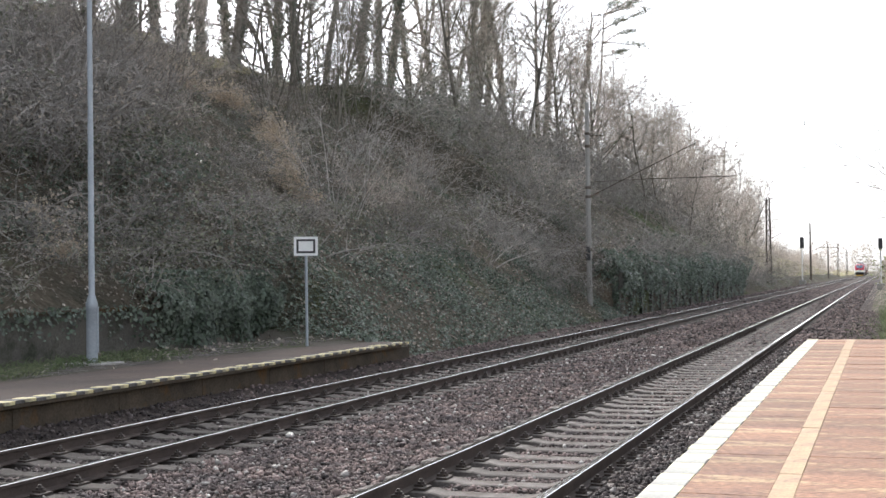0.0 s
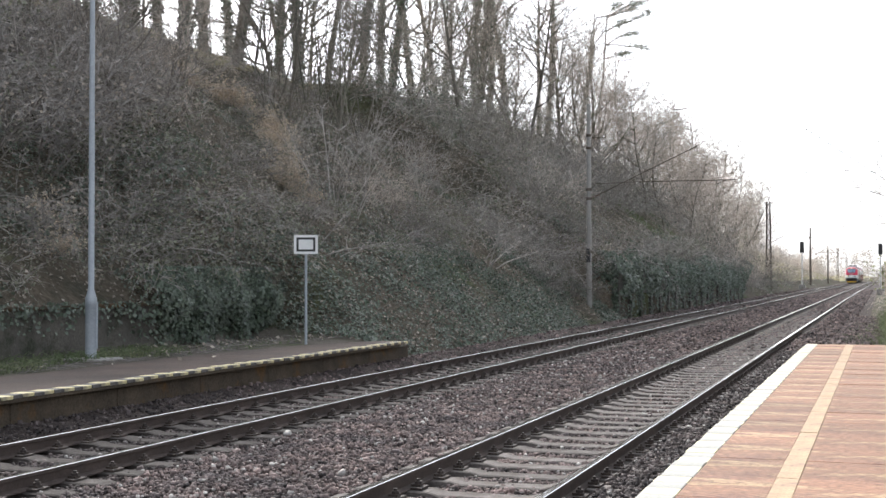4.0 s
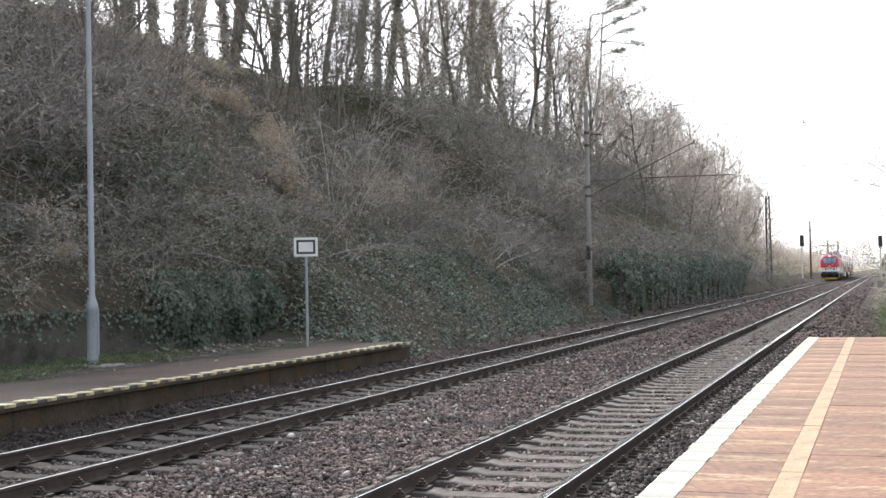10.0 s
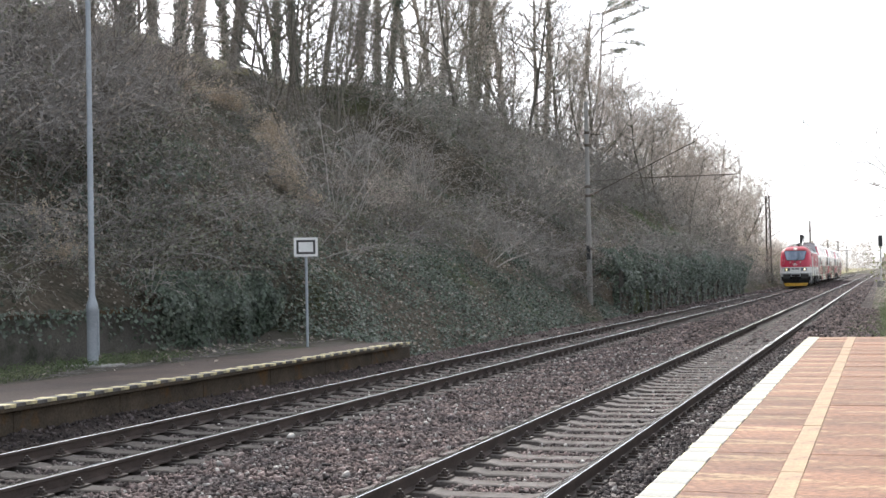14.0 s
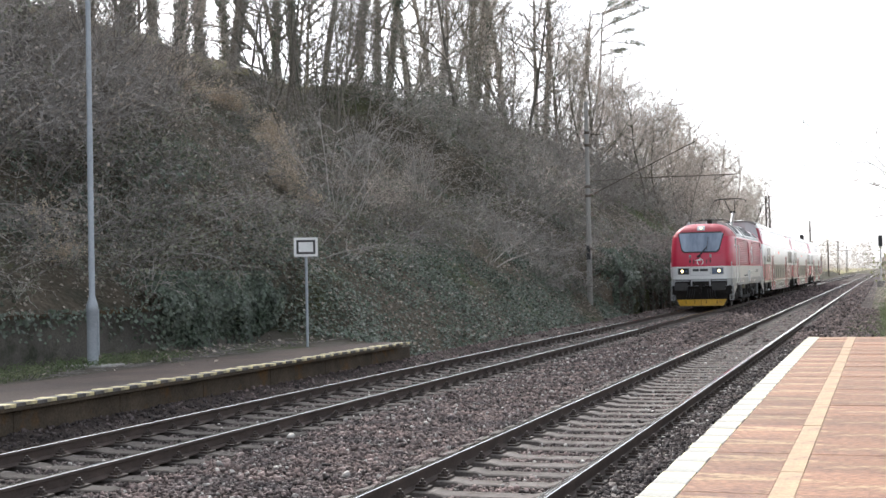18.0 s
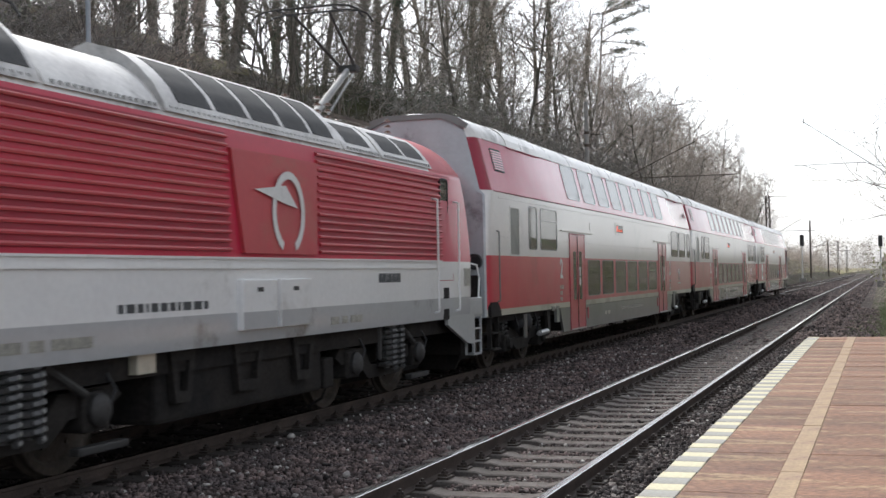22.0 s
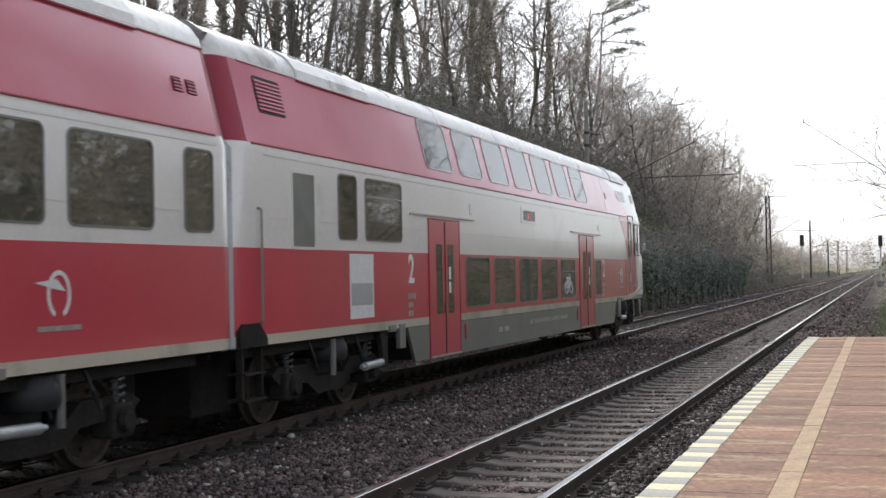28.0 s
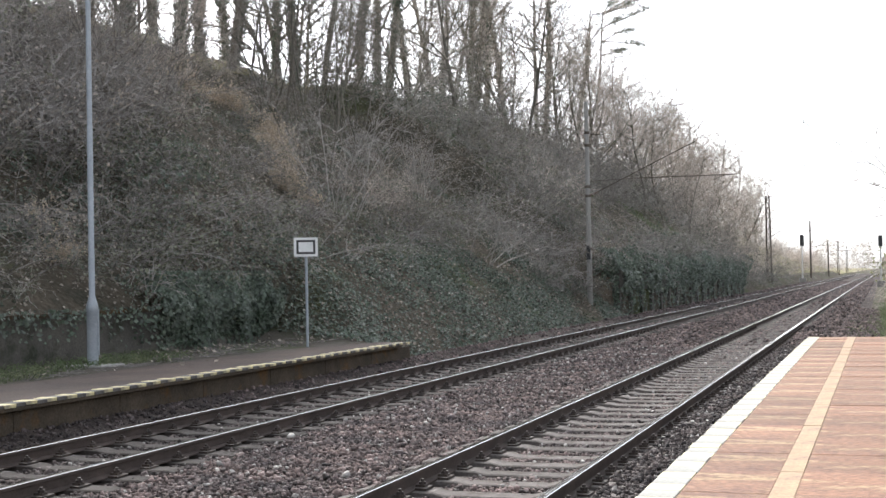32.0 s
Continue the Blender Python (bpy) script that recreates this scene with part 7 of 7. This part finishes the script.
            box(bm, *sorted((s * 1.418, s * 1.436)), y + 0.70, y + 0.74, 1.20, 1.34, 0.005)
            part("door_seal", bm, M_RUBBER, d)
            bm = bmesh.new()
            box(bm, *sorted((s * 1.421, s * 1.428)), y + 0.93, y + 1.03, 1.52, 1.70)
            box(bm, *sorted((s * 1.421, s * 1.428)), y + 0.94, y + 1.03, 1.74, 1.95)
            part("door_notice", bm, M_DECAL, d)
            bm = bmesh.new()
            box(bm, *sorted((s * 1.38, s * 1.440)), y + 0.02, y + 1.5, 0.505, 0.53)
            part("door_step", bm, M_STEEL, d)
            bm = bmesh.new()
            box(bm, *sorted((s * 1.405, s * 1.450)), y - 0.85, y + 2.30, 2.745, 2.775, 0.006)
            part("door_gutter", bm, M_CREAM, t)
            bm = bmesh.new()
            yy = y + 1.75 if y < 10 else y - 0.35
            box(bm, *sorted((s * 1.405, s * 1.428)), yy, yy + 0.11, 0.72, 0.98, 0.015)
            part("door_button_box", bm, M_DARK_RED, t)
            bm = bmesh.new()
            box(bm, *sorted((s * 1.405, s * 1.420)), y + 2.15, y + 2.27, 2.86, 3.02, 0.01)
            part("side_vent", bm, M_WHITE, t)
        # destination display
        yd = 11.70 if cab else 11.55
        bm = bmesh.new()
        ring_plate(bm, rounded(1.14, 0.32, 0.03, 2, yd + 0.57, 2.98), rounded(0.90, 0.20, 0.01, 2, yd + 0.60, 2.98), lambda p, x: (s * x, p[0], p[1]), 1.40, 1.420)
        d = part("display_frame", bm, M_WHITE, t)
        bm = bmesh.new()
        box(bm, *sorted((s * 1.39, s * 1.413)), yd + 0.15, yd + 1.05, 2.88, 3.08)
        part("display_pane", bm, M_DISPLAY, d)
        bm = bmesh.new()
        if cab:
            box(bm, *sorted((s * 1.412, s * 1.416)), yd + 0.52, yd + 0.58, 2.92, 3.04)
        else:
            box(bm, *sorted((s * 1.412, s * 1.416)), yd + 0.18, yd + 0.38, 2.91, 3.06)
            for k in range(5):
                box(bm, *sorted((s * 1.412, s * 1.416)), yd + 0.43 + 0.12 * k, yd + 0.52 + 0.12 * k, 2.91, 2.97)
        part("display_bars", bm, M_DISPLAY_ON, d, "glowing orange display bars")
        # upper vent grille, slats one by one
        bm = bmesh.new()
        zc = 3.98
        prism(bm, rounded(0.72, 0.46, 0.05, 3), "x", -0.02, 0.004)
        g = part("vent_grille", bm, M_GRILLE, t)
        g.matrix_basis = pose(s * (side_half(zc) + 0.002), 1.06, zc, 0, -LEAN * s, 0) @ pose(0, 0, 0, 0, 0, turn)
        for k in range(8):
            bm = bmesh.new()
            box(bm, 0.0, 0.016, -0.33, 0.33, -0.195 + 0.05 * k, -0.168 + 0.05 * k)
            part("vent_slat", bm, M_PINK_RED, g)
        yv = 20.48 if cab else 24.95
        for k in range(1 if cab else 2):
            bm = bmesh.new()
            box(bm, -0.01, 0.008, -0.1 + 0.28 * k, 0.08 + 0.28 * k, -0.08, 0.08, 0.004)
            g = part("small_vent", bm, M_UNDER, t)
            g.matrix_basis = pose(s * (side_half(3.84) + 0.002), yv, 3.84, 0, -LEAN * s, 0) @ pose(0, 0, 0, 0, 0, turn)
            for j in range(4):
                bm = bmesh.new()
                box(bm, 0.004, 0.014, -0.095 + 0.28 * k, 0.075 + 0.28 * k, -0.072 + 0.038 * j, -0.054 + 0.038 * j)
                part("vent_slat", bm, M_PINK_RED, g)
        # roof hatches near the ends and their seams
        for a, b in ((2.0, 4.4), (21.8, 23.55)) if cab else ((2.0, 4.4), (22.2, 24.35)):
            bm = bmesh.new()
            q = [(1.19, 4.325), (1.15, 4.47), (1.04, 4.615), (0.87, 4.728), (0.57, 4.815), (0.52, 4.75), (1.08, 4.36)]
            loft(bm, [[(s * x, a, z) for x, z in q], [(s * x, b, z) for x, z in q]])
            part("roof_hatch", bm, M_ROOF, t)
            bm = bmesh.new()
            box(bm, *sorted((s * 1.17, s * 1.20)), a, b, 4.308, 4.325)
            part("hatch_lip", bm, M_DARK_RED, t)
            for k in range(6):
                y = a + 0.3 + 0.3 * k
                bm = bmesh.new()
                loft(bm, [[(s * 0.95, y, 4.69), (s * 0.66, y, 4.795), (s * 0.66, y, 4.78), (s * 0.95, y, 4.66)], [(s * 0.95, y + 0.2, 4.69), (s * 0.66, y + 0.2, 4.795), (s * 0.66, y + 0.2, 4.78), (s * 0.95, y + 0.2, 4.66)]])
                part("roof_louvre", bm, M_GRILLE, t)
        for k in range(0, 12):
            y = 1.5 + k * 2.0
            bm = bmesh.new()
            q = [(x, roof_z(x) + 0.007) for x in (1.14, 1.02, 0.85, 0.55, 0.0)] + [(x, roof_z(x) - 0.02) for x in (0.0, 0.55, 0.85, 1.02, 1.14)]
            loft(bm, [[(s * x, y, z) for x, z in q], [(s * x, y + 0.03, z) for x, z in q]])
            part("roof_seam", bm, M_ROOF, t)
        # end lamp recess, handrail, steps at the corner
        bm = bmesh.new()
        pipe(bm, [(s * 1.40, 0.42, 2.62), (s * 1.46, 0.42, 2.60), (s * 1.46, 0.42, 1.32), (s * 1.40, 0.42, 1.30)], 0.016, 8)
        part("handrail", bm, M_GREY, t, smooth=True)
        bm = bmesh.new()
        prism(bm, [(-0.05, 1.03), (0.62, 1.03), (0.62, 1.12), (0.42, 1.30), (0.02, 1.30), (-0.05, 1.22)], "x", *sorted((s * 1.15, s * 1.418)))
        part("corner_step_recess", bm, M_UNDER, t, "dark corner step recess")
        bm = bmesh.new()
        for yy in (0.05, 0.52):
            box(bm, *sorted((s * 1.30, s * 1.38)), yy, yy + 0.04, 0.42, 1.04)
        box(bm, *sorted((s * 1.18, s * 1.42)), 0.05, 0.56, 0.42, 0.45)
        box(bm, *sorted((s * 1.20, s * 1.42)), 0.05, 0.56, 0.72, 0.745)
        part("corner_step", bm, M_BOGIE, t)
        bm = bmesh.new()
        box(bm, *sorted((s * 1.36, s * 1.43)), 4.86, 5.10, 0.74, 1.10, 0.01)
        box(bm, *sorted((s * 1.38, s * 1.43)), 4.45, 4.72, 1.0, 1.10, 0.01)
        part("hanger_plate", bm, M_GREY, t)
        bm = bmesh.new()
        prism(bm, [(21.22, 1.13), (21.62, 1.13), (21.58, 0.62), (21.30, 0.60)], "x", *sorted((s * 1.36, s * 1.43)))
        box(bm, *sorted((s * 1.38, s * 1.435)), 21.70, 21.98, 1.02, 1.12, 0.01)
        part("hanger_plate", bm, M_GREY, t)
        # markings
        for y in ((5.42, 19.52) if cab else (5.42, 20.72)):
            lettering("2", 0.60, M_DECAL, t, pose(s * 1.411, y, 1.89, 90, 0, 90 * s) @ Matrix.Diagonal((0.85, 1, 1, 1)), "class_number")
            for r_ in range(3):
                bars(t, s * 1.411, y - 0.14, 1.46 - 0.13 * r_, (0.09, 0.07, 0.09) if r_ == 0 else (0.09, 0.08), 0.085, M_DECAL_FAINT, 0.03)
        ye = 21.85 if cab else 22.72
        if s > 0:
            bird_mark(t, ye, 1.70, 0.42, 1.413, M_DECAL)
        bars(t, s * 1.411, ye - 0.30, 1.385, (0.62,), 0.045, M_DECAL_FAINT)
        bars(t, s * 1.413, 10.0, 0.74, (0.25, 0.3), 0.09, M_DECAL_FAINT, 0.12)
        bars(t, s * 1.413, 12.2, 0.80, (0.10, 0.10, 0.03, 0.10, 0.10, 0.03, 0.10, 0.10, 0.10, 0.10, 0.04, 0.10, 0.10, 0.03, 0.10, 0.03, 0.22, 0.18, 0.05, 0.3, 0.2, 0.12), 0.085, M_DECAL_FAINT, 0.045)
        if cab:
            bm = bmesh.new()
            box(bm, *sorted((s * 1.408, s * 1.415)), 3.06, 3.90, 1.24, 2.12)
            pb = part("side_notice", bm, M_DECAL, t, "pale notice panel with a grey block")
            bm = bmesh.new()
            box(bm, *sorted((s * 1.412, s * 1.418)), 3.10, 3.86, 1.42, 1.72)
            part("notice_block", bm, M_MID_GREY, pb)
            # bicycle sign on the last lower window
            bm = bmesh.new()
            x = s * 1.420
            for cy, cz in ((14.92 + 0.38, 1.50), (14.92 + 0.98, 1.50)):
                pts = [(x, cy + 0.20 * math.cos(k * math.pi / 9), cz + 0.17 * math.sin(k * math.pi / 9)) for k in range(19)]
                pipe(bm, pts, 0.016, 4)
            a, b = 15.30, 15.90
            for p, q in (((a, 1.50), (a + 0.14, 1.80)), ((a + 0.14, 1.78), (a + 0.46, 1.80)), ((a + 0.14, 1.76), (a + 0.28, 1.52)), ((a + 0.28, 1.52), (a + 0.46, 1.80)), ((b, 1.50), (b - 0.13, 1.88)), ((a, 1.50), (a + 0.28, 1.52)), ((b - 0.13, 1.88), (b - 0.24, 1.90)), ((a + 0.06, 1.82), (a + 0.22, 1.82))):
                tube(bm, (x, p[0], p[1]), (x, q[0], q[1]), 0.018, 0.018, 5)
            for v in bm.verts:
                v.co.y, v.co.z = 15.62 + (v.co.y - 15.6) * 0.74, 1.57 + (v.co.z - 1.62) * 0.74
            part("bicycle_sign", bm, M_DECAL, t, "white bicycle sign on the window")
    # front end: gangway with rubber folds, round lamps
    bm = bmesh.new()
    for k in range(4):
        q = rounded(1.66 - 0.02 * k, 2.36, 0.12, 3, 0, 2.15)
        qi = rounded(1.30, 2.06, 0.10, 3, 0, 2.15)
        ring_plate(bm, q, qi, lambda p, x: (p[0], x, p[1]), -0.10 - 0.06 * k, -0.05 - 0.06 * k)
    prism(bm, rounded(1.32, 2.08, 0.10, 3, 0, 2.15), "y", -0.16, -0.09)
    part("gangway_bellows", bm, M_RUBBER, t, "black rubber gangway bellows")
    bm = bmesh.new()
    box(bm, -0.92, 0.92, -0.36, -0.08, 3.30, 3.44, 0.03)
    part("gangway_hood", bm, M_RUBBER, t)
    for s in (-1, 1):
        bm = bmesh.new()
        lathe(bm, [(0.02, -0.16), (0.09, -0.16), (0.10, -0.19), (0.14, -0.19), (0.15, -0.08)], 18, (s * 1.14, 0, 2.05), "y")
        part("end_lamp", bm, M_RUBBER, t, "round dark end lamp")
        bm = bmesh.new()
        box(bm, s * 1.14 - 0.10, s * 1.14 + 0.10, -0.20, -0.06, 1.22, 1.80, 0.02)
        part("cable_recess", bm, M_UNDER, t)
        bm = bmesh.new()
        tube(bm, (s * 0.875, -0.02, 1.06), (s * 0.875, -0.26, 1.06), 0.12, 0.10, 12)
        q = rounded(0.55, 0.34, 0.05, 3, s * 0.875, 1.06)
        loft(bm, [[(x, -0.26, z) for x, z in q], [(x, -0.30, z) for x, z in q]])
        part("buffer", bm, M_UNDER, t)
    bm = bmesh.new()
    prism(bm, [(-1.06, 4.58), (-0.86, 4.72), (-0.55, 4.80), (0.55, 4.80), (0.86, 4.72), (1.06, 4.58), (1.0, 4.50), (0.55, 4.70), (-0.55, 4.70), (-1.0, 4.50)], "y", -0.14, -0.04)
    part("end_roof_rim", bm, M_GREY, t)
    # bogies
    for c, flip in ((2.95, 1), (22.75 if cab else 22.70, -1)):
        bm = bmesh.new()
        for s in (-1, 1):
            out = [(c - 1.7, 0.62), (c - 1.55, 0.70), (c - 0.7, 0.70), (c - 0.45, 0.52), (c + 0.45, 0.52), (c + 0.7, 0.70), (c + 1.55, 0.70), (c + 1.7, 0.62), (c + 1.5, 0.50), (c + 0.7, 0.46), (c + 0.4, 0.30), (c - 0.4, 0.30), (c - 0.7, 0.46), (c - 1.5, 0.50)]
            prism(bm, out, "x", *sorted((s * 0.98, s * 1.14)))
            for yy in (c - 1.28, c + 1.28):
                box(bm, *sorted((s * 0.95, s * 1.22)), yy - 0.18, yy + 0.18, 0.30, 0.64, 0.04)
        box(bm, -0.98, 0.98, c - 0.35, c + 0.35, 0.40, 0.74, 0.03)
        bogie = part("bogie_frame", bm, M_BOGIE, t, "dusty dark steel bogie frame")
        for s in (-1, 1):
            for dy in (-1.28, 1.28):
                bm = bmesh.new()
                coil(bm, s * 1.12, c + dy, 0.64, 0.94, 0.085, 0.018, 4)
                part("axle_spring", bm, M_SPRING, bogie, smooth=True)
            bm = bmesh.new()
            lathe(bm, [(0.26, 0.70), (0.30, 0.76), (0.30, 0.88), (0.24, 1.0)], 14, (s * 1.08, c, 0), "z")
            part("air_spring", bm, M_RUBBER, bogie, smooth=True)
            bm = bmesh.new()
            a = c + flip * (0.75 if flip > 0 else 0.18)
            tube(bm, (s * 1.33, a, 0.56), (s * 1.33, a + flip * 0.62, 0.58), 0.06, 0.06, 10)
            tube(bm, (s * 1.33, a - flip * 0.1, 0.56), (s * 1.33, a, 0.56), 0.03, 0.03, 8)
            part("yaw_damper", bm, M_DAMPER, bogie, "bright damper tube", smooth=True)
            bm = bmesh.new()
            b = a + flip * 0.72
            prism(bm, [(b - 0.04, 0.50), (b + 0.10, 0.50), (b + 0.06 * flip + 0.06, 1.03), (b - 0.12 * flip - 0.06, 1.03)], "x", *sorted((s * 1.29, s * 1.36)))
            part("damper_bracket", bm, M_BOGIE, bogie)
            bm = bmesh.new()
            tube(bm, (s * 1.28, c - flip * 0.2, 1.0), (s * 1.28, c - flip * 0.2, 0.52), 0.05, 0.045, 8)
            part("upright_damper", bm, M_GREY, bogie)
            for yy in (c - 1.28, c + 1.28):
                bm = bmesh.new()
                tube(bm, (s * 1.24, yy, 0.47), (s * 1.30, yy, 0.47), 0.12, 0.10, 12)
                part("axle_box_cover", bm, M_BOGIE, bogie)
            for k in range(3):
                y = c - 0.9 + 0.75 * k
                bm = bmesh.new()
                pipe(bm, [(s * 1.26, y, 1.0), (s * 1.31, y + 0.06, 0.8), (s * 1.29, y + 0.2, 0.62), (s * 1.22, y + 0.28, 0.7)], 0.018, 5)
                part("hose", bm, M_RUBBER, bogie)
        for yy in (c - 1.28, c + 1.28):
            wheelset(t, yy, 0.46)
    bm = bmesh.new()
    box(bm, -1.25, 1.25, 0.1, 5.4, 0.90, 1.03, 0.0)
    part("underframe", bm, M_UNDER, t)
    bm = bmesh.new()
    box(bm, -1.25, 1.25, 20.4, 25.3, 0.90, 1.03, 0.0)
    part("underframe", bm, M_UNDER, t)
    # Added dark filler closes the see-through gap behind the nose apron.
    if cab:
        bm = bmesh.new()
        box(bm, -1.16, 1.16, 24.5, 25.3, 0.46, 1.02, 0.05)
        part("coupler_beam", bm, M_UNDER, t)
    # Filler blocks shut out daylight below the coach, in place of shade.
    for a, b in ((0.3, 5.3), (20.9, 25.2)):
        bm = bmesh.new()
        box(bm, -0.58, 0.58, a, b, 0.20, 0.92, 0.04)
        part("brake_gear_block", bm, M_UNDER, t, "dark block added for the shade under the coach")
    if cab:
        for s in (-1, 1):
            turn = 0 if s > 0 else 180

            def decal(points, mat, nm, lab="", proud=0.004):
                bm = bmesh.new()
                loft(bm, [[(s * (side_half(z) - 0.01), y, z) for y, z in points], [(s * (side_half(z) + proud), y, z) for y, z in points]])
                return part(nm, bm, mat, t, lab)

            def curve(p0, p1, p2, n=10):
                return [tuple((1 - u) ** 2 * np.array(p0) + 2 * u * (1 - u) * np.array(p1) + u * u * np.array(p2)) for u in [k / n for k in range(n + 1)]]

            # the red sweep over the white cab side
            decal([(22.50, 1.17)] + curve((22.6, 1.17), (24.1, 1.20), (24.28, 1.42)) + curve((24.30, 1.50), (23.85, 2.55), (23.02, 3.355)) + curve((21.62, 3.355), (22.50, 2.85), (22.80, 2.30)) + [(22.74, 2.16), (22.5, 2.16)], M_RED, "red_sweep")
            decal([(20.18, 3.370)] + curve((23.02, 3.370), (22.05, 4.24), (20.18, 4.338), 14), M_PINK_RED, "upper_red_sweep", proud=0.0015)
            decal(curve((22.5, 1.16), (24.2, 1.16), (25.0, 1.42)) + curve((25.0, 1.38), (24.2, 1.08), (22.5, 1.05)), M_CREAM, "cream_sweep", proud=0.006)
            # cab door and window
            bm = bmesh.new()
            ring_plate(bm, rounded(0.80, 2.15, 0.05, 3, 23.33, 2.33), rounded(0.775, 2.125, 0.04, 3, 23.33, 2.33), lambda p, x: (s * x, p[0], p[1]), 1.40, 1.420)
            d = part("cab_door_frame", bm, M_DARK_RED, t)
            pane_pair(0.36, 0.92, 0.06, t, pose(s * 1.414, 23.16, 2.74, 0, 0, turn), M_GLASS, name="cab_door_window")
            pane_pair(1.10, 0.86, 0.06, t, pose(s * 1.400, 24.40, 2.74, 0, 0, turn + s * 2.2), M_GLASS, name="cab_side_window", rim_w=0.03)
            bm = bmesh.new()
            box(bm, s * 1.40 - 0.016, s * 1.40 + 0.016, 24.42, 24.46, 2.33, 3.15)
            part("window_bar", bm, M_RUBBER, t)
            for y in (22.95, 23.72):
                bm = bmesh.new()
                pipe(bm, [(s * 1.40, y - 0.06, 2.70), (s * 1.47, y, 2.68), (s * 1.47, y, 1.42), (s * 1.40, y - 0.06, 1.40)], 0.013, 8)
                part("handrail", bm, M_END_GREY, t, smooth=True)
            bm = bmesh.new()
            pipe(bm, [(s * 1.36, 24.95, 2.60), (s * 1.47, 24.97, 2.60)], 0.014, 6)
            box(bm, *sorted((s * 1.43, s * 1.53)), 24.92, 25.0, 2.44, 2.66, 0.02)
            part("camera_pod", bm, M_MID_GREY, t, "grey rear-view pod")
            bm = bmesh.new()
            box(bm, *sorted((s * 1.405, s * 1.419)), 23.12, 23.26, 1.55, 1.78, 0.01)
            part("door_lock", bm, M_DECAL, t)
            # louvres in the white shoulder
            for y0, w, nn, zc in ((22.05, 1.15, 6, 3.93), (24.05, 0.42, 5, 3.94)):
                bm = bmesh.new()
                for k in range(nn):
                    z = zc - 0.13 + 0.05 * k
                    xx = side_half(z)
                    box(bm, *sorted((s * (xx - 0.03), s * (xx + 0.012))), y0, y0 + w, z, z + 0.022)
                part("shoulder_louvre", bm, M_GREY if y0 > 23 else M_WHITE, t)
            bm = bmesh.new()
            prism(bm, [(25.0, 1.02), (25.40, 1.02), (25.36, 0.50), (25.18, 0.62)], "x", *sorted((s * 1.0, s * 1.28)))
            part("nose_apron", bm, M_GREY, t)
            bm = bmesh.new()
            pipe(bm, [(s * 1.20, 24.55, 1.0), (s * 1.24, 24.62, 0.78), (s * 1.18, 24.72, 0.62), (s * 1.22, 24.85, 0.85)], 0.022, 6)
            part("brake_hose", bm, M_RUBBER, t)
            bm = bmesh.new()
            pipe(bm, [(s * 1.27, 24.25, 1.0), (s * 1.29, 24.25, 0.55), (s * 1.10, 24.28, 0.50)], 0.018, 6)
            part("step_rail", bm, M_CREAM, t, "pale bent step rail")
            bm = bmesh.new()
            tube(bm, (s * 0.875, 25.4, 1.06), (s * 0.875, 25.85, 1.06), 0.12, 0.10, 12)
            q = rounded(0.55, 0.34, 0.05, 3, s * 0.875, 1.06)
            loft(bm, [[(x, 25.85, z) for x, z in q], [(x, 25.90, z) for x, z in q]])
            part("buffer", bm, M_UNDER, t)
    return t


COACH = coach()
SECOND = copy_thing(COACH, pose(0, 0, 0))
CAB = coach(True)
LOCO = locomotive()
TRAIN = [(LOCO, 0.0), (COACH, 17.70), (SECOND, 43.76), (CAB, 69.80)]

# ---- the train's run ----
# seconds and where the front of the locomotive is along the line
RUN = [(0, 448), (3, 372), (6, 300.5), (9, 232.5), (11, 190), (13, 149.3), (14, 130.4), (15, 112.2), (16, 94.6), (17, 77.4), (18, 61.0), (19, 45.5), (20, 30.9), (21, 17.3), (22, 4.53), (23, -7.37),
       (24, -18.45), (25, -28.95), (26, -38.9), (27, -48.3), (28, -57.13), (29, -65.43), (30, -73.19), (31, -80.35), (32, -87.1)]


def run_at(t):
    """A smooth curve through RUN, for the turning of the wheels."""
    ts, ys = zip(*RUN)
    k = max(1, min(len(ts) - 2, next(i for i in range(len(ts) - 1, -1, -1) if ts[i] <= t)))
    i = [k - 1, k, k + 1]
    out = 0.0
    for a in i:
        w = 1.0
        for b in i:
            if b != a:
                w *= (t - ts[b]) / (ts[a] - ts[b])
        out += w * ys[a]
    return out


def motions():
    for ob, back in TRAIN:
        walk(ob, [(t, pose(FAR_X + bend(y + back + 10), y + back, 0)) for t, y in RUN])
    for ob, _ in TRAIN:
        for w in ob.children:
            if w.name.startswith("wheelset"):
                _, y, r = w.matrix_basis.translation
                rows = [(0, pose(0, y, r))]
                for f in range(14 * 30, 32 * 30 + 1):
                    t = f / 30
                    rows.append((t, pose(0, y, r, math.degrees((run_at(14) - run_at(t)) / r))))
                walk(w, rows)


motions()
